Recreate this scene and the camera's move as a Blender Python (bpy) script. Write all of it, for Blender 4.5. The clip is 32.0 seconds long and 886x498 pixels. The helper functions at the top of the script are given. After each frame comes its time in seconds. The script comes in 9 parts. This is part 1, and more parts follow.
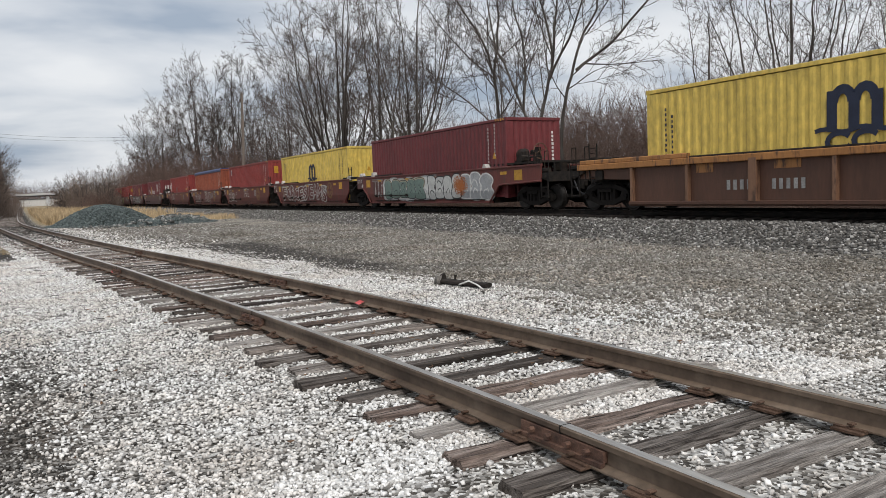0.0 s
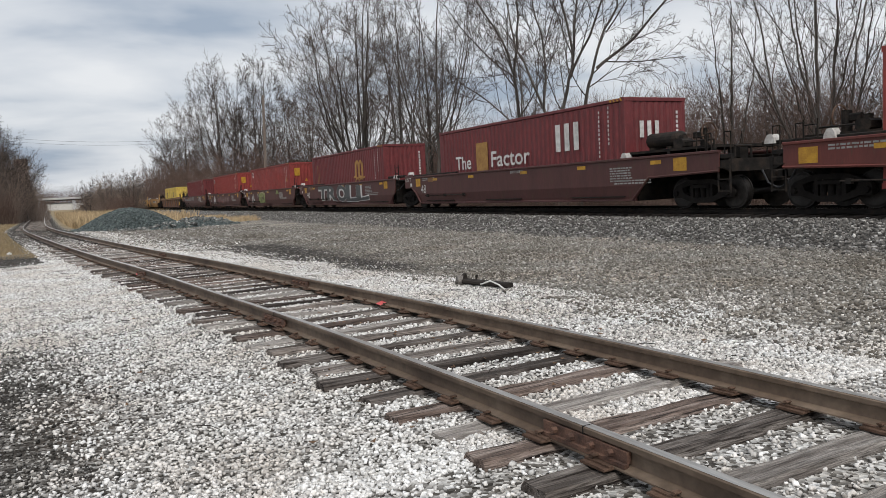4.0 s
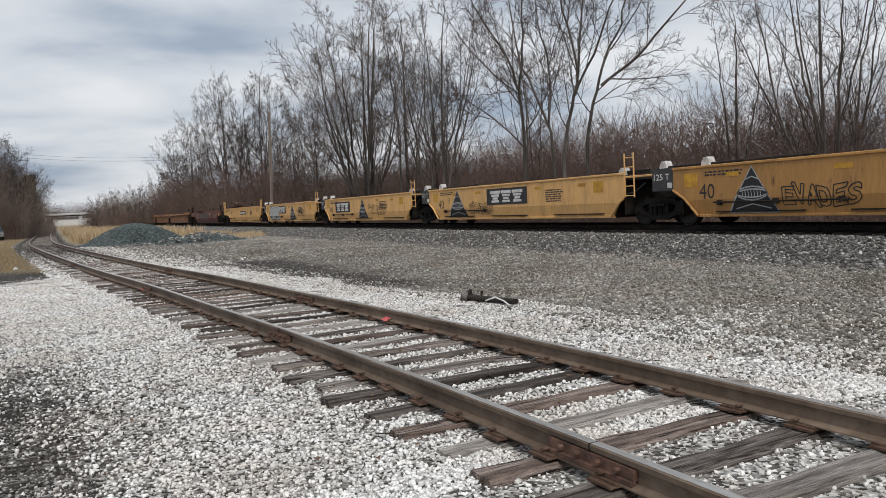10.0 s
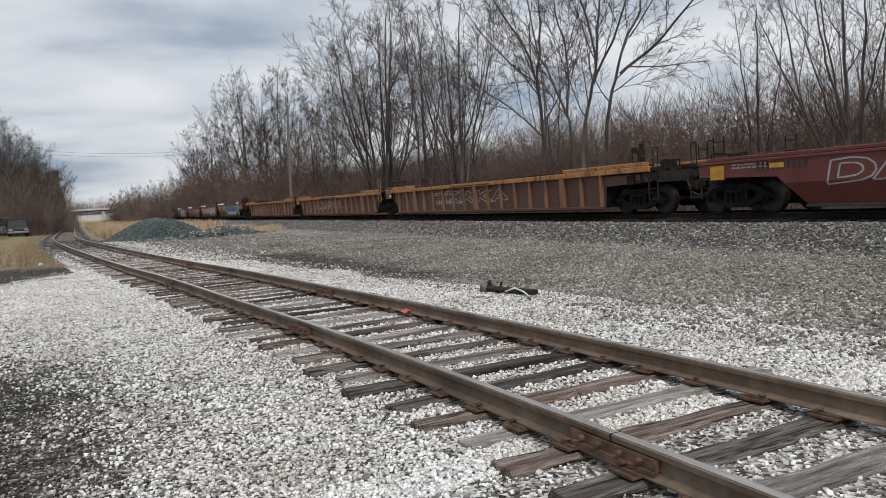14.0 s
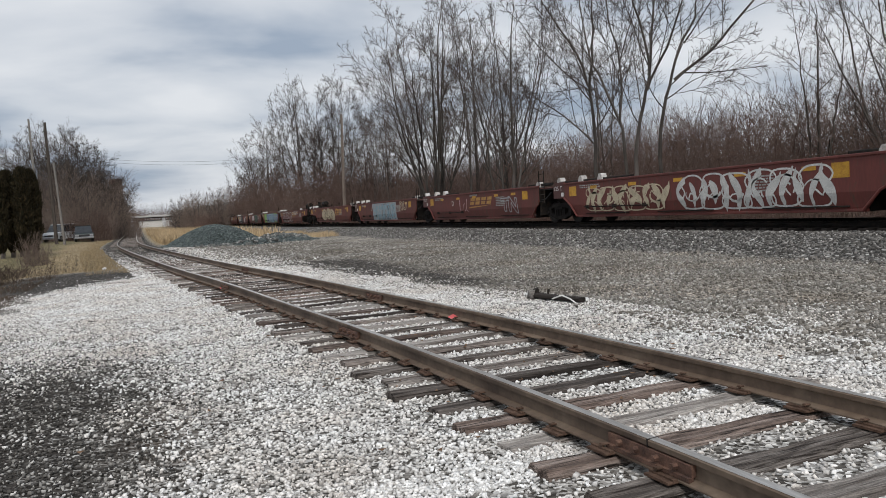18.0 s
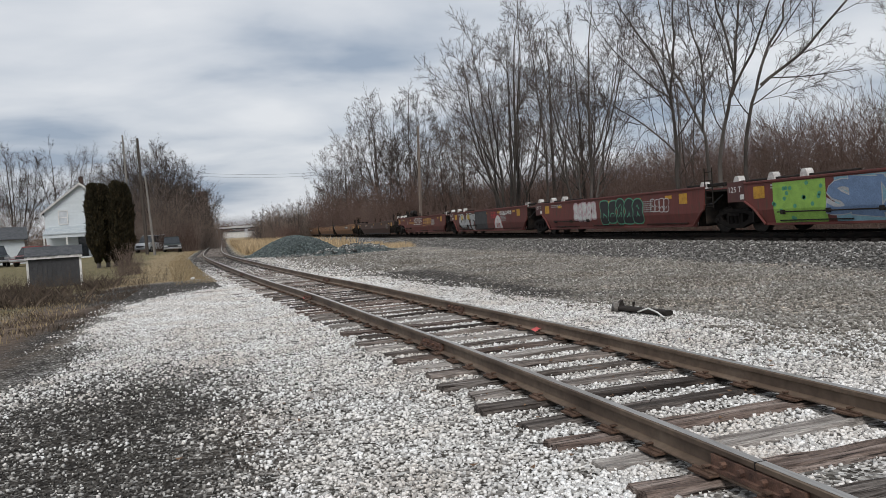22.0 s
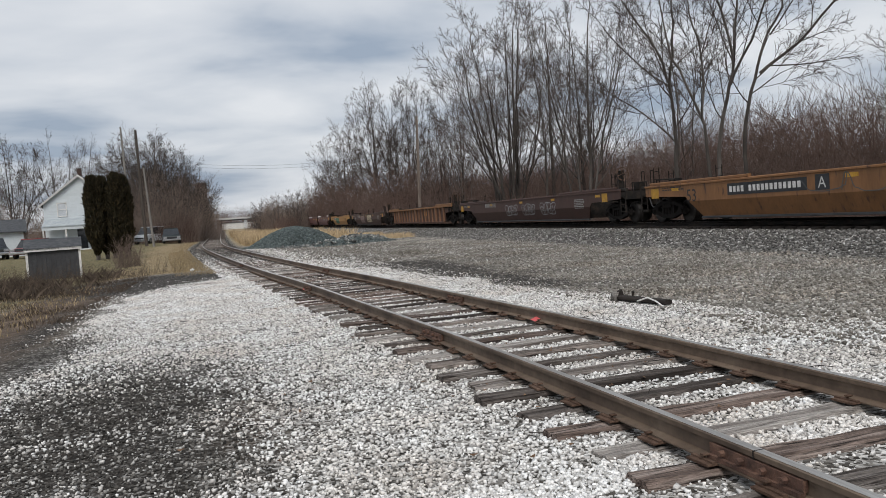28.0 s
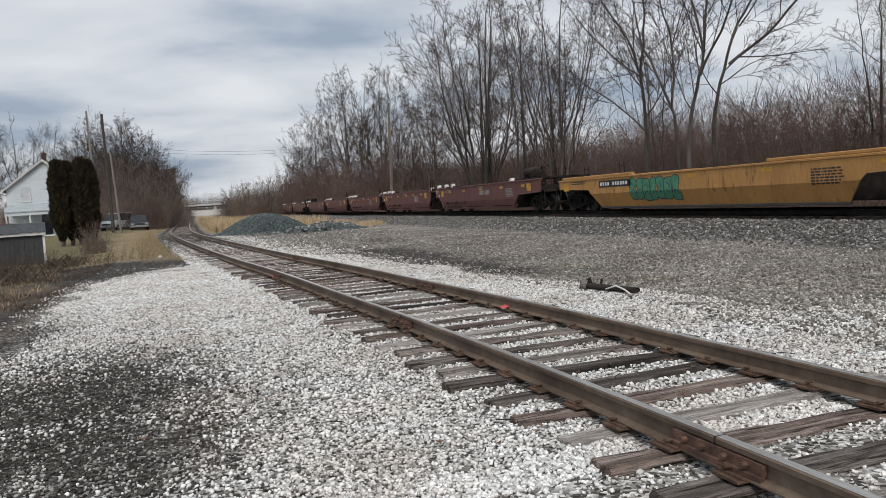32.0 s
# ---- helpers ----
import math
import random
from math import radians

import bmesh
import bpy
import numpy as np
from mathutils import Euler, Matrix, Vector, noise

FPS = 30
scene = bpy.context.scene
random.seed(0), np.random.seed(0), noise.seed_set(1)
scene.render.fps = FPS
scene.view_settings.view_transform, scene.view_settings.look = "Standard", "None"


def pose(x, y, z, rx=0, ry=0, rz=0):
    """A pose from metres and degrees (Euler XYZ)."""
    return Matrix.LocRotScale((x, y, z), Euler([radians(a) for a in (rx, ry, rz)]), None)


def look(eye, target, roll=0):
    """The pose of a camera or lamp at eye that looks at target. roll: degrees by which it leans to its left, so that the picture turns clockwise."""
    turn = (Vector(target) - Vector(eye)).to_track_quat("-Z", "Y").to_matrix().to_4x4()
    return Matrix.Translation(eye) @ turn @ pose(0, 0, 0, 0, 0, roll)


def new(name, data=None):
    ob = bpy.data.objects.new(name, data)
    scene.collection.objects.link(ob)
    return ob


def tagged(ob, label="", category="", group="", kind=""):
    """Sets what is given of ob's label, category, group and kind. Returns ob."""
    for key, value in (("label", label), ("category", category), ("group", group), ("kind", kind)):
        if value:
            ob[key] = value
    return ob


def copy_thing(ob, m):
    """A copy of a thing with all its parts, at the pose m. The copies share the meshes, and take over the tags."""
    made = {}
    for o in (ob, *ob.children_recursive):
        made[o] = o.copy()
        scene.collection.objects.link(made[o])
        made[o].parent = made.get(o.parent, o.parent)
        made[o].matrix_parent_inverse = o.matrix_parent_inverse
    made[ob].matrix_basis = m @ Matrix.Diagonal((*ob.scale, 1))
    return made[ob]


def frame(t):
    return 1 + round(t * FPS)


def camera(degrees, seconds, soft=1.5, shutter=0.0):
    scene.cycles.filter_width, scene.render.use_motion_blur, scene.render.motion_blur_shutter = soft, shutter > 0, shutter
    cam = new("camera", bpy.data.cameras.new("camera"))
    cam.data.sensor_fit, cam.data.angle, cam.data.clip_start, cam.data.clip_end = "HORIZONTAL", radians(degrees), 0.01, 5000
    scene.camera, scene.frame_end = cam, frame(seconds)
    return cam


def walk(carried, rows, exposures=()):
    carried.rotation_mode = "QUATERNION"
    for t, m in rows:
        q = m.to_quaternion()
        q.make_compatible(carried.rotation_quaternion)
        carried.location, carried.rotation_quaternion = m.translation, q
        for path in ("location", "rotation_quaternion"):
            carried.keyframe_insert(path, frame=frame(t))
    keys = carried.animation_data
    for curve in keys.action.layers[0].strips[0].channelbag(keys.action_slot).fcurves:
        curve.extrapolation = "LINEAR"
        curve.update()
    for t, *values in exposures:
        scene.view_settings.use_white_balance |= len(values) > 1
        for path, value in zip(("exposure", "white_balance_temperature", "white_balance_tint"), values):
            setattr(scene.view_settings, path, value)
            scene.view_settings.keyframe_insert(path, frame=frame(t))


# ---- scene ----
cam = camera(60.68, 32.0, soft=0.75)
walk(cam, [(t, pose(x, y, z, rx, ry, rz)) for t, x, y, z, rx, ry, rz in [
    (0, 0, 0, 1.45, 85.37, 2.29, -28.61), (0.5, 0, 0.004, 1.451, 85.42, 2.39, -27.99),
    (1, -0.002, -0.002, 1.451, 85.5, 2.45, -27.64), (1.5, 0.006, 0.003, 1.451, 85.55, 2.64, -27.47),
    (2, 0.01, 0.007, 1.446, 85.6, 2.64, -27.37), (2.5, 0.012, 0.007, 1.447, 85.54, 2.78, -27.3),
    (3, 0.01, 0.004, 1.451, 85.46, 2.89, -27.22), (3.5, 0.009, 0.009, 1.448, 85.43, 2.9, -27.14),
    (5.5, 0.003, 0.005, 1.449, 85.63, 2.79, -26.81), (6, -0.002, 0.003, 1.45, 85.73, 2.75, -26.86),
    (6.5, 0.001, 0.006, 1.449, 85.9, 2.72, -26.92), (7, -0.001, 0.009, 1.445, 86.12, 2.59, -27),
    (7.5, -0.003, 0.008, 1.449, 86.29, 2.58, -27.03), (8, 0.003, 0.01, 1.444, 86.48, 2.55, -26.97),
    (8.5, 0.01, 0.01, 1.446, 86.56, 2.67, -26.9), (9, 0.004, 0.006, 1.449, 86.63, 2.71, -26.85),
    (9.5, -0.004, 0.004, 1.451, 86.67, 2.66, -26.8), (10, 0.004, 0.011, 1.446, 86.7, 2.76, -26.67),
    (10.5, 0.002, 0.009, 1.447, 86.71, 2.8, -26.53), (11, 0, 0.002, 1.45, 86.61, 2.94, -26.36),
    (11.5, 0.003, 0.002, 1.451, 86.5, 3.11, -26.2), (12, 0.018, 0.01, 1.446, 86.38, 3.27, -25.99),
    (12.5, 0.018, 0.011, 1.447, 86.32, 3.31, -25.8), (13, 0.014, 0.012, 1.447, 86.27, 3.33, -25.61),
    (13.5, 0.002, 0.005, 1.449, 86.21, 3.37, -25.43), (14, 0.011, 0.018, 1.445, 86.12, 3.45, -25.26),
    (14.5, 0.018, 0.02, 1.444, 85.99, 3.5, -25.14), (16.5, -0.005, -0.027, 1.452, 86.11, 3.83, -24.23),
    (17, 0.005, -0.05, 1.448, 86.27, 3.59, -23.56), (17.5, 0.014, -0.093, 1.443, 86.52, 3.4, -22.56),
    (18, 0.019, -0.113, 1.442, 86.91, 3.34, -21.32), (18.5, -0.018, -0.088, 1.46, 87.35, 3.39, -20.02),
    (19, -0.066, -0.039, 1.462, 87.75, 3.4, -18.87), (19.5, -0.086, -0.035, 1.453, 88.02, 3.32, -17.94),
    (20, -0.057, -0.041, 1.459, 88.09, 3.16, -17.25), (20.5, -0.055, -0.048, 1.466, 88.06, 3.15, -16.75),
    (21, -0.062, -0.041, 1.461, 88.06, 3.17, -16.31), (21.5, -0.068, -0.04, 1.462, 88.07, 3.36, -15.93),
    (22, -0.062, -0.038, 1.46, 88.04, 3.53, -15.66), (22.5, -0.049, -0.034, 1.458, 87.98, 3.69, -15.47),
    (23, -0.046, -0.027, 1.458, 87.91, 3.72, -15.35), (23.5, -0.048, -0.03, 1.457, 87.83, 3.75, -15.29),
    (24, -0.053, -0.029, 1.455, 87.76, 3.76, -15.28), (24.5, -0.051, -0.031, 1.459, 87.63, 3.77, -15.29),
    (25, -0.049, -0.031, 1.454, 87.5, 3.86, -15.3), (25.5, -0.05, -0.03, 1.457, 87.35, 3.9, -15.35),
    (27.5, -0.065, -0.044, 1.455, 87.35, 3.78, -15.63), (28, -0.062, -0.045, 1.467, 87.28, 3.84, -15.72),
    (28.5, -0.045, -0.039, 1.458, 87.12, 3.8, -15.84), (29, -0.032, -0.039, 1.463, 86.85, 3.78, -15.96),
    (29.5, -0.024, -0.032, 1.46, 86.61, 3.71, -16.04), (30, -0.029, -0.031, 1.461, 86.41, 3.68, -16.14),
    (30.5, -0.034, -0.028, 1.455, 86.3, 3.65, -16.29), (31, -0.027, -0.024, 1.454, 86.22, 3.63, -16.58),
    (31.5, -0.026, -0.027, 1.459, 86.18, 3.56, -17.07), (32, -0.03, -0.036, 1.458, 86.24, 3.47, -17.82),
]], exposures=[(0, 0.15, 6520, 10), (8, 0.09, 6480, 10), (14, 0.07, 6450, 10), (19, 0.03, 6410, 10), (32, 0.04, 6430, 10)])

# ---- light: an overcast winter sky ----
world = bpy.data.worlds.new("overcast_sky")
scene.world = world
world.use_nodes = True
wt = world.node_tree
wt.nodes.clear()
w_out = wt.nodes.new("ShaderNodeOutputWorld")
w_bg = wt.nodes.new("ShaderNodeBackground")
w_sky = wt.nodes.new("ShaderNodeTexSky")
w_sky.sky_type, w_sky.sun_disc = "NISHITA", False
w_sky.sun_elevation, w_sky.sun_rotation = radians(38), radians(200)
w_sky.dust_density = 4.0
w_co = wt.nodes.new("ShaderNodeTexCoord")
w_sep = wt.nodes.new("ShaderNodeSeparateXYZ")
wt.links.new(w_co.outputs["Generated"], w_sep.inputs[0])
# clouds lie on a level sheet overhead: the direction is divided by its height
w_up = wt.nodes.new("ShaderNodeMath")
w_up.operation, w_up.inputs[1].default_value = "ADD", 0.17
w_abs = wt.nodes.new("ShaderNodeMath")
w_abs.operation = "ABSOLUTE"
wt.links.new(w_sep.outputs[2], w_abs.inputs[0])
wt.links.new(w_abs.outputs[0], w_up.inputs[0])
w_flat = wt.nodes.new("ShaderNodeCombineXYZ")
for _k in (0, 1):
    w_div = wt.nodes.new("ShaderNodeMath")
    w_div.operation = "DIVIDE"
    wt.links.new(w_sep.outputs[_k], w_div.inputs[0])
    wt.links.new(w_up.outputs[0], w_div.inputs[1])
    wt.links.new(w_div.outputs[0], w_flat.inputs[_k])
w_map = wt.nodes.new("ShaderNodeMapping")
w_map.inputs["Scale"].default_value = (0.85, 1.10, 1.0)
w_map.inputs["Rotation"].default_value = (0, 0, 0.35)
w_map.inputs["Location"].default_value = (3.1, 1.7, 0)
wt.links.new(w_flat.outputs[0], w_map.inputs["Vector"])
w_n = wt.nodes.new("ShaderNodeTexNoise")
w_n.inputs["Scale"].default_value, w_n.inputs["Detail"].default_value, w_n.inputs["Roughness"].default_value = 1.25, 5, 0.47
w_n.inputs["Distortion"].default_value = 0.25
wt.links.new(w_map.outputs[0], w_n.inputs["Vector"])
w_r = wt.nodes.new("ShaderNodeValToRGB")
w_e = w_r.color_ramp.elements
w_e[0].position, w_e[0].color = 0.34, (0.375, 0.445, 0.545, 1)
w_e[1].position, w_e[1].color = 0.64, (0.85, 0.868, 0.892, 1)
w_m = w_e.new(0.48)
w_m.color = (0.66, 0.70, 0.755, 1)
wt.links.new(w_n.outputs["Fac"], w_r.inputs["Fac"])
w_mix = wt.nodes.new("ShaderNodeMixRGB")
w_mix.inputs[0].default_value = 0.9
w_gain = wt.nodes.new("ShaderNodeMixRGB")
w_gain.blend_type, w_gain.inputs[0].default_value, w_gain.inputs[2].default_value = "MULTIPLY", 1.0, (0.1, 0.1, 0.1, 1)
wt.links.new(w_sky.outputs[0], w_gain.inputs[1])
wt.links.new(w_gain.outputs[0], w_mix.inputs[1])
wt.links.new(w_r.outputs[0], w_mix.inputs[2])
wt.links.new(w_mix.outputs[0], w_bg.inputs["Color"])
w_bg.inputs["Strength"].default_value = 0.92
wt.links.new(w_bg.outputs[0], w_out.inputs["Surface"])
sun = new("sun", bpy.data.lights.new("sun", "SUN"))
sun.data.energy, sun.data.angle, sun.data.color = 2.2, radians(25), (1.0, 0.97, 0.92)
sun.matrix_world = look((0, 0, 60), (14, 42, 0))

# ---- materials ----
def node_kit(name):
    m = bpy.data.materials.new(name)
    m.use_nodes = True
    nt = m.node_tree
    return m, nt, nt.nodes["Principled BSDF"]


def noise_node(nt, vec, scale, detail=5.0, rough=0.55):
    n = nt.nodes.new("ShaderNodeTexNoise")
    n.inputs["Scale"].default_value, n.inputs["Detail"].default_value, n.inputs["Roughness"].default_value = scale, detail, rough
    nt.links.new(vec, n.inputs["Vector"])
    return n.outputs["Fac"]


def ramp_node(nt, fac, stops):
    r = nt.nodes.new("ShaderNodeValToRGB")
    e = r.color_ramp.elements
    while len(e) < len(stops):
        e.new(0.5)
    for k, (p, c) in enumerate(stops):
        e[k].position = p
        e[k].color = (*c, 1) if len(c) == 3 else c
    nt.links.new(fac, r.inputs["Fac"])
    return r.outputs["Color"]


def mix_node(nt, fac, a, b, how="MIX"):
    n = nt.nodes.new("ShaderNodeMixRGB")
    n.blend_type = how
    for k, v in enumerate((fac, a, b)):
        if isinstance(v, (int, float)):
            n.inputs[k].default_value = v if k == 0 else (v, v, v, 1)
        elif isinstance(v, tuple):
            n.inputs[k].default_value = (*v, 1)
        else:
            nt.links.new(v, n.inputs[k])
    return n.outputs[0]


def bump_node(nt, bsdf, height, strength, distance=0.01):
    b = nt.nodes.new("ShaderNodeBump")
    b.inputs["Strength"].default_value, b.inputs["Distance"].default_value = strength, distance
    nt.links.new(height, b.inputs["Height"])
    nt.links.new(b.outputs[0], bsdf.inputs["Normal"])


def grey(v):
    return (v, v, v)


def surf(name, colors, scale=3.0, rough=0.75, metal=0.0, bump=0.25, bscale=45.0, stretch=(1, 1, 1), spots=None, jitter=0.15, island=False, dist=0.01, broad=None, grain=(0.72, 1.15), chips=None, gloss=None):
    """A painted, rusty, wooden or stony surface: colours by coarse noise, fine grain, spots of another colour, and relief."""
    m, nt, bsdf = node_kit(name)
    co = nt.nodes.new("ShaderNodeTexCoord")
    mp = nt.nodes.new("ShaderNodeMapping")
    mp.inputs["Scale"].default_value = stretch
    nt.links.new(co.outputs["Object"], mp.inputs["Vector"])
    if island:
        rnd = nt.nodes.new("ShaderNodeNewGeometry").outputs["Random Per Island"]
    else:
        rnd = nt.nodes.new("ShaderNodeObjectInfo").outputs["Random"]
    off = nt.nodes.new("ShaderNodeVectorMath")
    off.operation = "SCALE"
    off.inputs[0].default_value = (17.0, 31.0, 11.0)
    nt.links.new(rnd, off.inputs["Scale"])
    add = nt.nodes.new("ShaderNodeVectorMath")
    nt.links.new(mp.outputs[0], add.inputs[0])
    nt.links.new(off.outputs[0], add.inputs[1])
    vec = add.outputs[0]
    n = len(colors)
    col = ramp_node(nt, noise_node(nt, vec, scale, 6), [(0.3 + 0.4 * k / max(1, n - 1), c) for k, c in enumerate(colors)])
    if chips:
        col = mix_node(nt, 0.75, col, ramp_node(nt, rnd, chips))
    col = mix_node(nt, 1.0, col, ramp_node(nt, noise_node(nt, vec, scale * 9, 4), [(0.3, grey(grain[0])), (0.7, grey(grain[1]))]), "MULTIPLY")
    if jitter:
        col = mix_node(nt, 1.0, col, ramp_node(nt, rnd, [(0.0, grey(1 - jitter)), (1.0, grey(1 + jitter))]), "MULTIPLY")
    if spots:
        c, lo, sc = spots
        col = mix_node(nt, ramp_node(nt, noise_node(nt, vec, sc, 7, 0.65), [(lo, grey(0.0)), (lo + 0.12, grey(1.0))]), col, c)
    if broad:
        col = mix_node(nt, 1.0, col, ramp_node(nt, noise_node(nt, mp.outputs[0], broad[1], 6, 0.65), [(0.36, broad[0]), (0.58, grey(1.0))]), "MULTIPLY")
    nt.links.new(col, bsdf.inputs["Base Color"])
    bsdf.inputs["Roughness"].default_value, bsdf.inputs["Metallic"].default_value = rough, metal
    bsdf.inputs["Specular IOR Level"].default_value = gloss if gloss is not None else 0.22 if rough > 0.85 else 0.5
    if bump:
        bump_node(nt, bsdf, noise_node(nt, vec, bscale, 4), bump, dist)
    return m


def train_paint(name, c, rust=0.56, dirt=0.55):
    """Weathered car paint: streaks that run down, road dirt and rust."""
    dark = tuple(v * 0.80 for v in c)
    return surf(name, [dark, c, tuple(v * 1.12 for v in c)], 0.9, 0.62, 0, 0.12, 25, (2.2, 2.2, 0.5), ((0.07, 0.035, 0.022), rust, 2.4), 0.10, grain=(0.86, 1.08))


def box_paint(name, c):
    return surf(name, [tuple(v * 0.8 for v in c), c, tuple(v * 1.08 for v in c)], 0.8, 0.55, 0, 0.08, 30, (1, 1, 0.5), (tuple(v * 0.45 for v in c), 0.68, 3.0), 0.06)


M_RED = train_paint("oxide_red_paint", (0.115, 0.026, 0.020))
M_DARKRED = train_paint("faded_brown_red_paint", (0.078, 0.026, 0.023))
M_BROWN = train_paint("dark_brown_paint", (0.055, 0.024, 0.018))
# posts: dust, and the light that catches them, both put into the colour
M_RIBDUSTLIT = train_paint("dusty_lit_brown_rib_paint", (0.190, 0.098, 0.056))
M_RUSTBROWN = train_paint("rusty_brown_paint", (0.085, 0.037, 0.022))
M_YELLOW = train_paint("railcar_yellow_paint", (0.62, 0.36, 0.135), 0.64)
M_OCHRE = train_paint("sooty_ochre_paint", (0.205, 0.094, 0.034), 0.57)
M_GOLD = train_paint("golden_yellow_paint", (0.40, 0.205, 0.060), 0.60)
M_FADED = train_paint("sun_faded_red_paint", (0.125, 0.045, 0.040))
M_SILL = train_paint("orange_sill_paint", (0.33, 0.145, 0.042), 0.53)
M_C_RED = box_paint("container_red", (0.235, 0.033, 0.028))
M_C_WINE = box_paint("container_wine_red", (0.135, 0.022, 0.024))
M_C_ORANGE = box_paint("container_orange", (0.27, 0.066, 0.032))
M_C_YELLOW = box_paint("container_yellow", (0.62, 0.445, 0.095))
M_TARP = surf("blue_tarpaulin", [(0.015, 0.026, 0.085), (0.035, 0.06, 0.17)], 3, 0.5, 0, 0.5, 6)
M_STEEL_DARK = surf("grimy_black_steel", [(0.008, 0.007, 0.007), (0.020, 0.017, 0.015), (0.040, 0.029, 0.022)], 4, 0.8, 0.0, 0.3, 40, gloss=0.2)
M_TRUCK = surf("sooty_cast_steel", [(0.007, 0.006, 0.006), (0.019, 0.016, 0.014)], 5, 0.85, 0.0, 0.35, 30, gloss=0.15)
M_WHEEL = surf("worn_wheel_steel", [(0.016, 0.014, 0.013), (0.045, 0.040, 0.037)], 5, 0.5, 0.6, 0.2, 30)
M_STANDPAINT = surf("chipped_stand_paint", [(0.34, 0.32, 0.30), (0.60, 0.58, 0.56)], 6, 0.75, 0, 0.3, spots=((0.12, 0.08, 0.06), 0.62, 8))
M_STENCIL = surf("dim_white_stencil", [(0.20, 0.195, 0.185), (0.36, 0.355, 0.345)], 6, 0.7, 0, 0.1)
M_WHITE = surf("dirty_white_paint", [(0.45, 0.44, 0.42), (0.72, 0.71, 0.69)], 6, 0.7, 0, 0.1)
M_BLACK = surf("black_paint", [(0.012, 0.012, 0.014), (0.03, 0.03, 0.033)], 5, 0.6, 0, 0.1)
M_FADEDGOLD = surf("faded_gold_emblem", [(0.15, 0.075, 0.033), (0.27, 0.145, 0.058)], 5, 0.7, 0, 0.05)
M_REFLECT = surf("yellow_reflector_tape", [(0.36, 0.17, 0.012), (0.58, 0.32, 0.025)], 5, 0.5, 0, 0.05)
M_GREYPANEL = surf("sooty_grey_panel", [(0.03, 0.03, 0.032), (0.06, 0.06, 0.062)], 4, 0.7, 0, 0.1)
M_NAVY = surf("navy_ink", [(0.006, 0.010, 0.028), (0.012, 0.018, 0.045)], 4, 0.6, 0, 0.05)
M_GOLDINK = surf("faded_gold_lettering", [(0.30, 0.15, 0.04), (0.45, 0.25, 0.07)], 5, 0.7, 0, 0.05)


def spray(name, c):
    return surf(name, [tuple(v * 0.7 for v in c), c], 4, 0.6, 0, 0.05)


SPRAY = {
    "white": spray("white_spray", (0.62, 0.62, 0.60)), "grey": spray("grey_spray", (0.085, 0.09, 0.09)),
    "silver": spray("silver_spray", (0.38, 0.39, 0.40)), "black": spray("black_spray", (0.014, 0.014, 0.016)),
    "green": spray("yellow_green_spray", (0.25, 0.29, 0.10)), "lime": spray("lime_spray", (0.30, 0.52, 0.09)),
    "blue": spray("slate_blue_spray", (0.13, 0.20, 0.33)), "violet": spray("violet_spray", (0.13, 0.11, 0.32)),
    "teal": spray("teal_spray", (0.05, 0.27, 0.21)), "cream": spray("cream_spray", (0.55, 0.47, 0.33)),
    "orange": spray("orange_spray", (0.42, 0.13, 0.03)), "pink": spray("pale_pink_spray", (0.60, 0.42, 0.45)),
    "seafoam": spray("grey_green_spray", (0.17, 0.24, 0.21)), "washpink": spray("washed_out_pink_spray", (0.19, 0.10, 0.095)),
    "gold": spray("golden_yellow_spray", (0.52, 0.36, 0.05)), "redspray": spray("bright_red_spray", (0.40, 0.03, 0.03)),
    "dustpink": spray("dusty_pink_spray", (0.30, 0.21, 0.20)),
    "mint": spray("mint_spray", (0.08, 0.30, 0.18)), "sky": spray("light_blue_spray", (0.25, 0.45, 0.55)),
}
M_RAIL = surf("rusty_rail_web", [(0.075, 0.050, 0.035), (0.135, 0.096, 0.068), (0.185, 0.140, 0.104)], 1.5, 0.7, 0.2, 0.15, 60, (1, 1, 1), ((0.06, 0.036, 0.025), 0.66, 5))
M_RAILTOP = surf("dull_rail_top", [(0.36, 0.325, 0.29), (0.55, 0.53, 0.50)], 1.2, 0.30, 0.75, 0.1, 80, (6, 0.4, 1))
M_RUST = surf("flaky_rust", [(0.05, 0.030, 0.021), (0.105, 0.064, 0.045), (0.16, 0.105, 0.078)], 9, 0.9, 0.1, 0.6, 90)
def tie_wood(name, colours, dark=0.50):
    return surf(name, colours, 1.7, 0.93, 0, 1.0, 14, (0.45, 8, 8), ((0.024, 0.018, 0.015), dark, 5), 0.32, dist=0.03, grain=(0.42, 1.28))


M_TIE = tie_wood("weathered_tie_wood", [(0.075, 0.058, 0.050), (0.235, 0.200, 0.177), (0.42, 0.38, 0.35)])
M_TIE_RED = tie_wood("red_brown_tie_wood", [(0.080, 0.056, 0.047), (0.215, 0.163, 0.138), (0.38, 0.315, 0.28)])
M_TIE_PALE = tie_wood("bleached_tie_wood", [(0.13, 0.110, 0.098), (0.33, 0.30, 0.275), (0.50, 0.47, 0.44)], 0.60)
M_TIE_BLACK = tie_wood("sooty_tie_wood", [(0.026, 0.021, 0.018), (0.080, 0.066, 0.058), (0.23, 0.20, 0.182)], 0.52)
M_JOINT = surf("red_rusty_joint_steel", [(0.045, 0.024, 0.018), (0.105, 0.055, 0.038), (0.17, 0.095, 0.065)], 9, 0.85, 0.1, 0.6, 90)
M_TIE_DARK = surf("creosoted_tie_wood", [(0.018, 0.015, 0.013), (0.045, 0.038, 0.034)], 2, 0.95, 0, 0.8, 14, (0.6, 7, 7))
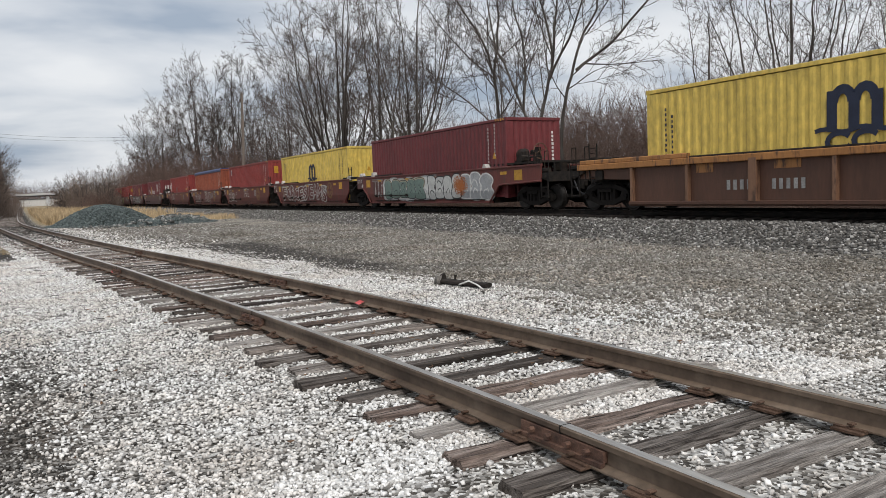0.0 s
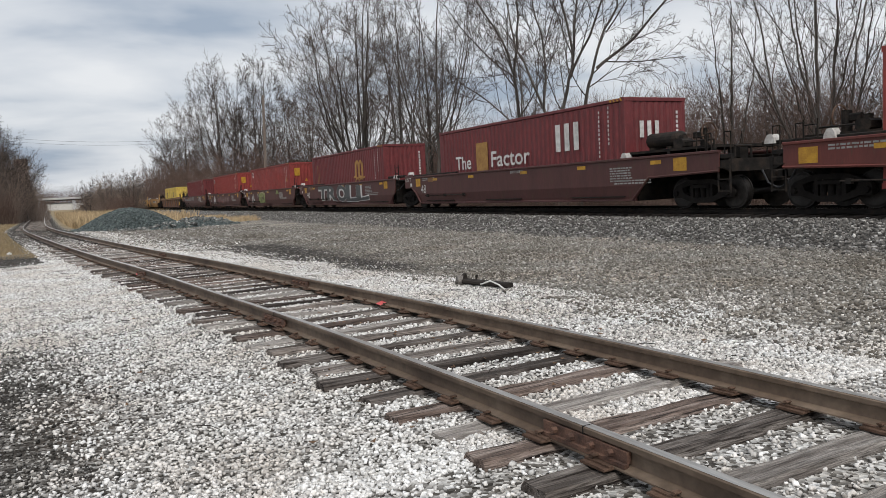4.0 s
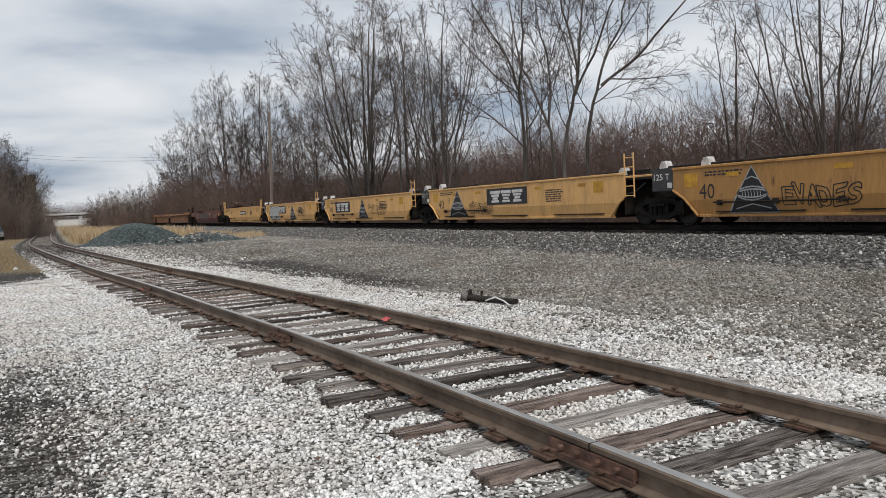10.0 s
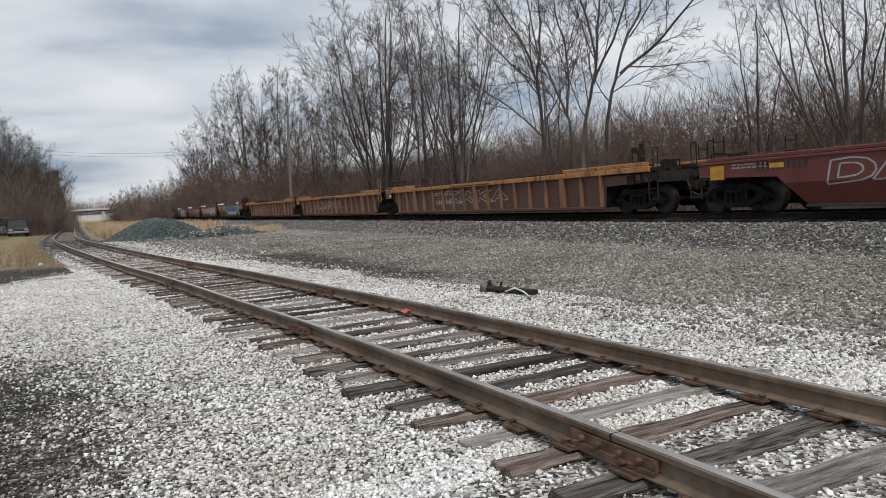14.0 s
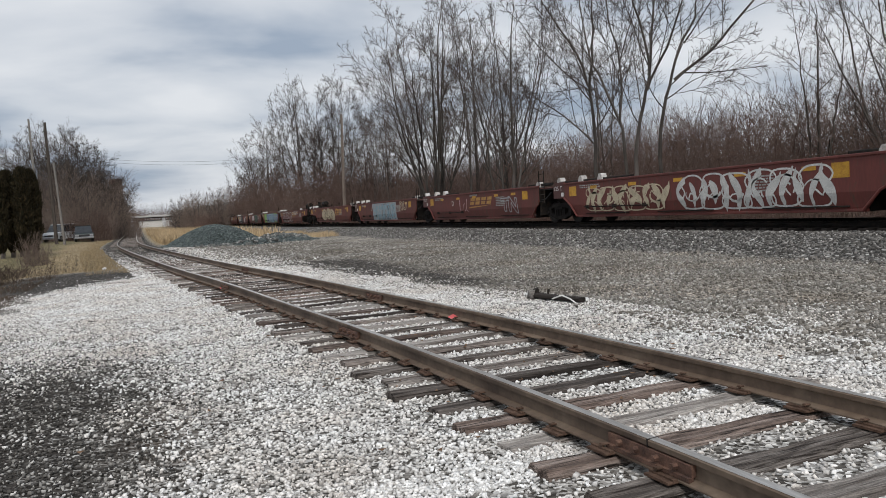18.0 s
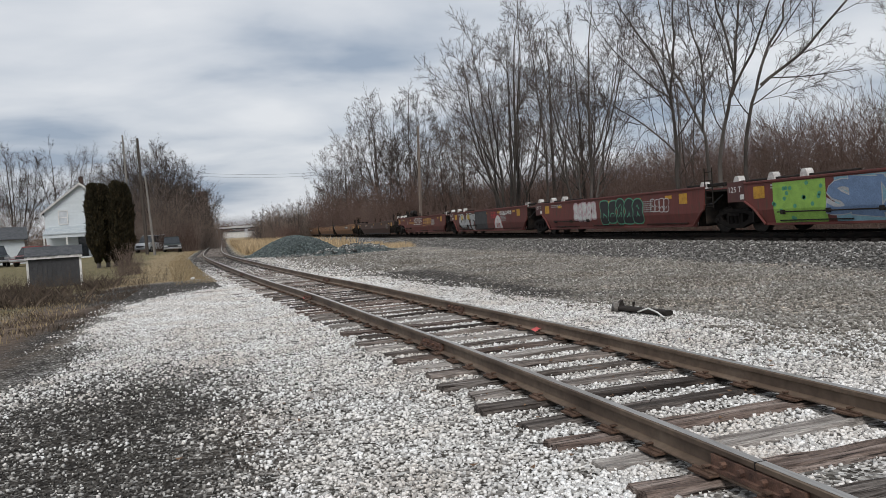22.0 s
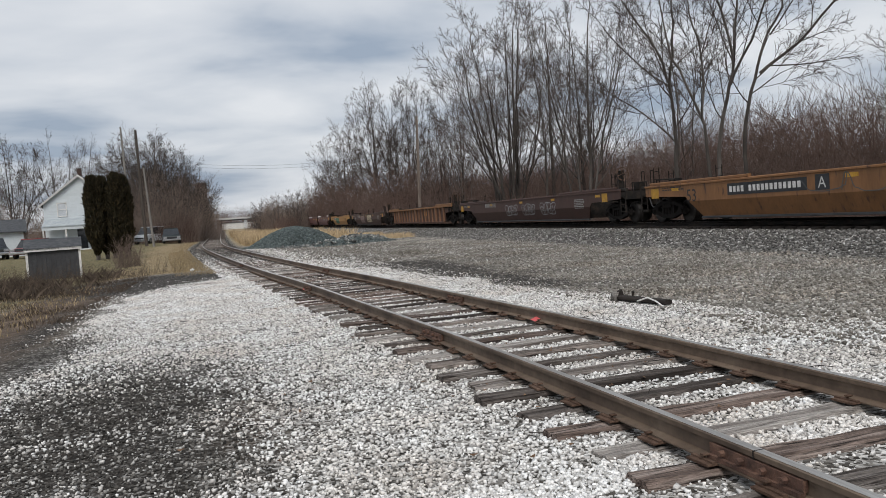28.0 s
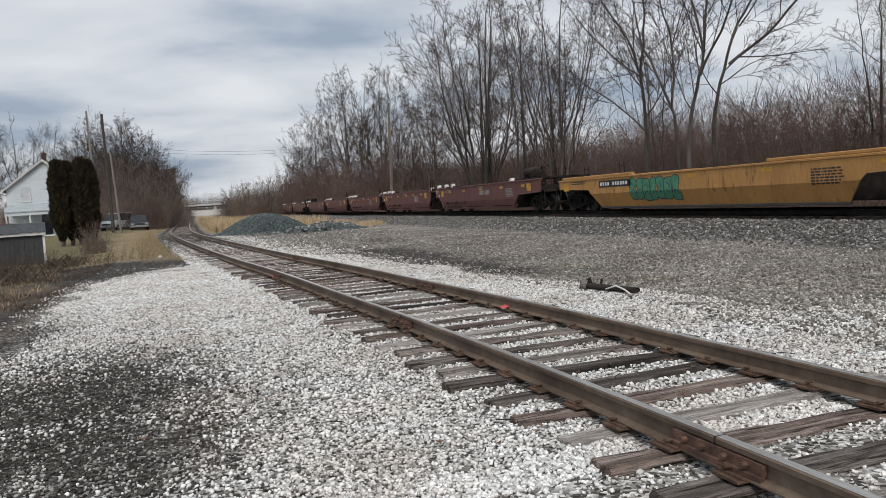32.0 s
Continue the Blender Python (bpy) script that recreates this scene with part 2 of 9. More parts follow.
M_STONE_W = surf("limestone_chips", [(0.42, 0.408, 0.39), (0.69, 0.682, 0.668), (0.87, 0.866, 0.855)], 6, 0.9, 0, 0.3, 60, spots=((0.26, 0.22, 0.19), 0.68, 5), jitter=0.10, island=True, broad=((0.86, 0.81, 0.765), 0.9), chips=[(0.0, (0.27, 0.255, 0.24)), (0.10, (0.47, 0.455, 0.44)), (0.45, (0.72, 0.71, 0.695)), (1.0, (0.93, 0.925, 0.915))])
M_POLEBROWN = surf("brown_pole_wood", [(0.14, 0.110, 0.092), (0.25, 0.205, 0.175)], 3, 0.95, 0, 0.5, 20, (4, 4, 0.3))
M_RUBBLE = surf("broken_slab_stone", [(0.06, 0.064, 0.062), (0.15, 0.154, 0.148), (0.42, 0.41, 0.39)], 4, 0.92, 0, 0.4, 30, jitter=0.6, island=True)
M_STONE_G = surf("grey_stone_chips", [(0.15, 0.144, 0.134), (0.25, 0.243, 0.228), (0.46, 0.449, 0.427)], 6, 0.92, 0, 0.3, 60, jitter=0.15, island=True, broad=((0.62, 0.58, 0.53), 0.5), chips=[(0.0, (0.10, 0.088, 0.075)), (0.55, (0.24, 0.222, 0.198)), (0.85, (0.36, 0.342, 0.315)), (1.0, (0.66, 0.64, 0.61))])
M_STONE_D = surf("dark_ballast_stones", [(0.062, 0.058, 0.053), (0.165, 0.157, 0.147), (0.41, 0.395, 0.375)], 7, 0.9, 0, 0.3, 60, jitter=0.2, island=True, chips=[(0.0, (0.035, 0.032, 0.030)), (0.55, (0.11, 0.104, 0.097)), (0.82, (0.22, 0.21, 0.197)), (0.95, (0.34, 0.33, 0.315)), (1.0, (0.62, 0.605, 0.585))])
M_STONE_S = surf("sooty_gravel_chips", [(0.030, 0.028, 0.025), (0.095, 0.090, 0.082), (0.36, 0.35, 0.335)], 6, 0.92, 0, 0.3, 60, jitter=0.2, island=True, chips=[(0.0, (0.025, 0.023, 0.021)), (0.5, (0.085, 0.078, 0.070)), (0.70, (0.25, 0.238, 0.22)), (1.0, (0.60, 0.585, 0.56))])
M_STONE_T = surf("blue_grey_trap_rock", [(0.040, 0.050, 0.050), (0.085, 0.104, 0.104), (0.15, 0.175, 0.172)], 6, 0.9, 0, 0.3, 60, jitter=0.45, island=True)
M_BARK = surf("grey_brown_bark", [(0.040, 0.034, 0.030), (0.090, 0.078, 0.070), (0.165, 0.148, 0.134)], 2.5, 0.95, 0, 0.7, 20, (3, 3, 0.7))
M_TWIG = surf("bare_twigs", [(0.055, 0.043, 0.037), (0.105, 0.086, 0.075)], 0.6, 0.95, 0, 0.0, jitter=0.25)
M_BRUSH = surf("red_brown_brush", [(0.082, 0.050, 0.041), (0.145, 0.098, 0.081), (0.195, 0.145, 0.122)], 0.35, 0.97, 0, 0.0, jitter=0.2)
M_SHRUB = surf("brown_shrub_twigs", [(0.145, 0.106, 0.087), (0.235, 0.182, 0.152), (0.31, 0.25, 0.213)], 0.35, 0.97, 0, 0.0, jitter=0.2)
M_STRAW = surf("straw_grass", [(0.32, 0.235, 0.135), (0.47, 0.355, 0.215), (0.58, 0.46, 0.305)], 0.7, 0.95, 0, 0.0, jitter=0.3, island=True)
M_LAWN = surf("winter_lawn", [(0.17, 0.134, 0.074), (0.28, 0.215, 0.128), (0.39, 0.30, 0.188)], 0.5, 0.95, 0, 0.0, jitter=0.3, island=True)
M_LAWNGREEN = surf("faded_green_lawn", [(0.092, 0.085, 0.042), (0.172, 0.147, 0.080), (0.255, 0.208, 0.125)], 0.5, 0.95, 0, 0.0, jitter=0.3, island=True)
M_WEED = surf("dead_weeds", [(0.055, 0.040, 0.030), (0.12, 0.092, 0.070)], 0.8, 0.95, 0, 0.0, jitter=0.3, island=True)
M_CEDAR = surf("cedar_foliage", [(0.011, 0.010, 0.006), (0.028, 0.024, 0.012), (0.060, 0.042, 0.020)], 1.2, 0.95, 0, 0.0, jitter=0.4, island=True)
M_LEAF = surf("dead_brown_leaves", [(0.10, 0.055, 0.032), (0.22, 0.135, 0.080)], 8, 0.9, 0, 0.0, jitter=0.35, island=True)
M_POLE = surf("old_pole_wood", [(0.045, 0.037, 0.032), (0.085, 0.072, 0.063)], 3, 0.95, 0, 0.5, 20, (4, 4, 0.3))
M_POLEPALE = surf("pale_pole_wood", [(0.15, 0.137, 0.125), (0.26, 0.243, 0.225)], 3, 0.9, 0, 0.4, 20, (4, 4, 0.3))
M_SIDING = surf("white_clapboard", [(0.50, 0.54, 0.565), (0.55, 0.59, 0.615)], 0.6, 0.7, 0, 0.0, jitter=0.02, grain=(0.95, 1.03))
M_PORCH = surf("pale_grey_porch_shingles", [(0.26, 0.29, 0.31), (0.34, 0.37, 0.385)], 2.0, 0.85, 0, 0.1)
M_ROOF = surf("grey_shingles", [(0.040, 0.043, 0.048), (0.080, 0.083, 0.088)], 5, 0.9, 0, 0.5, 20)
M_SHED = surf("dark_grey_shed_boards", [(0.034, 0.035, 0.038), (0.056, 0.056, 0.060)], 3, 0.85, 0, 0.3, jitter=0.05)
M_BRICK = surf("chimney_brick", [(0.045, 0.030, 0.026), (0.085, 0.055, 0.046)], 6, 0.9, 0, 0.4)
M_GLASS = surf("dark_window_glass", [(0.02, 0.023, 0.027), (0.04, 0.045, 0.05)], 3, 0.08, 0.0, 0)
M_PALEPANE = surf("curtained_pane", [(0.42, 0.45, 0.48), (0.55, 0.57, 0.60)], 3, 0.2, 0.0, 0)
M_CONCRETE = surf("pale_concrete", [(0.52, 0.53, 0.54), (0.72, 0.73, 0.74)], 1, 0.85, 0, 0.2)
M_CARPAINT = surf("dark_green_car_paint", [(0.02, 0.028, 0.028), (0.035, 0.045, 0.045)], 3, 0.3, 0.2, 0)
M_CARWHITE = surf("white_car_paint", [(0.55, 0.57, 0.60), (0.68, 0.70, 0.72)], 3, 0.3, 0, 0)
M_CARRED = surf("dull_red_car_paint", [(0.16, 0.03, 0.03), (0.22, 0.05, 0.05)], 3, 0.35, 0, 0)
M_CHROME = surf("car_trim_metal", [(0.35, 0.35, 0.36), (0.55, 0.55, 0.56)], 6, 0.3, 0.8, 0)
M_GREENBIN = surf("bright_green_plastic", [(0.05, 0.30, 0.06), (0.08, 0.42, 0.09)], 3, 0.5, 0, 0)
M_REDTRASH = surf("red_plastic_scrap", [(0.46, 0.055, 0.06), (0.60, 0.13, 0.13)], 8, 0.6, 0, 0.2)


def ground_material():
    m, nt, bsdf = node_kit("gravel_soil_and_grass")
    vec = nt.nodes.new("ShaderNodeNewGeometry").outputs["Position"]

    def zone(name):
        a = nt.nodes.new("ShaderNodeAttribute")
        a.attribute_name = name
        return a.outputs["Fac"]

    def cells(scale):
        v = nt.nodes.new("ShaderNodeTexVoronoi")
        v.inputs["Scale"].default_value = scale
        nt.links.new(vec, v.inputs["Vector"])
        return v

    c1, c2 = cells(38.0), cells(15.0)
    sep = nt.nodes.new("ShaderNodeSeparateColor")
    nt.links.new(c1.outputs["Color"], sep.inputs[0])
    pick = sep.outputs[0]
    sep2 = nt.nodes.new("ShaderNodeSeparateColor")
    nt.links.new(c2.outputs["Color"], sep2.inputs[0])
    coarse = noise_node(nt, vec, 0.45, 6)
    mid = noise_node(nt, vec, 2.3, 6)
    lot = ramp_node(nt, pick, [(0.0, (0.075, 0.064, 0.054)), (0.5, (0.228, 0.208, 0.183)), (0.84, (0.37, 0.345, 0.312)), (1.0, (0.70, 0.68, 0.65))])
    lot = mix_node(nt, 1.0, lot, ramp_node(nt, coarse, [(0.34, (0.60, 0.605, 0.585)), (0.50, (0.93, 0.925, 0.90)), (0.68, (1.24, 1.16, 1.07))]), "MULTIPLY")
    lime = ramp_node(nt, pick, [(0.0, (0.036, 0.031, 0.026)), (0.3, (0.13, 0.120, 0.109)), (0.6, (0.34, 0.33, 0.315)), (1.0, (0.72, 0.715, 0.70))])
    # darker ramp where chips lie: shade between the stones put into the colour
    shaded_gaps = ramp_node(nt, pick, [(0.0, (0.030, 0.026, 0.022)), (0.3, (0.105, 0.097, 0.088)), (0.6, (0.29, 0.28, 0.268)), (1.0, (0.74, 0.73, 0.715))])
    lime = mix_node(nt, zone("near"), lime, shaded_gaps)
    lime = mix_node(nt, 1.0, lime, ramp_node(nt, mid, [(0.3, (0.70, 0.67, 0.63)), (0.65, grey(1.08))]), "MULTIPLY")
    ballast = ramp_node(nt, sep2.outputs[0], [(0.0, (0.028, 0.027, 0.026)), (0.55, (0.100, 0.096, 0.091)), (0.88, (0.22, 0.213, 0.203)), (1.0, (0.60, 0.59, 0.57))])
    # colour of black dirt, and of the shade painted under the train
    soil_and_shade = ramp_node(nt, pick, [(0.0, (0.013, 0.011, 0.009)), (0.65, (0.042, 0.036, 0.031)), (0.9, (0.10, 0.092, 0.083)), (1.0, (0.33, 0.32, 0.305))])
    tan = ramp_node(nt, mid, [(0.3, (0.15, 0.122, 0.070)), (0.5, (0.27, 0.210, 0.126)), (0.75, (0.38, 0.298, 0.188))])
    green = ramp_node(nt, mid, [(0.3, (0.090, 0.084, 0.044)), (0.5, (0.165, 0.142, 0.078)), (0.75, (0.25, 0.205, 0.125))])
    turf = mix_node(nt, zone("dry"), green, tan)
    litter = ramp_node(nt, mid, [(0.3, (0.055, 0.039, 0.030)), (0.7, (0.165, 0.122, 0.088))])

    def edge(name, soft=0.25):
        add = nt.nodes.new("ShaderNodeMath")
        add.operation = "ADD"
        nt.links.new(zone(name), add.inputs[0])
        fine = noise_node(nt, vec, 5.0, 8, 0.75)
        sub = nt.nodes.new("ShaderNodeMath")
        sub.operation = "MULTIPLY_ADD"
        nt.links.new(fine, sub.inputs[0])
        sub.inputs[1].default_value, sub.inputs[2].default_value = 1.5, -0.75
        nt.links.new(sub.outputs[0], add.inputs[1])
        return ramp_node(nt, add.outputs[0], [(0.5 - soft, grey(0.0)), (0.5 + soft, grey(1.0))])

    col = mix_node(nt, edge("lime"), lot, lime)
    col = mix_node(nt, edge("ballast"), col, ballast)
    col = mix_node(nt, edge("turf"), col, turf)
    col = mix_node(nt, edge("litter"), col, litter)
    col = mix_node(nt, edge("soil_and_shade", 0.35), col, soil_and_shade)
    nt.links.new(col, bsdf.inputs["Base Color"])
    bsdf.inputs["Roughness"].default_value = 0.95
    bsdf.inputs["Specular IOR Level"].default_value = 0.2
    col2 = mix_node(nt, 1.0, col, ramp_node(nt, noise_node(nt, vec, 7.0, 8, 0.7), [(0.32, grey(0.62)), (0.68, grey(1.30))]), "MULTIPLY")
    nt.links.new(col2, bsdf.inputs["Base Color"])
    bump_node(nt, bsdf, c1.outputs["Distance"], 0.9, 0.02)
    return m


M_GROUND = ground_material()

# ---- mesh kit ----
class Solid:
    """Collects vertices and faces of one mesh."""

    def __init__(self):
        self.v, self.f = [], []

    def add(self, verts, faces):
        k = len(self.v)
        self.v.extend(verts)
        self.f.extend([tuple(k + i for i in f) for f in faces])
        return self

    def box(self, x0, x1, y0, y1, z0, z1, c=0.0):
        """A box; c: chamfer of its upright and level edges, along the longest side left sharp."""
        if not c:
            vs = [(x, y, z) for x in (x0, x1) for y in (y0, y1) for z in (z0, z1)]
            return self.add(vs, [(0, 1, 3, 2), (4, 6, 7, 5), (0, 4, 5, 1), (2, 3, 7, 6), (0, 2, 6, 4), (1, 5, 7, 3)])
        d = (x1 - x0, y1 - y0, z1 - z0)
        ax = d.index(max(d))
        a, b = [(1, 2), (0, 2), (0, 1)][ax]
        lo, hi = (x0, y0, z0), (x1, y1, z1)
        ring = [(lo[a] + c, lo[b]), (hi[a] - c, lo[b]), (hi[a], lo[b] + c), (hi[a], hi[b] - c), (hi[a] - c, hi[b]), (lo[a] + c, hi[b]), (lo[a], hi[b] - c), (lo[a], lo[b] + c)]
        vs = []
        for e in (lo[ax], hi[ax]):
            for p, q in ring:
                t = [0, 0, 0]
                t[ax], t[a], t[b] = e, p, q
                vs.append(tuple(t))
        fs = [(i, (i + 1) % 8, 8 + (i + 1) % 8, 8 + i) for i in range(8)] + [tuple(range(7, -1, -1)), tuple(range(8, 16))]
        return self.add(vs, fs)

    def prism(self, poly, x0, x1):
        """A polygon of (y, z) drawn out from x0 to x1."""
        n = len(poly)
        vs = [(x0, y, z) for y, z in poly] + [(x1, y, z) for y, z in poly]
        return self.add(vs, [tuple(range(n - 1, -1, -1)), tuple(range(n, 2 * n))] + [(i, (i + 1) % n, n + (i + 1) % n, n + i) for i in range(n)])

    def rod(self, p, q, r0, r1=None, n=8, caps=True):
        p, q = Vector(p), Vector(q)
        r1 = r0 if r1 is None else r1
        d = (q - p).normalized()
        a = d.orthogonal().normalized()
        b = d.cross(a)
        vs = []
        for c, r in ((p, r0), (q, r1)):
            for k in range(n):
                t = 2 * math.pi * k / n
                vs.append(tuple(c + a * (r * math.cos(t)) + b * (r * math.sin(t))))
        fs = [(k, (k + 1) % n, n + (k + 1) % n, n + k) for k in range(n)]
        if caps:
            fs += [tuple(range(n - 1, -1, -1)), tuple(range(n, 2 * n))]
        return self.add(vs, fs)

    def bent(self, pts, r, n=6):
        for p, q in zip(pts[:-1], pts[1:]):
            self.rod(p, q, r, r, n)
        return self

    def sheet(self, pts_a, pts_b):
        """A strip of quads between two rows of points."""
        n = len(pts_a)
        return self.add(list(pts_a) + list(pts_b), [(i, i + 1, n + i + 1, n + i) for i in range(n - 1)])

    def mesh(self, name, material, smooth=False):
        me = bpy.data.meshes.new(name)
        me.from_pydata(self.v, [], self.f)
        me.materials.append(material)
        bm = bmesh.new()
        bm.from_mesh(me)
        bmesh.ops.recalc_face_normals(bm, faces=bm.faces)
        bm.to_mesh(me)
        bm.free()
        if smooth:
            me.shade_smooth()
        return me


def big_mesh(name, verts, faces, material, smooth=False):
    """A large mesh from arrays; all faces have the same number of corners."""
    verts, faces = np.asarray(verts, np.float32), np.asarray(faces, np.int32)
    me = bpy.data.meshes.new(name)
    me.vertices.add(len(verts))
    me.vertices.foreach_set("co", verts.ravel())
    n = faces.shape[1]
    me.loops.add(faces.size)
    me.loops.foreach_set("vertex_index", faces.ravel())
    me.polygons.add(len(faces))
    me.polygons.foreach_set("loop_start", np.arange(0, faces.size, n, dtype=np.int32))
    me.polygons.foreach_set("loop_total", np.full(len(faces), n, np.int32))
    me.update(calc_edges=True)
    me.materials.append(material)
    if smooth:
        me.shade_smooth()
    return me


def part(name, solid, material, parent, label="", at=None):
    """One mesh object under a thing or a part."""
    me = solid if isinstance(solid, bpy.types.Mesh) else solid.mesh(name, material)
    ob = new(name, me)
    ob.parent = parent
    if at is not None:
        ob.matrix_basis = at
    return tagged(ob, label)


def thing(name, label, category, group="", at=None, data=None):
    ob = new(name, data)
    if at is not None:
        ob.matrix_world = at
    return tagged(ob, label, category, group)


def lattice(x, y, scale, seed):
    """Smooth value noise in 0..1 on arrays."""
    x, y = np.asarray(x, float) / scale, np.asarray(y, float) / scale
    xi, yi = np.floor(x), np.floor(y)
    fx, fy = x - xi, y - yi
    fx, fy = fx * fx * (3 - 2 * fx), fy * fy * (3 - 2 * fy)

    def h(a, b):
        t = np.sin(a * 127.1 + b * 311.7 + seed * 74.7) * 43758.5453
        return t - np.floor(t)

    return (h(xi, yi) * (1 - fx) + h(xi + 1, yi) * fx) * (1 - fy) + (h(xi, yi + 1) * (1 - fx) + h(xi + 1, yi + 1) * fx) * fy


def fbm(x, y, scale, seed):
    return (lattice(x, y, scale, seed) + 0.5 * lattice(x, y, scale / 2.1, seed + 1) + 0.25 * lattice(x, y, scale / 4.3, seed + 2)) / 1.75


# ---- the plan: main line along y, siding that swings across, road of gravel between ----
MAIN_X, MAIN_RAIL = 16.42, 0.57
SPEED = 21.85
RAIL_Z = 0.20
_cy = np.array([-30, -8, 0, 4, 8, 11.2, 14, 17, 20, 25, 30, 38, 47, 55, 64, 78, 105, 150, 220, 400, 700])
_cx = np.array([4.0, 3.45, 3.2, 3.08, 2.83, 2.53, 2.31, 2.02, 1.66, 1.16, 0.72, 0.03, -0.70, -1.22, -1.58, -1.84, -2.2, -2.7, -3.4, -5.2, -8.0])
_sy = np.arange(-30, 700, 0.25)
_sx = np.interp(_sy, _cy, _cx)
_ker = np.exp(-np.linspace(-2, 2, 25) ** 2)
_sx = np.convolve(np.pad(_sx, 12, mode="edge"), _ker / _ker.sum(), "valid")


def siding_x(y):
    return np.interp(y, _sy, _sx)


_tie_rng = random.Random(12)
TIE_Y = [2.96 + 0.495 * k for k in range(-14, 12)]
while TIE_Y[-1] < 260:
    TIE_Y.append(TIE_Y[-1] + 0.495 + _tie_rng.uniform(-0.03, 0.03))
_tie_y = np.array(TIE_Y)


def on_tie(x, y):
    """True where a place lies on the top of a tie of the siding."""
    off = x - siding_x(y)
    lev = y + off * (siding_x(y + 0.5) - siding_x(y - 0.5))
    k = np.clip(np.searchsorted(_tie_y, lev), 1, len(_tie_y) - 1)
    gap = np.minimum(abs(lev - _tie_y[k]), abs(lev - _tie_y[k - 1]))
    return (gap < 0.083) & (abs(off) < 1.26)


def smooth(a, b, v):
    t = np.clip((v - a) / (b - a), 0, 1)
    return t * t * (3 - 2 * t)


def lime_edge(y):
    """Where the white gravel ends towards the lot."""
    return siding_x(y) + 2.45 + 0.7 * smooth(14.5, 10.5, y) * smooth(5.0, 8.5, y) + 0.45 * smooth(7.0, 5.0, y)


def spill(x, y):
    """Patches of white gravel strewn over the near part of the lot."""
    return smooth(0.44, 0.60, fbm(x * 0.6, y, 1.3, 64)) * smooth(7.6, 5.6, y) * smooth(9.6, 7.0, x) * smooth(5.0, 5.8, x)


def mud(x, y):
    """How dark and muddy the strip between white gravel and lot is."""
    return np.exp(-((x - siding_x(y) - 3.35 - 0.8 * (fbm(x, y, 2.5, 93) - 0.5)) / 0.85) ** 2) * smooth(11.5, 14, y) * smooth(36, 29, y)


def ground_z(x, y):
    x, y = np.asarray(x, float), np.asarray(y, float)
    z = 0.05 * (fbm(x, y, 3.5, 3) - 0.5) * smooth(2.0, 3.0, abs(x - siding_x(y)))
    z = z + 0.034 * smooth(1.75, 1.15, abs(x - siding_x(y))) * smooth(40, 26, y)
    z = z + 0.36 * smooth(12.2, 14.5, x + 0.25 * (fbm(x, y, 4, 9) - 0.5)) - 0.75 * smooth(18.3, 20.5, x)
    z = z - 0.14 * smooth(-2.2, -6.0, x) * smooth(60, 35, y) + 0.25 * smooth(50, 75, y) * smooth(-4, -9, x)
    return z - 0.03


# ---- ground ----
def stretched(a, b, fine_a, fine_b, step, grow):
    v = list(np.arange(fine_a, fine_b, step))
    s, t = step, fine_a
    left = []
    while t > a:
        s *= grow
        t -= s
        left.append(t)
    s, t = step, v[-1]
    right = []
    while t < b:
        s *= grow
        t += s
        right.append(t)
    return np.array(left[::-1] + v + right)


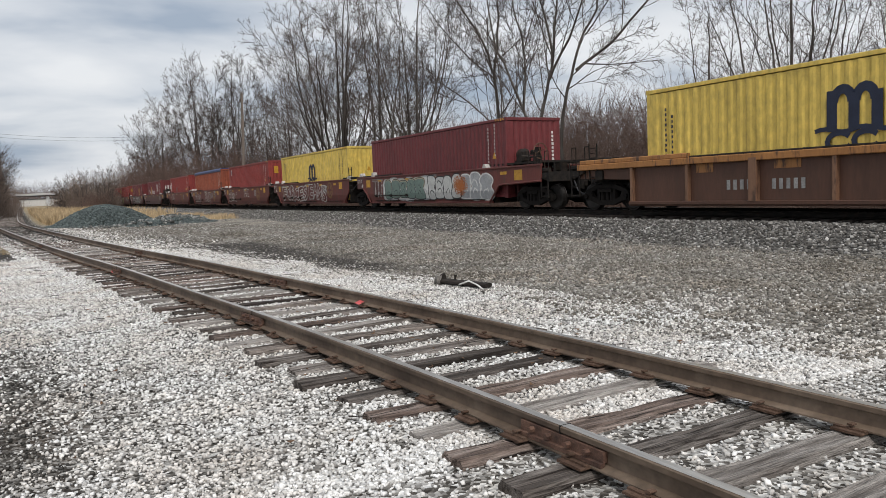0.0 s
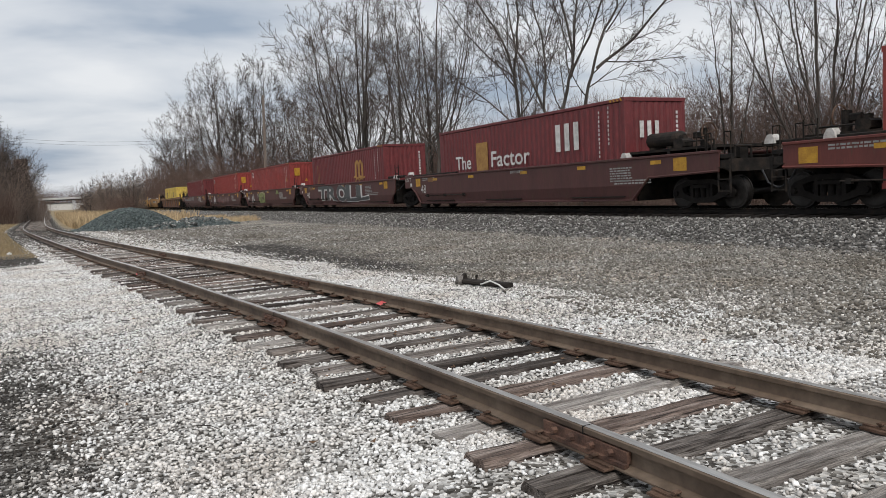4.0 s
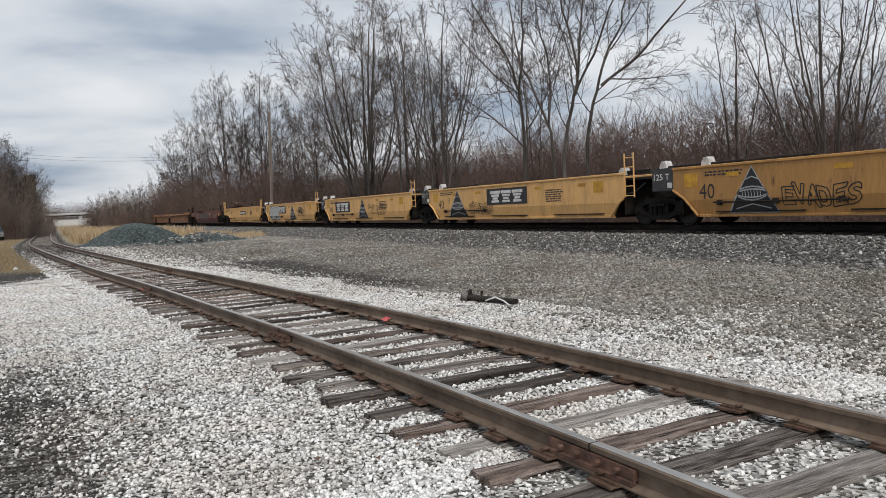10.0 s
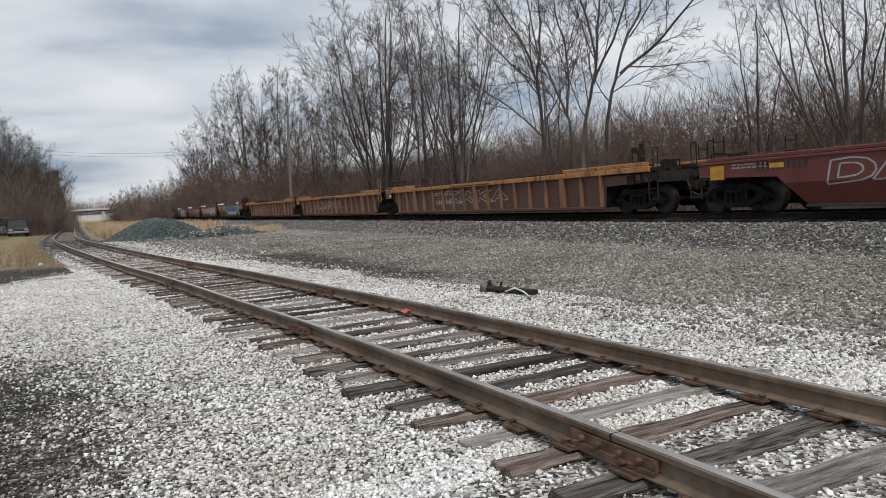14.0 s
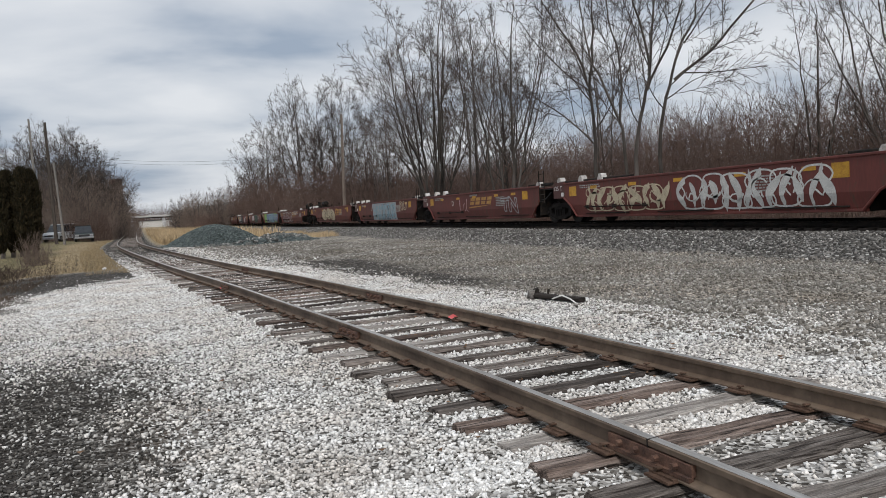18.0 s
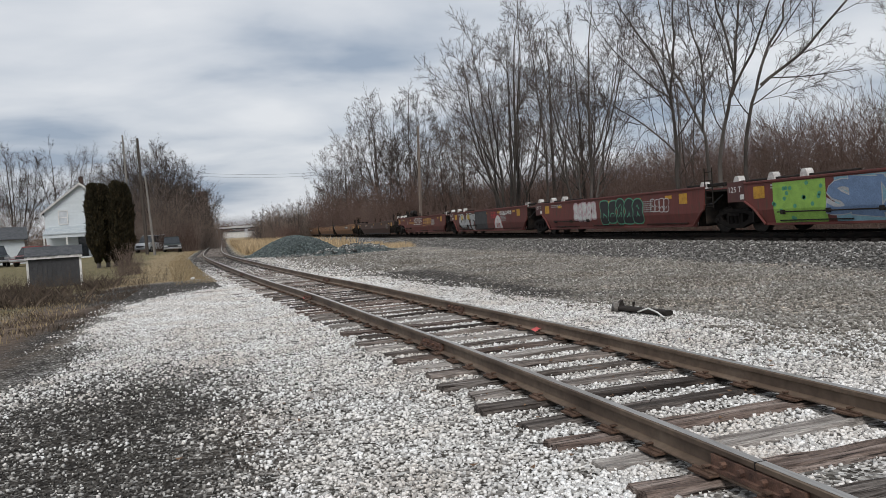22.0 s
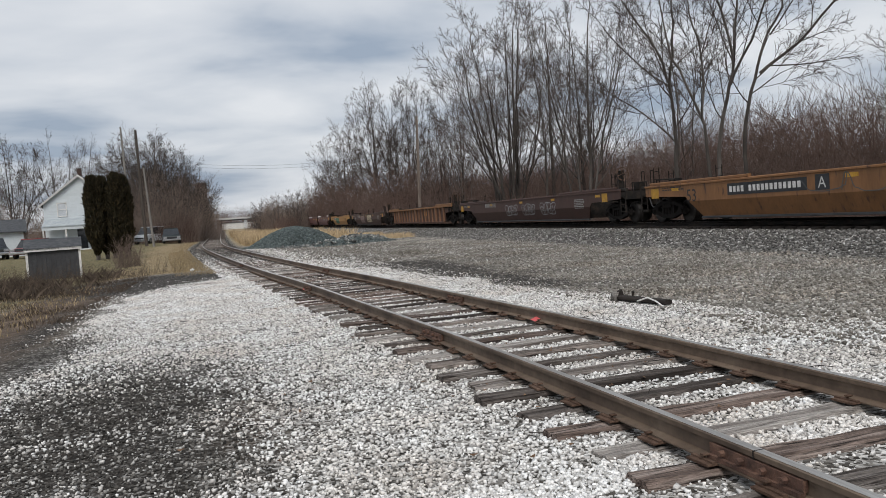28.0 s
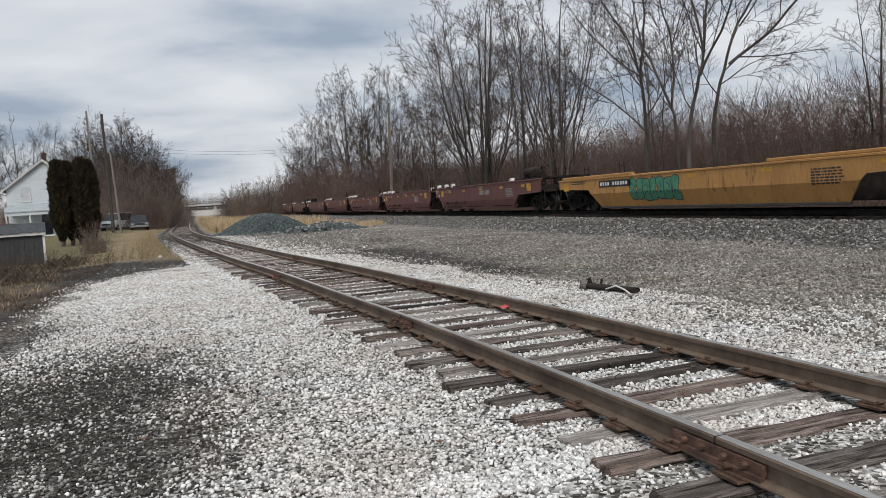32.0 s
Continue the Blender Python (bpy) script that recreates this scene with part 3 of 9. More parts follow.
def build_ground():
    xs, ys = stretched(-1200, 1600, -8, 20, 0.22, 1.09), stretched(-150, 2600, 0, 36, 0.25, 1.06)
    gx, gy = np.meshgrid(xs, ys)
    gz = ground_z(gx, gy)
    n, k = gx.shape
    idx = np.arange(n * k).reshape(n, k)
    faces = np.stack([idx[:-1, :-1], idx[:-1, 1:], idx[1:, 1:], idx[1:, :-1]], -1).reshape(-1, 4)
    me = big_mesh("ground", np.stack([gx, gy, gz], -1).reshape(-1, 3), faces, M_GROUND, True)
    x, y = gx.ravel(), gy.ravel()
    sx = siding_x(y)
    wob = 2.4 * (fbm(x, y, 4, 21) - 0.5)
    right = lime_edge(y) + 0.25 + 0.35 * wob
    left = np.where(y < 24.5, -2.9, sx - 2.0) + 0.8 * wob
    lime = smooth(0.6, -0.6, x - right) * smooth(-0.5, 0.5, x - left) * smooth(44, 30, y)
    lime = np.maximum(lime, 0.62 * smooth(0.45, 0.62, fbm(x, y, 2.6, 61)) * smooth(14, 24, y) * smooth(46, 40, y) * smooth(2.5, 3.2, x) * smooth(9.5, 7.0, x))
    lime = np.maximum(lime, 0.8 * spill(x, y))
    ballast = np.maximum(smooth(11.6, 13.4, x + wob * 0.8) * smooth(19.5, 18.6, x), 0)
    litter = smooth(18.8, 19.8, x)
    lawn = np.maximum(smooth(-3.1, -4.2, x + 0.5 * wob), smooth(27.5, 29.0, y) * smooth(0.0, -0.6, x - sx + 1.75 + 0.25 * wob))
    verge = smooth(52, 62, y) * smooth(1.5, 2.2, abs(x - sx)) * smooth(13.2, 12.0, x)
    soil_and_shade = 0.9 * smooth(27, 38, y) * smooth(2.1, 1.4, abs(x - sx))
    for cx, cy, rx, ry, amp in ((-1.3, 6.6, 1.35, 3.0, 1.05), (-0.6, 4.9, 0.7, 1.5, 0.85), (-2.6, 10.6, 0.7, 2.4, 0.8), (-1.4, 12.6, 0.6, 0.6, 0.45), (-2.5, 25.2, 2.7, 2.6, 1.6), (-2.7, 22.4, 1.7, 2.2, 1.4), (-3.15, 14.5, 0.5, 5.5, 0.9), (-0.56, 6.9, 0.55, 0.35, 1.2), (-1.05, 7.8, 0.9, 0.4, 1.0), (6.0, 4.85, 0.9, 0.13, 0.9), (6.2, 4.25, 1.2, 0.12, 0.9), (5.95, 5.9, 0.8, 0.12, 0.8), (7.4, 5.0, 1.0, 0.2, 0.8), (-4.9, 25.5, 1.6, 2.6, 1.1), (1.45, 8.6, 0.22, 0.8, 0.6), (4.9, 15.2, 0.9, 1.6, 0.8), (5.6, 20.5, 0.9, 6.5, 1.1), (5.0, 28.5, 1.3, 4.0, 0.9), (6.3, 12.8, 1.6, 0.7, 0.7), (-3.0, 8.0, 0.6, 2.4, 0.8), (-1.0, 13.3, 0.8, 0.5, 0.4), (6.2, 16.5, 2.4, 1.0, 0.75), (7.6, 22.0, 2.4, 1.6, 0.6), (7.9, 7.0, 0.9, 0.5, 0.45), (1.2, 8.2, 0.35, 0.9, 0.45)):
        soil_and_shade = np.maximum(soil_and_shade, amp * np.exp(-(((x - cx) / rx) ** 2 + ((y - cy) / ry) ** 2)))
    for cx, cy, rx, ry, amp in ((-0.1, 5.8, 0.5, 1.6, 0.55), (-3.6, 12.0, 0.9, 6.5, 1.25), (-4.1, 19.0, 1.3, 5.5, 1.25), (-5.0, 25.0, 2.4, 2.2, 0.9), (-1.2, 26.6, 1.2, 1.0, 0.6), (8.5, 26.0, 1.6, 5.0, 0.45), (9.5, 14.0, 1.5, 2.0, 0.4)):
        litter = np.maximum(litter, amp * np.exp(-(((x - cx) / rx) ** 2 + ((y - cy) / ry) ** 2)))
    dry = smooth(-5.6, -4.0, x - sx + wob) * smooth(22, 26, y) + 0.25 * smooth(24, 18, y)
    soil_and_shade = np.maximum(soil_and_shade, 1.15 * mud(x, y))
    # shade beneath the cars, put into the ground colour as a dark strip
    soil_and_shade = np.maximum(soil_and_shade, 1.3 * smooth(14.9, 15.3, x) * smooth(18.4, 17.8, x))
    for nm, val in (("lime", lime), ("ballast", ballast), ("litter", litter), ("near", 0.9 * smooth(15, 8, y) * smooth(1.6, 4.2, y)), ("turf", np.maximum(lawn * (1 - litter), 0.8 * verge)), ("soil_and_shade", soil_and_shade), ("dry", dry)):
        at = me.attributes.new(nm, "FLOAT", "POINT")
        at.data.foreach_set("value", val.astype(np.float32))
    tagged(new("ground", me), "gravel lot with white limestone, grey ballast and dead grass", "ground", kind="structure")


build_ground()

ICO_V = np.array([(0, 0, -1), (0.7236, -0.5257, -0.4472), (-0.2764, -0.8506, -0.4472), (-0.8944, 0, -0.4472), (-0.2764, 0.8506, -0.4472), (0.7236, 0.5257, -0.4472), (0.2764, -0.8506, 0.4472), (-0.7236, -0.5257, 0.4472), (-0.7236, 0.5257, 0.4472), (0.2764, 0.8506, 0.4472), (0.8944, 0, 0.4472), (0, 0, 1)])
OCT_F = np.array([(0, 1, 2), (0, 2, 3), (0, 3, 4), (0, 4, 5), (0, 5, 1), (1, 6, 2), (2, 7, 3), (3, 8, 4), (4, 9, 5), (5, 10, 1), (6, 7, 2), (7, 8, 3), (8, 9, 4), (9, 10, 5), (10, 6, 1), (6, 11, 7), (7, 11, 8), (8, 11, 9), (9, 11, 10), (10, 11, 6)])

CUBE_V = np.array([(x, y, z) for x in (-0.68, 0.68) for y in (-0.68, 0.68) for z in (-0.68, 0.68)])
CUBE_F = np.array([(0, 1, 3, 2), (4, 6, 7, 5), (0, 4, 5, 1), (2, 3, 7, 6), (0, 2, 6, 4), (1, 5, 7, 3)])


def stones(name, label, xy, radius, material, rng, sink=0.35, zf=ground_z, base=None, round_ones=False):
    """Broken stones that lie on the ground, as one heap of real chips."""
    n = len(xy)
    CV, CF = (ICO_V, OCT_F) if round_ones else (CUBE_V, CUBE_F)
    k = len(CV)
    r = radius if isinstance(radius, np.ndarray) else np.full(n, radius)
    jag = CV[None] * (1 + rng.uniform(-0.30, 0.30, (n, k, 1))) + rng.normal(0, 0.10, (n, k, 3))
    ax = rng.uniform(0.62, 1.2, (n, 1, 3))
    ax[:, :, 2] *= 0.75
    v = jag * ax
    a, b = rng.uniform(0, 2 * np.pi, n), rng.normal(0, 0.8, n)
    ca, sa, cb, sb = np.cos(a)[:, None], np.sin(a)[:, None], np.cos(b)[:, None], np.sin(b)[:, None]
    x, y, z = v[..., 0], v[..., 1] * cb - v[..., 2] * sb, v[..., 1] * sb + v[..., 2] * cb
    v = np.stack([x * ca - y * sa, x * sa + y * ca, z], -1) * r[:, None, None]
    g = zf(xy[:, 0], xy[:, 1]) if base is None else base
    v += np.stack([xy[:, 0], xy[:, 1], g + r * (0.75 - sink)], -1)[:, None]
    f = (CF[None] + k * np.arange(n)[:, None, None]).reshape(-1, CF.shape[1])
    ob = new(name, big_mesh(name, v.reshape(-1, 3), f, material))
    return tagged(ob, label, "gravel", kind="stuff")


def scatter_stones():
    rng = np.random.default_rng(5)

    def field(n, y0, y1, power, x_of):
        y = y0 + (y1 - y0) * rng.random(n) ** power
        lo, hi = x_of(y)
        return np.stack([lo + (hi - lo) * rng.random(n), y], -1)

    # white limestone round the siding, thicker near the walker's feet
    p = field(150000, 3.4, 25, 1.6, lambda y: (np.maximum(-3.2, -0.55 - 0.34 * y), siding_x(y) + 3.4 + 2.6 * smooth(8.5, 6.0, y)))
    p = np.concatenate([p, field(20000, 3.75, -1.5, 1.6, lambda y: (np.full(len(y), -2.6), np.full(len(y), 7.4)))])
    d = np.minimum(abs(p[:, 0] - siding_x(p[:, 1]) - 0.755), abs(p[:, 0] - siding_x(p[:, 1]) + 0.755))
    bare = np.zeros(len(p))
    for cx, cy, rx, ry in ((-1.3, 6.6, 1.3, 2.9), (-0.6, 4.9, 0.65, 1.4), (-2.6, 10.6, 0.7, 2.3), (-2.6, 24.8, 2.4, 2.2), (-2.8, 22.4, 1.5, 2.0), (-0.56, 6.9, 0.6, 0.4), (-1.05, 7.8, 0.9, 0.45)):
        bare = np.maximum(bare, np.exp(-(((p[:, 0] - cx) / rx) ** 2 + ((p[:, 1] - cy) / ry) ** 2)))
    bare *= 0.35 + 1.25 * fbm(p[:, 0] * 0.45, p[:, 1], 0.6, 71)
    e = fbm(p[:, 0], p[:, 1], 1.7, 81) - 0.5
    rim_l = np.maximum(-3.2, -0.55 - 0.34 * np.maximum(p[:, 1], 6.0))
    rim_r = lime_edge(p[:, 1]) + 0.4
    inner = ((p[:, 0] > np.where(rim_l > -3.19, rim_l, rim_l + 0.6 + 2.4 * e)) & (p[:, 0] < rim_r - 0.2 + 1.1 * e) & (p[:, 1] < np.where(p[:, 0] < siding_x(p[:, 1]) - 1.9, np.clip(23.1 + 1.15 * p[:, 0], 19.6, 22.6), 23.5) + 4.0 * e)) | (rng.random(len(p)) < 0.9 * spill(p[:, 0], p[:, 1])) | (rng.random(len(p)) < 0.07 * (1 - np.minimum(1, bare)))
    keep = inner & (d > 0.115) & ((rng.random(len(p)) < 0.13) | ~on_tie(p[:, 0], p[:, 1])) & (rng.random(len(p)) > 0.22 * bare) & (fbm(p[:, 0], p[:, 1], 0.8, 5) > 0.20)
    dirt = keep & (rng.random(len(p)) < 1.22 * bare - 0.04)
    p1 = p[keep & ~dirt]
    stones("limestone_gravel", "loose white crushed limestone between and beside the ties", p1, 0.0075 + 0.0105 * rng.random(len(p1)) ** 1.7 + 0.00022 * p1[:, 1], M_STONE_W, rng, sink=0.3)
    stones("dirty_gravel", "sooty mixed gravel lying on black dirt", p[dirt], 0.007 + 0.010 * rng.random(int(dirt.sum())) ** 1.5, M_STONE_S, rng, sink=0.3)
    # grey lot
    p = field(44000, 3.5, 36, 1.4, lambda y: (lime_edge(y) - 0.5, np.full(len(y), 12.4)))
    dark = np.maximum(np.exp(-(((p[:, 0] - 5.6) / 0.9) ** 2 + ((p[:, 1] - 20.5) / 6.5) ** 2)), np.exp(-(((p[:, 0] - 4.9) / 0.9) ** 2 + ((p[:, 1] - 15.2) / 1.6) ** 2)))
    p = p[rng.random(len(p)) > 0.85 * np.maximum(dark, mud(p[:, 0], p[:, 1]))]
    stones("lot_gravel", "fine grey gravel of the open lot", p, 0.011 + 0.018 * rng.random(len(p)) ** 1.5, M_STONE_G, rng)
    # coarser stones along the siding farther off and before the heaps
    p = field(9000, 23, 62, 1.4, lambda y: (siding_x(y) - 1.75, siding_x(y) + 1.9))
    d = np.minimum(abs(p[:, 0] - siding_x(p[:, 1]) - 0.755), abs(p[:, 0] - siding_x(p[:, 1]) + 0.755))
    p = p[(d > 0.1) & ((rng.random(len(p)) < 0.15) | ~on_tie(p[:, 0], p[:, 1])) & (rng.random(len(p)) < smooth(66, 30, p[:, 1]))]
    half = rng.random(len(p)) < smooth(48, 26, p[:, 1])
    stones("limestone_gravel", "thinning white gravel along the siding", p[half], 0.016 + 0.020 * rng.random(int(half.sum())) ** 1.5, M_STONE_W, rng)
    stones("dirty_gravel", "brown dirty gravel between the farther ties", p[~half], 0.016 + 0.022 * rng.random(int((~half).sum())) ** 1.5, M_STONE_S, rng)
    p = field(15000, 24, 50, 1.2, lambda y: (siding_x(y) + 1.7, siding_x(y) + 9.5))
    near = rng.random(len(p)) < 0.75 * np.exp(-((p[:, 0] - siding_x(p[:, 1]) - 2.2) / 1.1) ** 2)
    stones("limestone_gravel", "spilled white gravel before the stone heap", p[near], 0.016 + 0.024 * rng.random(int(near.sum())) ** 1.5, M_STONE_W, rng)
    stones("lot_gravel", "coarse grey gravel before the stone heap", p[~near], 0.016 + 0.026 * rng.random(int((~near).sum())) ** 1.5, M_STONE_G, rng)
    # main line ballast
    p = field(42000, 4, 70, 1.5, lambda y: (np.full(len(y), 12.0), np.full(len(y), 15.9)))
    p = p[rng.random(len(p)) < smooth(12.0, 13.4, p[:, 0]) + 0.15]
    stones("ballast", "dark crushed ballast on the main line's shoulder", p, 0.020 + 0.024 * rng.random(len(p)) ** 1.5, M_STONE_D, rng)


scatter_stones()


# ---- tracks ----
RAIL_PROFILE = [(-0.066, -0.136), (0.066, -0.136), (0.066, -0.127), (0.012, -0.113), (0.009, -0.042), (0.033, -0.033), (0.035, -0.006), (0.026, 0.0), (-0.026, 0.0), (-0.035, -0.006), (-0.033, -0.033), (-0.009, -0.042), (-0.012, -0.113), (-0.066, -0.127)]


def swept(profile, pts, close=True):
    """A profile of (side, up) carried along points."""
    s = Solid()
    n = len(profile)
    pts = [Vector(p) for p in pts]
    for i, p in enumerate(pts):
        d = (pts[min(i + 1, len(pts) - 1)] - pts[max(i - 1, 0)]).normalized()
        side = Vector((d.y, -d.x, 0)).normalized()
        s.v.extend(tuple(p + side * a + Vector((0, 0, b))) for a, b in profile)
    for i in range(len(pts) - 1):
        for k in range(n if close else n - 1):
            s.f.append((i * n + k, i * n + (k + 1) % n, (i + 1) * n + (k + 1) % n, (i + 1) * n + k))
    return s


def siding_points(offset, y0, y1, z):
    ys = np.concatenate([np.arange(y0, min(y1, 60), 0.5), np.arange(max(y0, 60), y1, 4.0)])
    pts = []
    for y in ys:
        dx = float(siding_x(y + 0.3) - siding_x(y - 0.3)) / 0.6
        ln = math.hypot(1, dx)
        pts.append((float(siding_x(y)) + offset / ln, float(y) - offset * dx / ln, z))
    return pts


def tie_mesh(seed, wood, w=0.205, h=0.17, length=2.55):
    """A split, worn tie with rounded top edges; local x along it, top at z = 0."""
    rng = random.Random(seed)
    s = Solid()
    xs = [-length / 2 + length * k / 8 for k in range(9)]
    rows = []
    for k, x in enumerate(xs):
        e = rng.uniform(-0.012, 0.012)
        wob = [rng.uniform(-0.010, 0.004) for _ in range(4)]
        if k in (0, 8):
            x += rng.uniform(-0.03, 0.03)
        rows.append([(x, -w / 2 + e, -h), (x, -w / 2 + e, -0.03 + wob[0]), (x, -w / 2 + 0.025 + e, wob[1]), (x, 0.0 + e, -0.004 + wob[2]), (x, w / 2 - 0.025 + e, wob[3]), (x, w / 2 + e, -0.03), (x, w / 2 + e, -h)])
    for r in rows:
        s.v.extend(r)
    for k in range(8):
        for j in range(6):
            s.f.append((k * 7 + j, k * 7 + j + 1, (k + 1) * 7 + j + 1, (k + 1) * 7 + j))
    s.f += [tuple(range(6, -1, -1)), tuple(range(56, 63))]
    return s.mesh("tie", wood)


def build_siding():
    track = thing("siding_track", "rusty railway siding on weathered wooden ties in white gravel", "railway track")
    track["kind"] = "structure"
    for off in (-0.7525, 0.7525):
        r = part("rail", swept(RAIL_PROFILE, siding_points(off, -14, 640, RAIL_Z)), M_RAIL, track, "rusty brown running rail")
        top = swept([(-0.027, 0.0015), (0.027, 0.0015), (0.025, 0.0005), (-0.025, 0.0005)], siding_points(off, -14, 640, RAIL_Z))
        part("running_surface", top, M_RAILTOP, r, "dull worn steel rail top")
    rng = random.Random(11)
    variants = {m: [tie_mesh(k + 7 * j, m) for k in range(4)] for j, m in enumerate((M_TIE, M_TIE_RED, M_TIE_PALE, M_TIE_BLACK))}
    near_ties = {2.96: M_TIE, 3.455: M_TIE_RED, 3.95: M_TIE_PALE, 4.445: M_TIE_RED, 4.94: M_TIE_BLACK, 5.435: M_TIE_BLACK}
    plate = Solid().box(-0.13, 0.13, -0.09, 0.09, 0.0, 0.014, 0.004).box(-0.10, -0.075, -0.09, 0.09, 0.014, 0.024).box(0.075, 0.10, -0.09, 0.09, 0.014, 0.024).mesh("tie_plate", M_RUST)
    spike = Solid().rod((0, 0, 0), (0, 0, 0.03), 0.008, 0.008, 6).box(-0.028, 0.012, -0.016, 0.016, 0.03, 0.042, 0.004).mesh("spike", M_RUST)
    far = Solid()
    for y in TIE_Y:
        x = float(siding_x(y))
        slope = float(siding_x(y + 0.5) - siding_x(y - 0.5))
        turn = -math.degrees(math.atan(slope)) + rng.uniform(-2.2, 2.2)
        z = 0.048 + rng.uniform(-0.010, 0.003) - 0.070 * float(smooth(24, 40, y))
        if y < 62:
            at = pose(x + rng.uniform(-0.09, 0.07), y, z, rng.uniform(-1.5, 1.5), rng.uniform(-0.6, 0.6), turn)
            wood = near_ties.get(round(y, 3)) or rng.choice((M_TIE, M_TIE, M_TIE_RED, M_TIE_RED, M_TIE_PALE, M_TIE_BLACK, M_TIE_BLACK))
            t = part("tie", rng.choice(variants[wood]), wood, track, at=at)
            if y < 24:
                for off in (-0.7525, 0.7525):
                    part("tie_plate", plate, M_RUST, t, at=pose(off - (at.translation.x - x), 0, 0.051 - z))
                    if y < 14:
                        for k in (-1, 1):
                            part("spike", spike, M_RUST, t, at=pose(off - (at.translation.x - x) + k * 0.088, rng.uniform(-0.05, 0.05), 0.056 - z, 0, 0, 0 if k > 0 else 180))
        else:
            far.box(x - 1.27, x + 1.27, y - 0.11, y + 0.11, -0.15, z)
    part("distant_ties", far, M_TIE, track, "run of weathered ties")["kind"] = "stuff"
    # joint bars
    for off, y in ((-0.7525, 3.12), (-0.7525, 8.2), (0.7525, 11.3), (-0.7525, 15.7), (0.7525, 20.5), (-0.7525, 27.0)):
        slope = float(siding_x(y + 0.5) - siding_x(y - 0.5))
        at = pose(float(siding_x(y)) + off, y - off * slope, RAIL_Z, 0, 0, -math.degrees(math.atan(slope)))
        bar = Solid()
        for sd in (-1, 1):
            bar.prism([(-0.33, -0.100), (0.33, -0.100), (0.33, -0.043), (-0.33, -0.043)], sd * 0.014, sd * 0.040)
            bar.prism([(-0.33, -0.122), (0.33, -0.122), (0.33, -0.100), (-0.33, -0.100)], sd * 0.03, sd * 0.060)
        b = part("joint_bar", bar, M_JOINT, track, "bolted rusty joint bar", at)
        for k in (-0.22, -0.08, 0.08, 0.22):
            for sd in (-1, 1):
                part("bolt", Solid().rod((sd * 0.03, k, -0.072), (sd * 0.070, k, -0.072), 0.019, 0.017, 6), M_JOINT, b)
        part("rail_gap", Solid().box(-0.036, 0.036, -0.004, 0.004, -0.04, 0.002), M_STEEL_DARK, b)


build_siding()


def build_main():
    track = thing("main_track", "heavy main line track on dark stone ballast", "railway track")
    track["kind"] = "structure"
    for off in (-0.7525, 0.7525):
        r = part("rail", swept(RAIL_PROFILE, [(MAIN_X + off, y, MAIN_RAIL) for y in (-160, 0, 20, 60, 160, 420, 1100)]), M_STEEL_DARK, track, "grimy running rail")
        part("running_surface", swept([(-0.027, 0.0015), (0.027, 0.0015), (0.025, 0.0005), (-0.025, 0.0005)], [(MAIN_X + off, y, MAIN_RAIL) for y in (-160, 0, 20, 60, 160, 420, 1100)]), M_RAILTOP, r, "shiny rail top")
    tie = Solid().box(-1.29, 1.29, -0.115, 0.115, -0.17, 0.0, 0.02).mesh("tie", M_TIE_DARK)
    rng = random.Random(4)
    for k in range(150):
        part("tie", tie, M_TIE_DARK, track, at=pose(MAIN_X + rng.uniform(-0.03, 0.03), 2 + 0.5 * k, MAIN_RAIL - 0.145, 0, 0, rng.uniform(-1, 1)))


build_main()

# ---- the freight train ----
ROLLING = []
# how far in from a coupling its truck stands
TRUCK_IN = 1.88
# metres of train for one step of the plan of cars
PITCH, LEAD = 0.9258, 0.25
_texts = {}
HUG = {}
PAINTED = ("graffiti", "panel", "reflector", "notice", "stencil", "company", "well_", "mural", "roundel", "swoosh", "logo", "number", "eye", "code", "label", "screen", "letter")


def on_flank(me, fold_data):
    """Bends painted marks round the fold of the flank and keeps them below its top edge."""
    zb, fold, slope, top = fold_data
    n = len(me.vertices)
    co = np.empty(n * 3, np.float32)
    me.vertices.foreach_get("co", co)
    z = co.reshape(-1, 3)[:, 2]
    lo, hi = float(z.min()), float(z.max())
    lim = top - 0.05
    bm = bmesh.new()
    bm.from_mesh(me)
    if hi > lim:
        down = min(hi - lim, max(0.0, lo - zb - 0.1)) if hi - lo < 0.5 else 0.0
        k = (lim - lo + down) / (hi - lo) if hi - down > lim else 1.0
        for v in bm.verts:
            v.co.z = (v.co.z - lo) * min(k, 1.0) + lo - down
    if slope > 0 and lo < fold:
        bmesh.ops.bisect_plane(bm, geom=bm.verts[:] + bm.edges[:] + bm.faces[:], plane_co=(0, 0, fold), plane_no=(0, 0, 1))
        for v in bm.verts:
            if v.co.z < fold:
                v.co.z = max(v.co.z, zb + 0.03)
                v.co.x += slope * (fold - v.co.z) / (fold - zb)
    bm.to_mesh(me)
    bm.free()


def part_on(name, solid, material, parent, label="", at=None):
    ob = part(name, solid, material, parent, label, at)
    car = parent if parent.name in HUG else parent.parent
    if car and car.name in HUG and name.startswith(PAINTED) and name != "end_panel":
        on_flank(ob.data, HUG[car.name])
    return ob



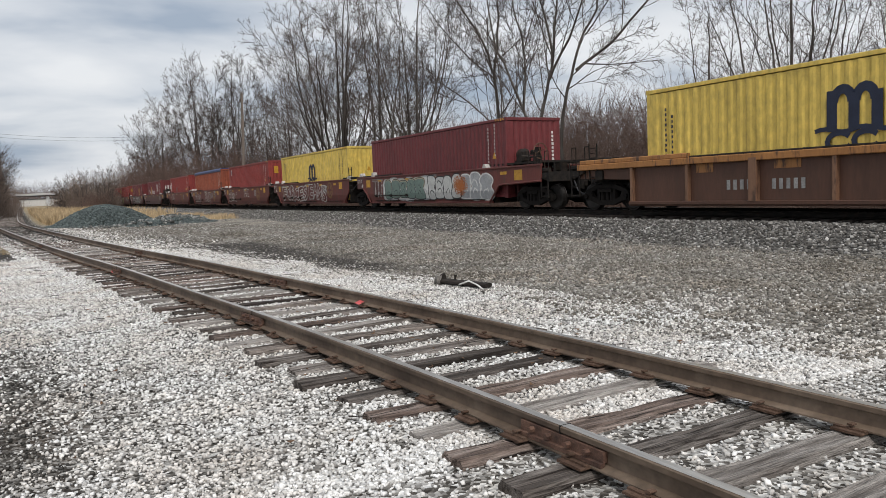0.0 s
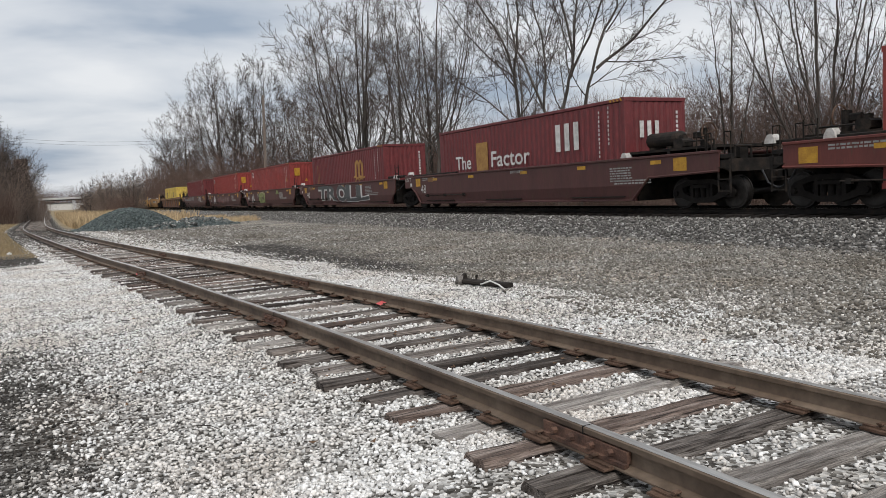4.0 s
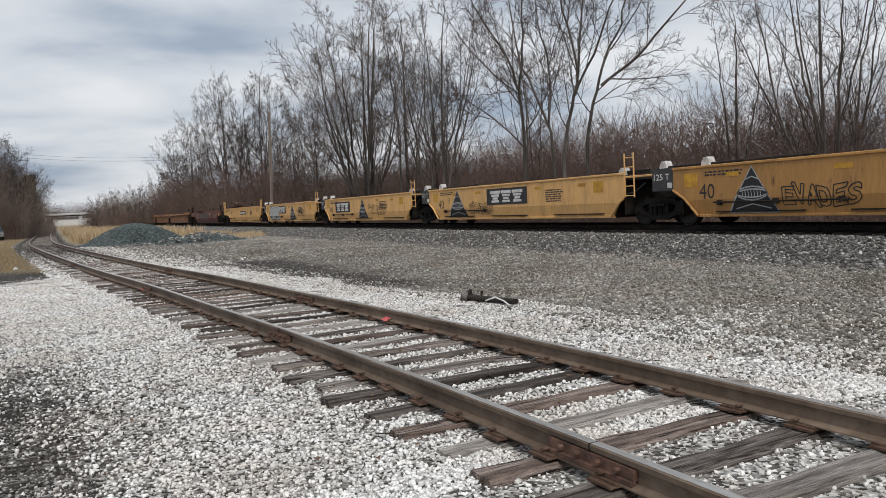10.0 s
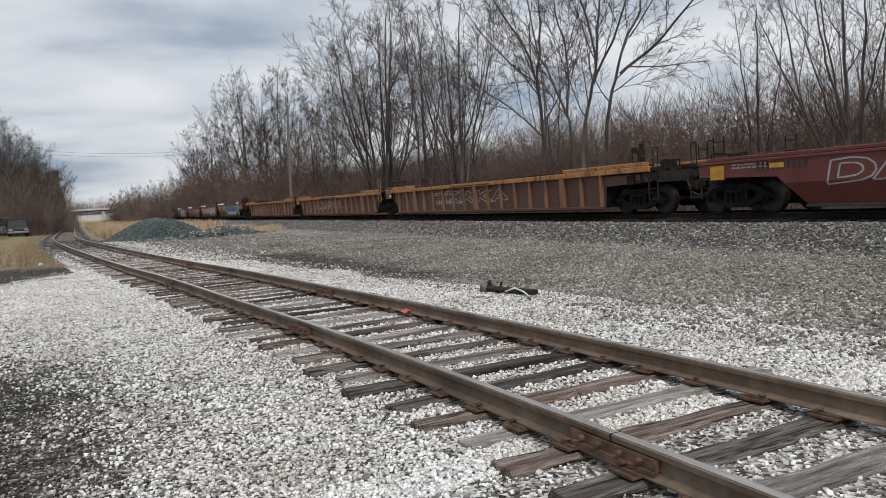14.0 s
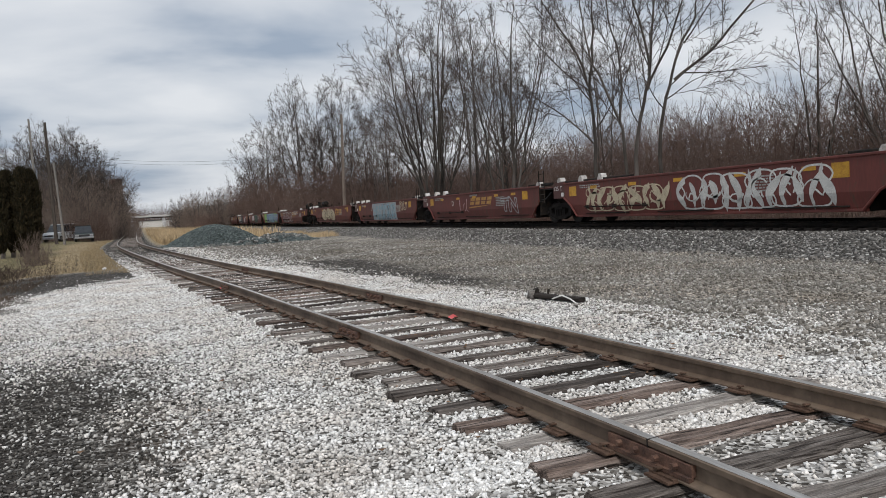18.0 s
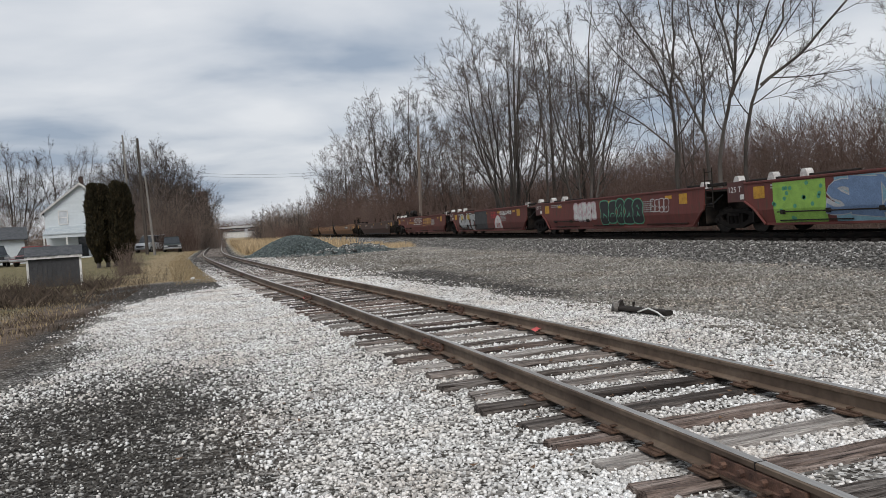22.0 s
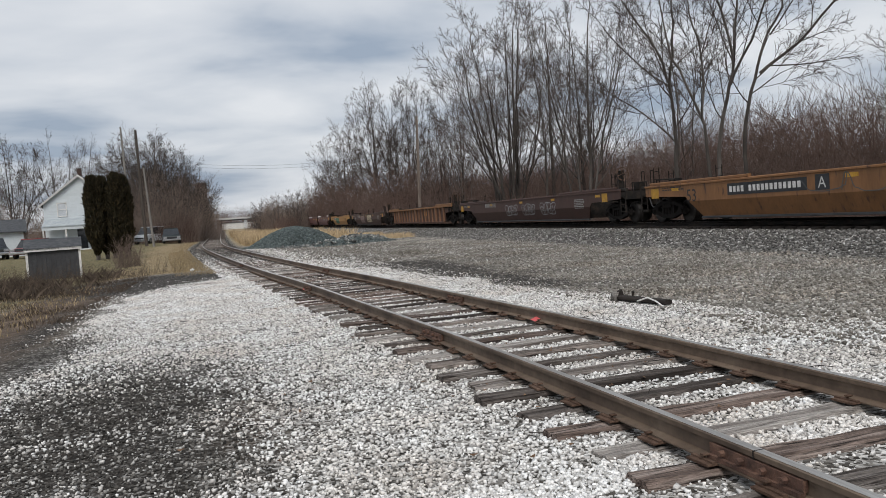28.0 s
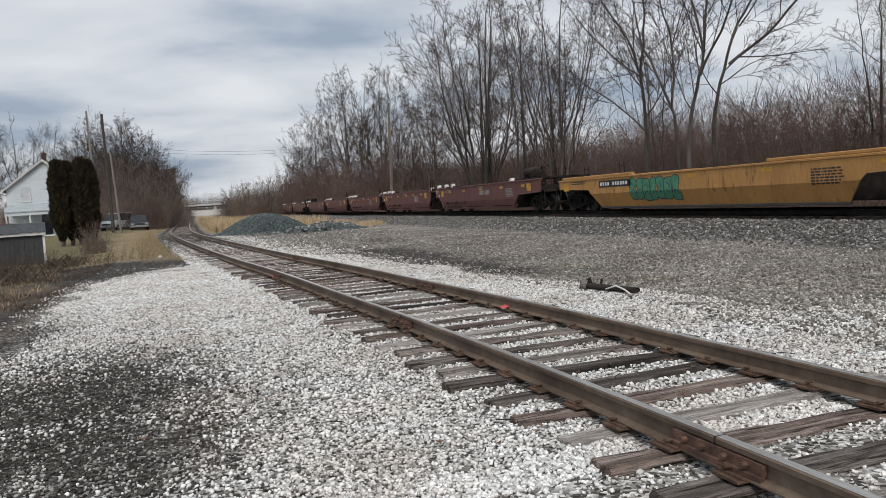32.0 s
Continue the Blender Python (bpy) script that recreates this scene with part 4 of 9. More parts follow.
def letters(text, bold=0.0):
    """Letters of the built-in font as a flat mesh one unit high, with their width."""
    if (text, bold) not in _texts:
        cu = bpy.data.curves.new("letters", "FONT")
        cu.body, cu.size, cu.extrude, cu.offset, cu.resolution_u = text, 1.4, 0.0, bold, 3
        ob = new("letters", cu)
        me = bpy.data.meshes.new_from_object(ob.evaluated_get(bpy.context.evaluated_depsgraph_get()))
        bpy.data.objects.remove(ob)
        co = np.empty(len(me.vertices) * 3, np.float32)
        me.vertices.foreach_get("co", co)
        co = co.reshape(-1, 3)
        lo, hi = co.min(0), co.max(0)
        _texts[text, bold] = (co - lo, [tuple(p.vertices) for p in me.polygons], hi - lo)
    return _texts[text, bold]


def lettered(name, text, unit, y, z, high, material, side, wide=None, bold=0.0, label="", lean=0.0):
    """Letters on the near flank; y: where they begin (they run towards smaller y), z: their foot."""
    co, faces, size = letters(text, bold)
    k = high / size[1]
    kx = wide / size[0] if wide else k
    s = Solid()
    s.add([(side, y - a * kx - b * k * lean, z + b * k) for a, b, _ in co], faces)
    return part_on(name, s, material, unit, label)


def ribbon(s, pts, w, x):
    """A flat brushed line through points (y, z) on the plane at x."""
    a, b = [], []
    for i, (y, z) in enumerate(pts):
        y0, z0 = pts[max(i - 1, 0)]
        y1, z1 = pts[min(i + 1, len(pts) - 1)]
        dy, dz = y1 - y0, z1 - z0
        ln = math.hypot(dy, dz) or 1
        ny, nz = -dz / ln * w / 2, dy / ln * w / 2
        a.append((x, y + ny, z + nz))
        b.append((x, y - ny, z - nz))
    s.sheet(a, b)


_rims = {}


def rim(ch, bold):
    """The edges that bound a letter, each as a pair of corners in units of the letter's size."""
    if (ch, bold) not in _rims:
        co, faces, size = letters(ch, bold)
        seen = {}
        for f in faces:
            for a, b in zip(f, f[1:] + f[:1]):
                k = (min(a, b), max(a, b))
                seen[k] = seen.get(k, 0) + 1
        _rims[ch, bold] = [(co[a][:2] / size[:2], co[b][:2] / size[:2]) for (a, b), n in seen.items() if n == 1]
    return _rims[ch, bold]


def bubble_word(unit, text, y0, y1, z0, z1, colour, width, x, seed, label=""):
    """Hollow sprayed letters: only their outlines, leaning and swollen."""
    rng = random.Random(seed)
    s = Solid()
    slot = (y1 - y0) / len(text)
    for k, ch in enumerate(text):
        a, w = y1 - slot * (k - 0.05), slot * rng.uniform(1.0, 1.14)
        lo, hi = z0 + (z1 - z0) * rng.uniform(0, 0.12), z1 - (z1 - z0) * rng.uniform(0, 0.14)
        lean, bow = rng.uniform(-0.10, 0.14), rng.uniform(-0.08, 0.08)

        def at(p):
            u, v = p
            return (a - u * w - lean * v + bow * math.sin(math.pi * v), lo + v * (hi - lo) + 0.07 * math.sin(3 * u + k) * (hi - lo))

        for p, q in rim(ch, 0.05):
            ribbon(s, [at(p), at(q)], width, x - 0.0003 * k)
    return part_on("graffiti", s, SPRAY[colour], unit, label or f"sprayed {colour} outlines of letters")


WILD = ("SKROE", "ANEX", "OZMKE", "REKZO", "BUSKO", "TAREN", "MEKAO", "ZOKER", "DUSNE", "HERKO", "KSOAX", "RAMOZ")


def wild_word(unit, text, y0, y1, z0, z1, fill, line, x, seed, label="", bold=0.06, part_name="graffiti"):
    """Sprayed letters that lean, swell and bounce to fill a box; the outline lies under the fill."""
    rng = random.Random(seed)
    n = len(text)
    fills, lines = Solid(), Solid()
    slot = (y1 - y0) / n
    for k, ch in enumerate(text):
        if ch == " ":
            continue
        a = y1 - slot * (k - 0.06)
        w = slot * rng.uniform(1.02, 1.16)
        lo = z0 + (z1 - z0) * rng.uniform(0.0, 0.10)
        hi = z1 - (z1 - z0) * rng.uniform(0.0, 0.12)
        lean, bow = rng.uniform(-0.12, 0.12), rng.uniform(-0.10, 0.10)
        for solid, b, xo, grow_by in ((lines, bold + 0.075, 0.0, 0.03), (fills, bold, -0.005, 0.0)):
            if solid is fills and not fill:
                continue
            co, faces, size = letters(ch, b)
            vs = []
            for p, q, _ in co:
                u, v = p / size[0], q / size[1]
                yy = a + grow_by - u * (w + 2 * grow_by) - lean * v + bow * math.sin(math.pi * v)
                zz = lo - grow_by + v * (hi - lo + 2 * grow_by) + 0.06 * math.sin(3 * u + k) * (hi - lo)
                vs.append((x + xo - 0.0002 * k, yy, min(z1 + 0.03, max(z0 - 0.03, zz))))
            solid.add(vs, faces)
    if fill:
        part_on(part_name + "_edge", lines, SPRAY[line], unit, f"sprayed {line} edges")
        return part_on(part_name, fills, SPRAY[fill], unit, label or f"sprayed {fill} letters")
    return part_on(part_name, lines, SPRAY[line], unit, label or f"sprayed {line} letters")


def scrawl(unit, seed, y0, y1, z0, z1, count, colour, width, x, label="", fill=None):
    """Loose sprayed letters, thin tags where no fill is given."""
    rng = random.Random(seed)
    if fill and count > 1:
        word = "".join(rng.choice(WILD)[k % 4] for k in range(count))
        return wild_word(unit, word, y0, y1, z0, z1, fill, colour, x, seed, label, 0.05 if count > 2 else 0.03)
    if fill:
        return wild_word(unit, "A", y0, y1, z0, z1, fill, colour, x, seed, label, 0.10)
    if width >= 0.035 and count > 1:
        return bubble_word(unit, "".join(rng.choice(WILD)[k % 4] for k in range(count)), y0, y1, z0, z1, colour, width, x, seed, label)
    line = Solid()
    for k in range(count):
        cy = y0 + (y1 - y0) * (k + 0.5) / count
        hw, hz, cz = (y1 - y0) / count * 0.52, (z1 - z0) / 2, (z0 + z1) / 2
        ph = rng.uniform(0, 6.28)
        pts, m = [], rng.choice((7, 9, 11))
        for j in range(m):
            t = j / (m - 1)
            pts.append((cy + hw * (0.9 - 1.8 * t) + hw * 0.55 * math.sin(5.2 * t + ph), cz + hz * 0.9 * math.sin(7.5 * t + ph + 1.7 * rng.random())))
        fine = []
        for p, q in zip(pts[:-1], pts[1:]):
            fine += [(p[0] + (q[0] - p[0]) * e, p[1] + (q[1] - p[1]) * (3 * e * e - 2 * e ** 3)) for e in (0, 0.25, 0.5, 0.75)]
        ribbon(line, fine + [pts[-1]], width, x - 0.004)
    return part_on("graffiti", line, SPRAY[colour], unit, label or f"sprayed {colour} lines")


def curl(pts, steps=6):
    """A smooth closed line through points."""
    n, out = len(pts), []
    for i in range(n):
        a, b, c, d = (np.array(pts[(i + k - 1) % n]) for k in range(4))
        for k in range(steps):
            t = k / steps
            out.append(tuple(0.5 * (2 * b + (c - a) * t + (2 * a - 5 * b + 4 * c - d) * t * t + (3 * b - a - 3 * c + d) * t ** 3)))
    return out


def throw_up(unit, seed, y0, y1, z0, z1, count, fill, line, width, x, label="", lean=0.12, shade=None):
    """Swollen, overlapping graffiti shapes: rounded blobs with an outline and an inner stroke each, unreadable as in most of the clip."""
    rng = random.Random(seed)
    blobs, lines, tints = Solid(), Solid(), Solid()
    slot, high = (y1 - y0) / count, z1 - z0
    for k in range(count):
        cy = y1 - slot * (k + 0.5)
        w, top, bot = slot * rng.uniform(0.50, 0.62), z1 - high * rng.uniform(0, 0.10), z0 + high * rng.uniform(0, 0.10)
        mid, waist = (top + bot) / 2, rng.uniform(0.55, 0.95)
        ring = [(w * 0.75, bot), (-w * rng.uniform(0.5, 0.9), bot), (-w, bot + high * 0.22), (-w * waist, mid), (-w, top - high * 0.20), (-w * rng.uniform(0.3, 0.8), top), (w * rng.uniform(0.4, 0.9), top), (w, top - high * 0.22), (w * rng.uniform(0.55, 0.95), mid), (w, bot + high * 0.2)]
        ring = [(cy + a - lean * (b - mid) * (1 if k % 2 else -0.4), b) for a, b in curl(ring, 4)]
        xo = x - 0.0007 * k
        if fill:
            c = (xo, cy, mid)
            blobs.add([c] + [(xo, a, b) for a, b in ring], [(0, i + 1, (i + 1) % len(ring) + 1) for i in range(len(ring))])
        ribbon(lines, ring + ring[:1], width, xo - 0.0004)
        for j in range(rng.choice((1, 2))):
            h0 = bot + high * (0.24 + 0.30 * j)
            inner = [(cy + w * (0.35 - 0.7 * t) + 0.06 * math.sin(5 * t + k), h0 + high * rng.uniform(0.10, 0.20) * math.sin(3.1 * t + 0.4 * j)) for t in np.linspace(0, 1, 6)]
            ribbon(lines, inner, width * rng.uniform(0.7, 1.1), xo - 0.0004)
        if shade:
            ribbon(tints, [(a, b) for a, b in ring[len(ring) // 3:2 * len(ring) // 3]], high * 0.10, xo - 0.0002)
    g = None
    if fill:
        g = part_on("graffiti_fill", blobs, SPRAY[fill], unit, label or f"swollen sprayed {fill} letters")
    if shade:
        part_on("graffiti_shade", tints, SPRAY[shade], unit)
    part_on("graffiti", lines, SPRAY[line], unit, f"sprayed {line} outlines" if fill else label or f"sprayed {line} outlines of letters")
    return g


def flames(unit, seed, y0, y1, z0, z1, count, colour, x, label=""):
    """Calligraphic sprayed strokes that swell in the middle and taper at both ends."""
    rng = random.Random(seed)
    s = Solid()
    slot = (y1 - y0) / count
    for k in range(count):
        cy, ph = y1 - slot * (k + 0.5), rng.uniform(0, 6.28)
        lo, hi = z0 + (z1 - z0) * rng.uniform(0, 0.25), z1 - (z1 - z0) * rng.uniform(0, 0.25)
        amp, fat = slot * rng.uniform(0.3, 0.8), slot * rng.uniform(0.22, 0.46)
        a, b = [], []
        for t in np.linspace(0, 1, 12):
            y, z, w = cy + amp * math.sin(4.2 * t + ph) * (0.4 + 0.6 * t), lo + (hi - lo) * t, fat * (math.sin(math.pi * min(0.97, t + 0.03)) ** 0.8 + 0.12)
            a.append((x - 0.0004 * k, y + w / 2, z - 0.10 * math.cos(4.2 * t + ph)))
            b.append((x - 0.0004 * k, y - w / 2, z + 0.10 * math.cos(4.2 * t + ph)))
        s.sheet(a, b)
        if k % 2:
            hook = [(cy + slot * 0.7 * math.cos(t), (lo + hi) / 2 + (hi - lo) * 0.3 * math.sin(t)) for t in np.linspace(ph, ph + 3.4, 9)]
            ribbon(s, hook, fat * 0.4, x - 0.0004 * k)
    return part_on("graffiti", s, SPRAY[colour], unit, label or f"sprayed {colour} curls")


def sprayed_word(unit, text, y, z, high, wide, fill, line, x, label=""):
    if fill == line:
        return wild_word(unit, text, y - wide, y, z, z + high, None, line, x, len(text) * 7 + int(wide * 3), label or f"thin sprayed {fill} word", -0.085)
    return wild_word(unit, text, y - wide, y, z, z + high, fill, line, x, len(text) * 7 + int(wide * 3), label or f"graffiti word in sprayed {fill}", 0.05 if fill != line else 0.0)


def patch(unit, y, z, w, h, material, x, name="panel", label=""):
    return part_on(name, Solid().box(x - 0.006, x, y - w / 2, y + w / 2, z, z + h), material, unit, label)


def smear(unit, y0, y1, z0, z1, seed, colour, x, shape=None, dense=0.9, cell=0.035, label=""):
    """Sprayed patch of small flecks: an outline in unit space, or a cloud that thins out to its rim."""
    rng = random.Random(seed)
    s = Solid()
    nu, nv = max(2, int((y1 - y0) / cell)), max(2, int((z1 - z0) / cell))
    for i in range(nu):
        for j in range(nv):
            p, q = (i + 0.5) / nu, (j + 0.5) / nv
            if shape:
                inside = False
                for (a, b), (c, d) in zip(shape, shape[1:] + shape[:1]):
                    if (b > q) != (d > q) and p < a + (c - a) * (q - b) / (d - b):
                        inside = not inside
                if not inside or rng.random() > dense:
                    continue
            elif rng.random() > dense * (1 - (2 * p - 1) ** 2 - (2 * q - 1) ** 2) * 1.6:
                continue
            k = cell * rng.uniform(0.45, 0.62)
            y, z = y1 - (y1 - y0) * p, z0 + (z1 - z0) * q
            s.add([(x, y + k, z - k), (x, y - k, z - k * 0.8), (x, y - k * 0.9, z + k), (x, y + k, z + k)], [(0, 1, 2, 3)])
    return part_on("graffiti_patch", s, SPRAY[colour], unit, label)


WINGS = [(0.02, 0.05), (0.0, 0.45), (0.05, 0.75), (0.15, 0.8), (0.25, 0.72), (0.35, 0.82), (0.45, 0.95), (0.58, 1.0), (0.72, 0.9), (0.82, 0.65), (0.92, 0.35), (0.99, 0.05), (0.85, 0.2), (0.72, 0.35), (0.58, 0.42), (0.45, 0.38), (0.36, 0.15), (0.2, 0.02), (0.12, 0.12)]


def small_print(unit, y, z, w, rows, material, x, seed):
    """Lines of lettering too small to read, as plain bars."""
    rng = random.Random(seed)
    s = Solid()
    for k in range(rows):
        yy = y
        while yy > y - w:
            d = rng.uniform(0.05, 0.16)
            s.box(x - 0.005, x, yy - d, yy, z - 0.075 * k, z - 0.075 * k + 0.042)
            yy -= d + 0.035
    ob = part_on("stencil", s, M_STENCIL if material is M_WHITE else material, unit, "small stencilled lettering")
    ob["kind"] = "stuff"
    return ob


WHEEL = Solid().rod((0.70, 0, 0.42), (0.83, 0, 0.42), 0.42, 0.42, 24).rod((0.675, 0, 0.42), (0.70, 0, 0.42), 0.455, 0.45, 24).rod((0.83, 0, 0.42), (0.845, 0, 0.42), 0.40, 0.36, 24).mesh("wheel", M_WHEEL)
AXLE = Solid().rod((-1.06, 0, 0.42), (1.06, 0, 0.42), 0.09, 0.09, 12).mesh("axle", M_WHEEL)


def frame_mesh():
    s = Solid()
    for a, b in ((0.94, 1.10),):
        s.prism([(-0.98, 0.30), (-0.72, 0.30), (-0.30, 0.16), (0.30, 0.16), (0.72, 0.30), (0.98, 0.30), (1.0, 0.42), (0.98, 0.54), (0.70, 0.60), (0.62, 0.42), (0.30, 0.30), (-0.30, 0.30), (-0.62, 0.42), (-0.70, 0.60), (-0.98, 0.54), (-1.0, 0.42)], a, b)
        s.prism([(-0.98, 0.52), (-0.70, 0.56), (-0.35, 0.66), (0.35, 0.66), (0.70, 0.56), (0.98, 0.52), (0.90, 0.62), (0.42, 0.78), (-0.42, 0.78), (-0.90, 0.62)], a, b)
        for y in (-0.34, 0.34):
            s.prism([(y - 0.05, 0.28), (y + 0.05, 0.28), (y + 0.05, 0.70), (y - 0.05, 0.70)], a, b)
        for y in (-0.2, 0.0, 0.2):
            s.rod((1.02, y, 0.30), (1.02, y, 0.56), 0.075, 0.075, 10)
        s.prism([(-0.30, 0.55), (0.30, 0.55), (0.30, 0.64), (-0.30, 0.64)], a - 0.1, b + 0.05)
        for y in (-0.89, 0.89):
            s.rod((1.06, y, 0.42), (1.16, y, 0.42), 0.085, 0.07, 10)
    return s.mesh("side_frame", M_TRUCK)


SIDE_FRAME = frame_mesh()
BOLSTER = Solid().box(-1.0, 1.0, -0.22, 0.22, 0.50, 0.74, 0.04).rod((0, 0, 0.72), (0, 0, 0.86), 0.22, 0.2, 14).mesh("truck", M_TRUCK)


def truck(unit, y):
    t = part("truck", BOLSTER, M_TRUCK, unit, "sooty cast steel wheel truck", pose(0, y, 0))
    part("side_frame", SIDE_FRAME, M_TRUCK, t)
    part("side_frame", SIDE_FRAME, M_TRUCK, t, at=pose(0, 0, 0, 0, 0, 180))
    for k in (-0.89, 0.89):
        part("axle", AXLE, M_WHEEL, t, at=pose(0, k, 0))
        for turn in (0, 180):
            part("wheel", WHEEL, M_WHEEL, t, "worn steel wheel", pose(0, k, 0, 0, 0, turn))


def flank(poly_low, poly_high, xb, xf, fold, zb, thick=0.03):
    """One folded side of a well: outlines (y, z) below and above the fold; xb, xf: half width at the foot and at the fold."""
    s = Solid()

    def off(z):
        return xb + (xf - xb) * min(1, max(0, (z - zb) / (fold - zb)))

    for poly in (poly_low, poly_high):
        if not poly:
            continue
        n = len(poly)
        vs = [(-off(z), y, z) for y, z in poly] + [(-off(z) + thick, y, z) for y, z in poly]
        s.add(vs, [tuple(range(n)), tuple(range(2 * n - 1, n - 1, -1))] + [(i, (i + 1) % n, n + (i + 1) % n, n + i) for i in range(n)])
    return s


def mirrored(unit, name, solid, material, label=""):
    a = part(name, solid, material, unit, label)
    part(name, a.data, material, unit, label, pose(0, 0, 0, 0, 0, 180) @ Matrix.Diagonal((1, -1, 1, 1)))
    return a


def coupler_end(unit, e, sg, body, trim, tank=True, wheel_brake=True, rails=True):
    """Draft sill, coupler, deck, brake gear and handrails at an end with a coupler; e: the coupling point, sg: +1 inwards along +y."""
    def Y(d):
        return e + sg * d

    def span(a, b):
        return min(Y(a), Y(b)), max(Y(a), Y(b))

    gear = M_STEEL_DARK if body is not M_YELLOW else M_RUST
    part("draft_sill", Solid().box(-0.22, 0.22, *span(0.35, 3.4), 0.66, 1.0, 0.03), M_STEEL_DARK, unit)
    s = Solid().box(-0.1, 0.1, *span(0.02, 0.5), 0.76, 0.94, 0.03).box(-0.17, 0.13, *span(-0.08, 0.22), 0.72, 0.98, 0.05)
    part("coupler", s, M_STEEL_DARK, unit, "knuckle coupler")
    part("end_deck", Solid().box(-1.30, 1.30, *span(0.75, 3.5), 1.22, 1.28).box(-1.40, 1.40, *span(0.55, 0.67), 0.95, 1.26), M_STEEL_DARK, unit, "open end platform")
    part("cross_beam", Solid().box(-1.36, 1.36, *span(1.72, 2.04), 0.92, 1.20, 0.03), M_STEEL_DARK, unit)
    mirrored(unit, "end_beam", Solid().box(-1.38, -1.26, *span(0.6, 3.4), 1.28, 1.40, 0.02), M_STEEL_DARK)
    mirrored(unit, "side_bracket", Solid().prism([(Y(0.62), 1.24), (Y(1.2), 1.24), (Y(1.2), 1.16), (Y(0.72), 0.98), (Y(0.62), 0.98)], -1.39, -1.33), trim if trim is M_YELLOW else M_STEEL_DARK)
    truck(unit, Y(TRUCK_IN))
    if tank:
        t = part("air_reservoir", Solid().rod((-0.55, Y(3.1), 1.96), (-0.55, Y(4.3), 1.96), 0.22, 0.22, 16).rod((-0.55, Y(3.0), 1.96), (-0.55, Y(3.1), 1.96), 0.13, 0.22, 16).rod((-0.55, Y(4.3), 1.96), (-0.55, Y(4.4), 1.96), 0.22, 0.13, 16), gear, unit, "round brake air tank")
        for d in (3.35, 4.05):
            part("strap", Solid().box(-0.85, -0.25, Y(d) - 0.03, Y(d) + 0.03, 1.5, 1.76), M_STEEL_DARK, t)
        part("tank_deck", Solid().box(-1.2, 1.2, *span(1.3, 4.8), 1.60, 1.67).box(-1.2, -1.12, *span(1.3, 1.4), 1.26, 1.6).box(-1.2, -1.12, *span(2.9, 3.0), 1.26, 1.6), M_STEEL_DARK, unit, "raised grating over the truck")
        part("valve_box", Solid().box(-1.10, -0.72, *span(2.5, 2.85), 1.67, 1.92, 0.05).box(-0.98, -0.84, *span(2.6, 2.75), 1.92, 2.02), gear, unit, "brake valve box")
        part("brake_pipe", Solid().bent([(-1.0, Y(1.5), 1.67), (-1.0, Y(1.5), 1.82), (-1.0, Y(2.5), 1.82)], 0.025, 6), M_STEEL_DARK, unit)
    if wheel_brake:
        b = part("hand_brake", Solid().box(-0.86, -0.62, *span(1.98, 2.14), 1.28, 2.16, 0.04).box(-0.80, -0.68, *span(2.14, 2.42), 1.9, 2.08, 0.03), gear, unit, "brake gear housing")
        s = Solid()
        ring = [(-0.74 + 0.27 * math.cos(a), Y(1.9), 2.02 + 0.27 * math.sin(a)) for a in np.linspace(0, 2 * math.pi, 17)]
        s.bent(ring, 0.022, 5)
        for a in (0.3, 1.9, 3.5, 5.0):
            s.rod((-0.74, Y(1.92), 2.02), (-0.74 + 0.26 * math.cos(a), Y(1.9), 2.02 + 0.26 * math.sin(a)), 0.014, 0.014, 5)
        part("brake_wheel", s, M_RUST, b, "hand brake wheel")
    for sd in (-1, 1):
        s = Solid()
        for d in (1.42, 1.78):
            s.rod((sd * 1.33, Y(d), 0.9), (sd * 1.33, Y(d), 2.02), 0.02, 0.02, 5)
        for k in range(4):
            s.rod((sd * 1.33, Y(1.42), 1.02 + 0.29 * k), (sd * 1.33, Y(1.78), 1.02 + 0.29 * k), 0.014, 0.014, 5)
        part("end_ladder", s, M_STEEL_DARK, unit, "short steel ladder at the end")
    part("rigging", Solid().bent([(-0.9, Y(0.9), 1.26), (-0.9, Y(0.9), 1.6), (-0.2, Y(1.0), 1.6), (-0.2, Y(1.0), 1.26)], 0.03, 6).box(-0.5, -0.2, *span(1.1, 1.5), 1.28, 1.62, 0.04).bent([(-1.2, Y(0.8), 1.05), (-1.2, Y(2.9), 1.08)], 0.025, 6), M_STEEL_DARK, unit, "brake rigging under the platform")
    if rails:
        high = 2.25 if trim is M_YELLOW else 1.95
        for d in (0.62, 1.25):
            part("grab_iron", Solid().bent([(-1.36, Y(d), 0.95), (-1.36, Y(d), high), (-1.36, Y(d + 0.20), high), (-1.36, Y(d + 0.20), 1.25)], 0.028 if trim is M_YELLOW else 0.016, 5), trim if trim is M_YELLOW else M_STEEL_DARK, unit, "bent handrail")
        s = Solid()
        for k in range(3):
            s.box(-1.42, -1.36, *span(0.62, 1.0), 0.45 + 0.3 * k, 0.48 + 0.3 * k)
        part("step", s.box(-1.41, -1.38, Y(0.62) - 0.02, Y(0.62) + 0.02, 0.42, 1.2).box(-1.41, -1.38, Y(1.0) - 0.02, Y(1.0) + 0.02, 0.42, 1.2), M_STEEL_DARK, unit, "side steps")
        part("hose", Solid().bent([(-0.4, Y(0.5), 0.95), (-0.42, Y(0.3), 0.62), (-0.4, Y(0.05), 0.50), (-0.38, Y(-0.1), 0.52)], 0.025, 6), M_BLACK, unit, "rubber air hose")


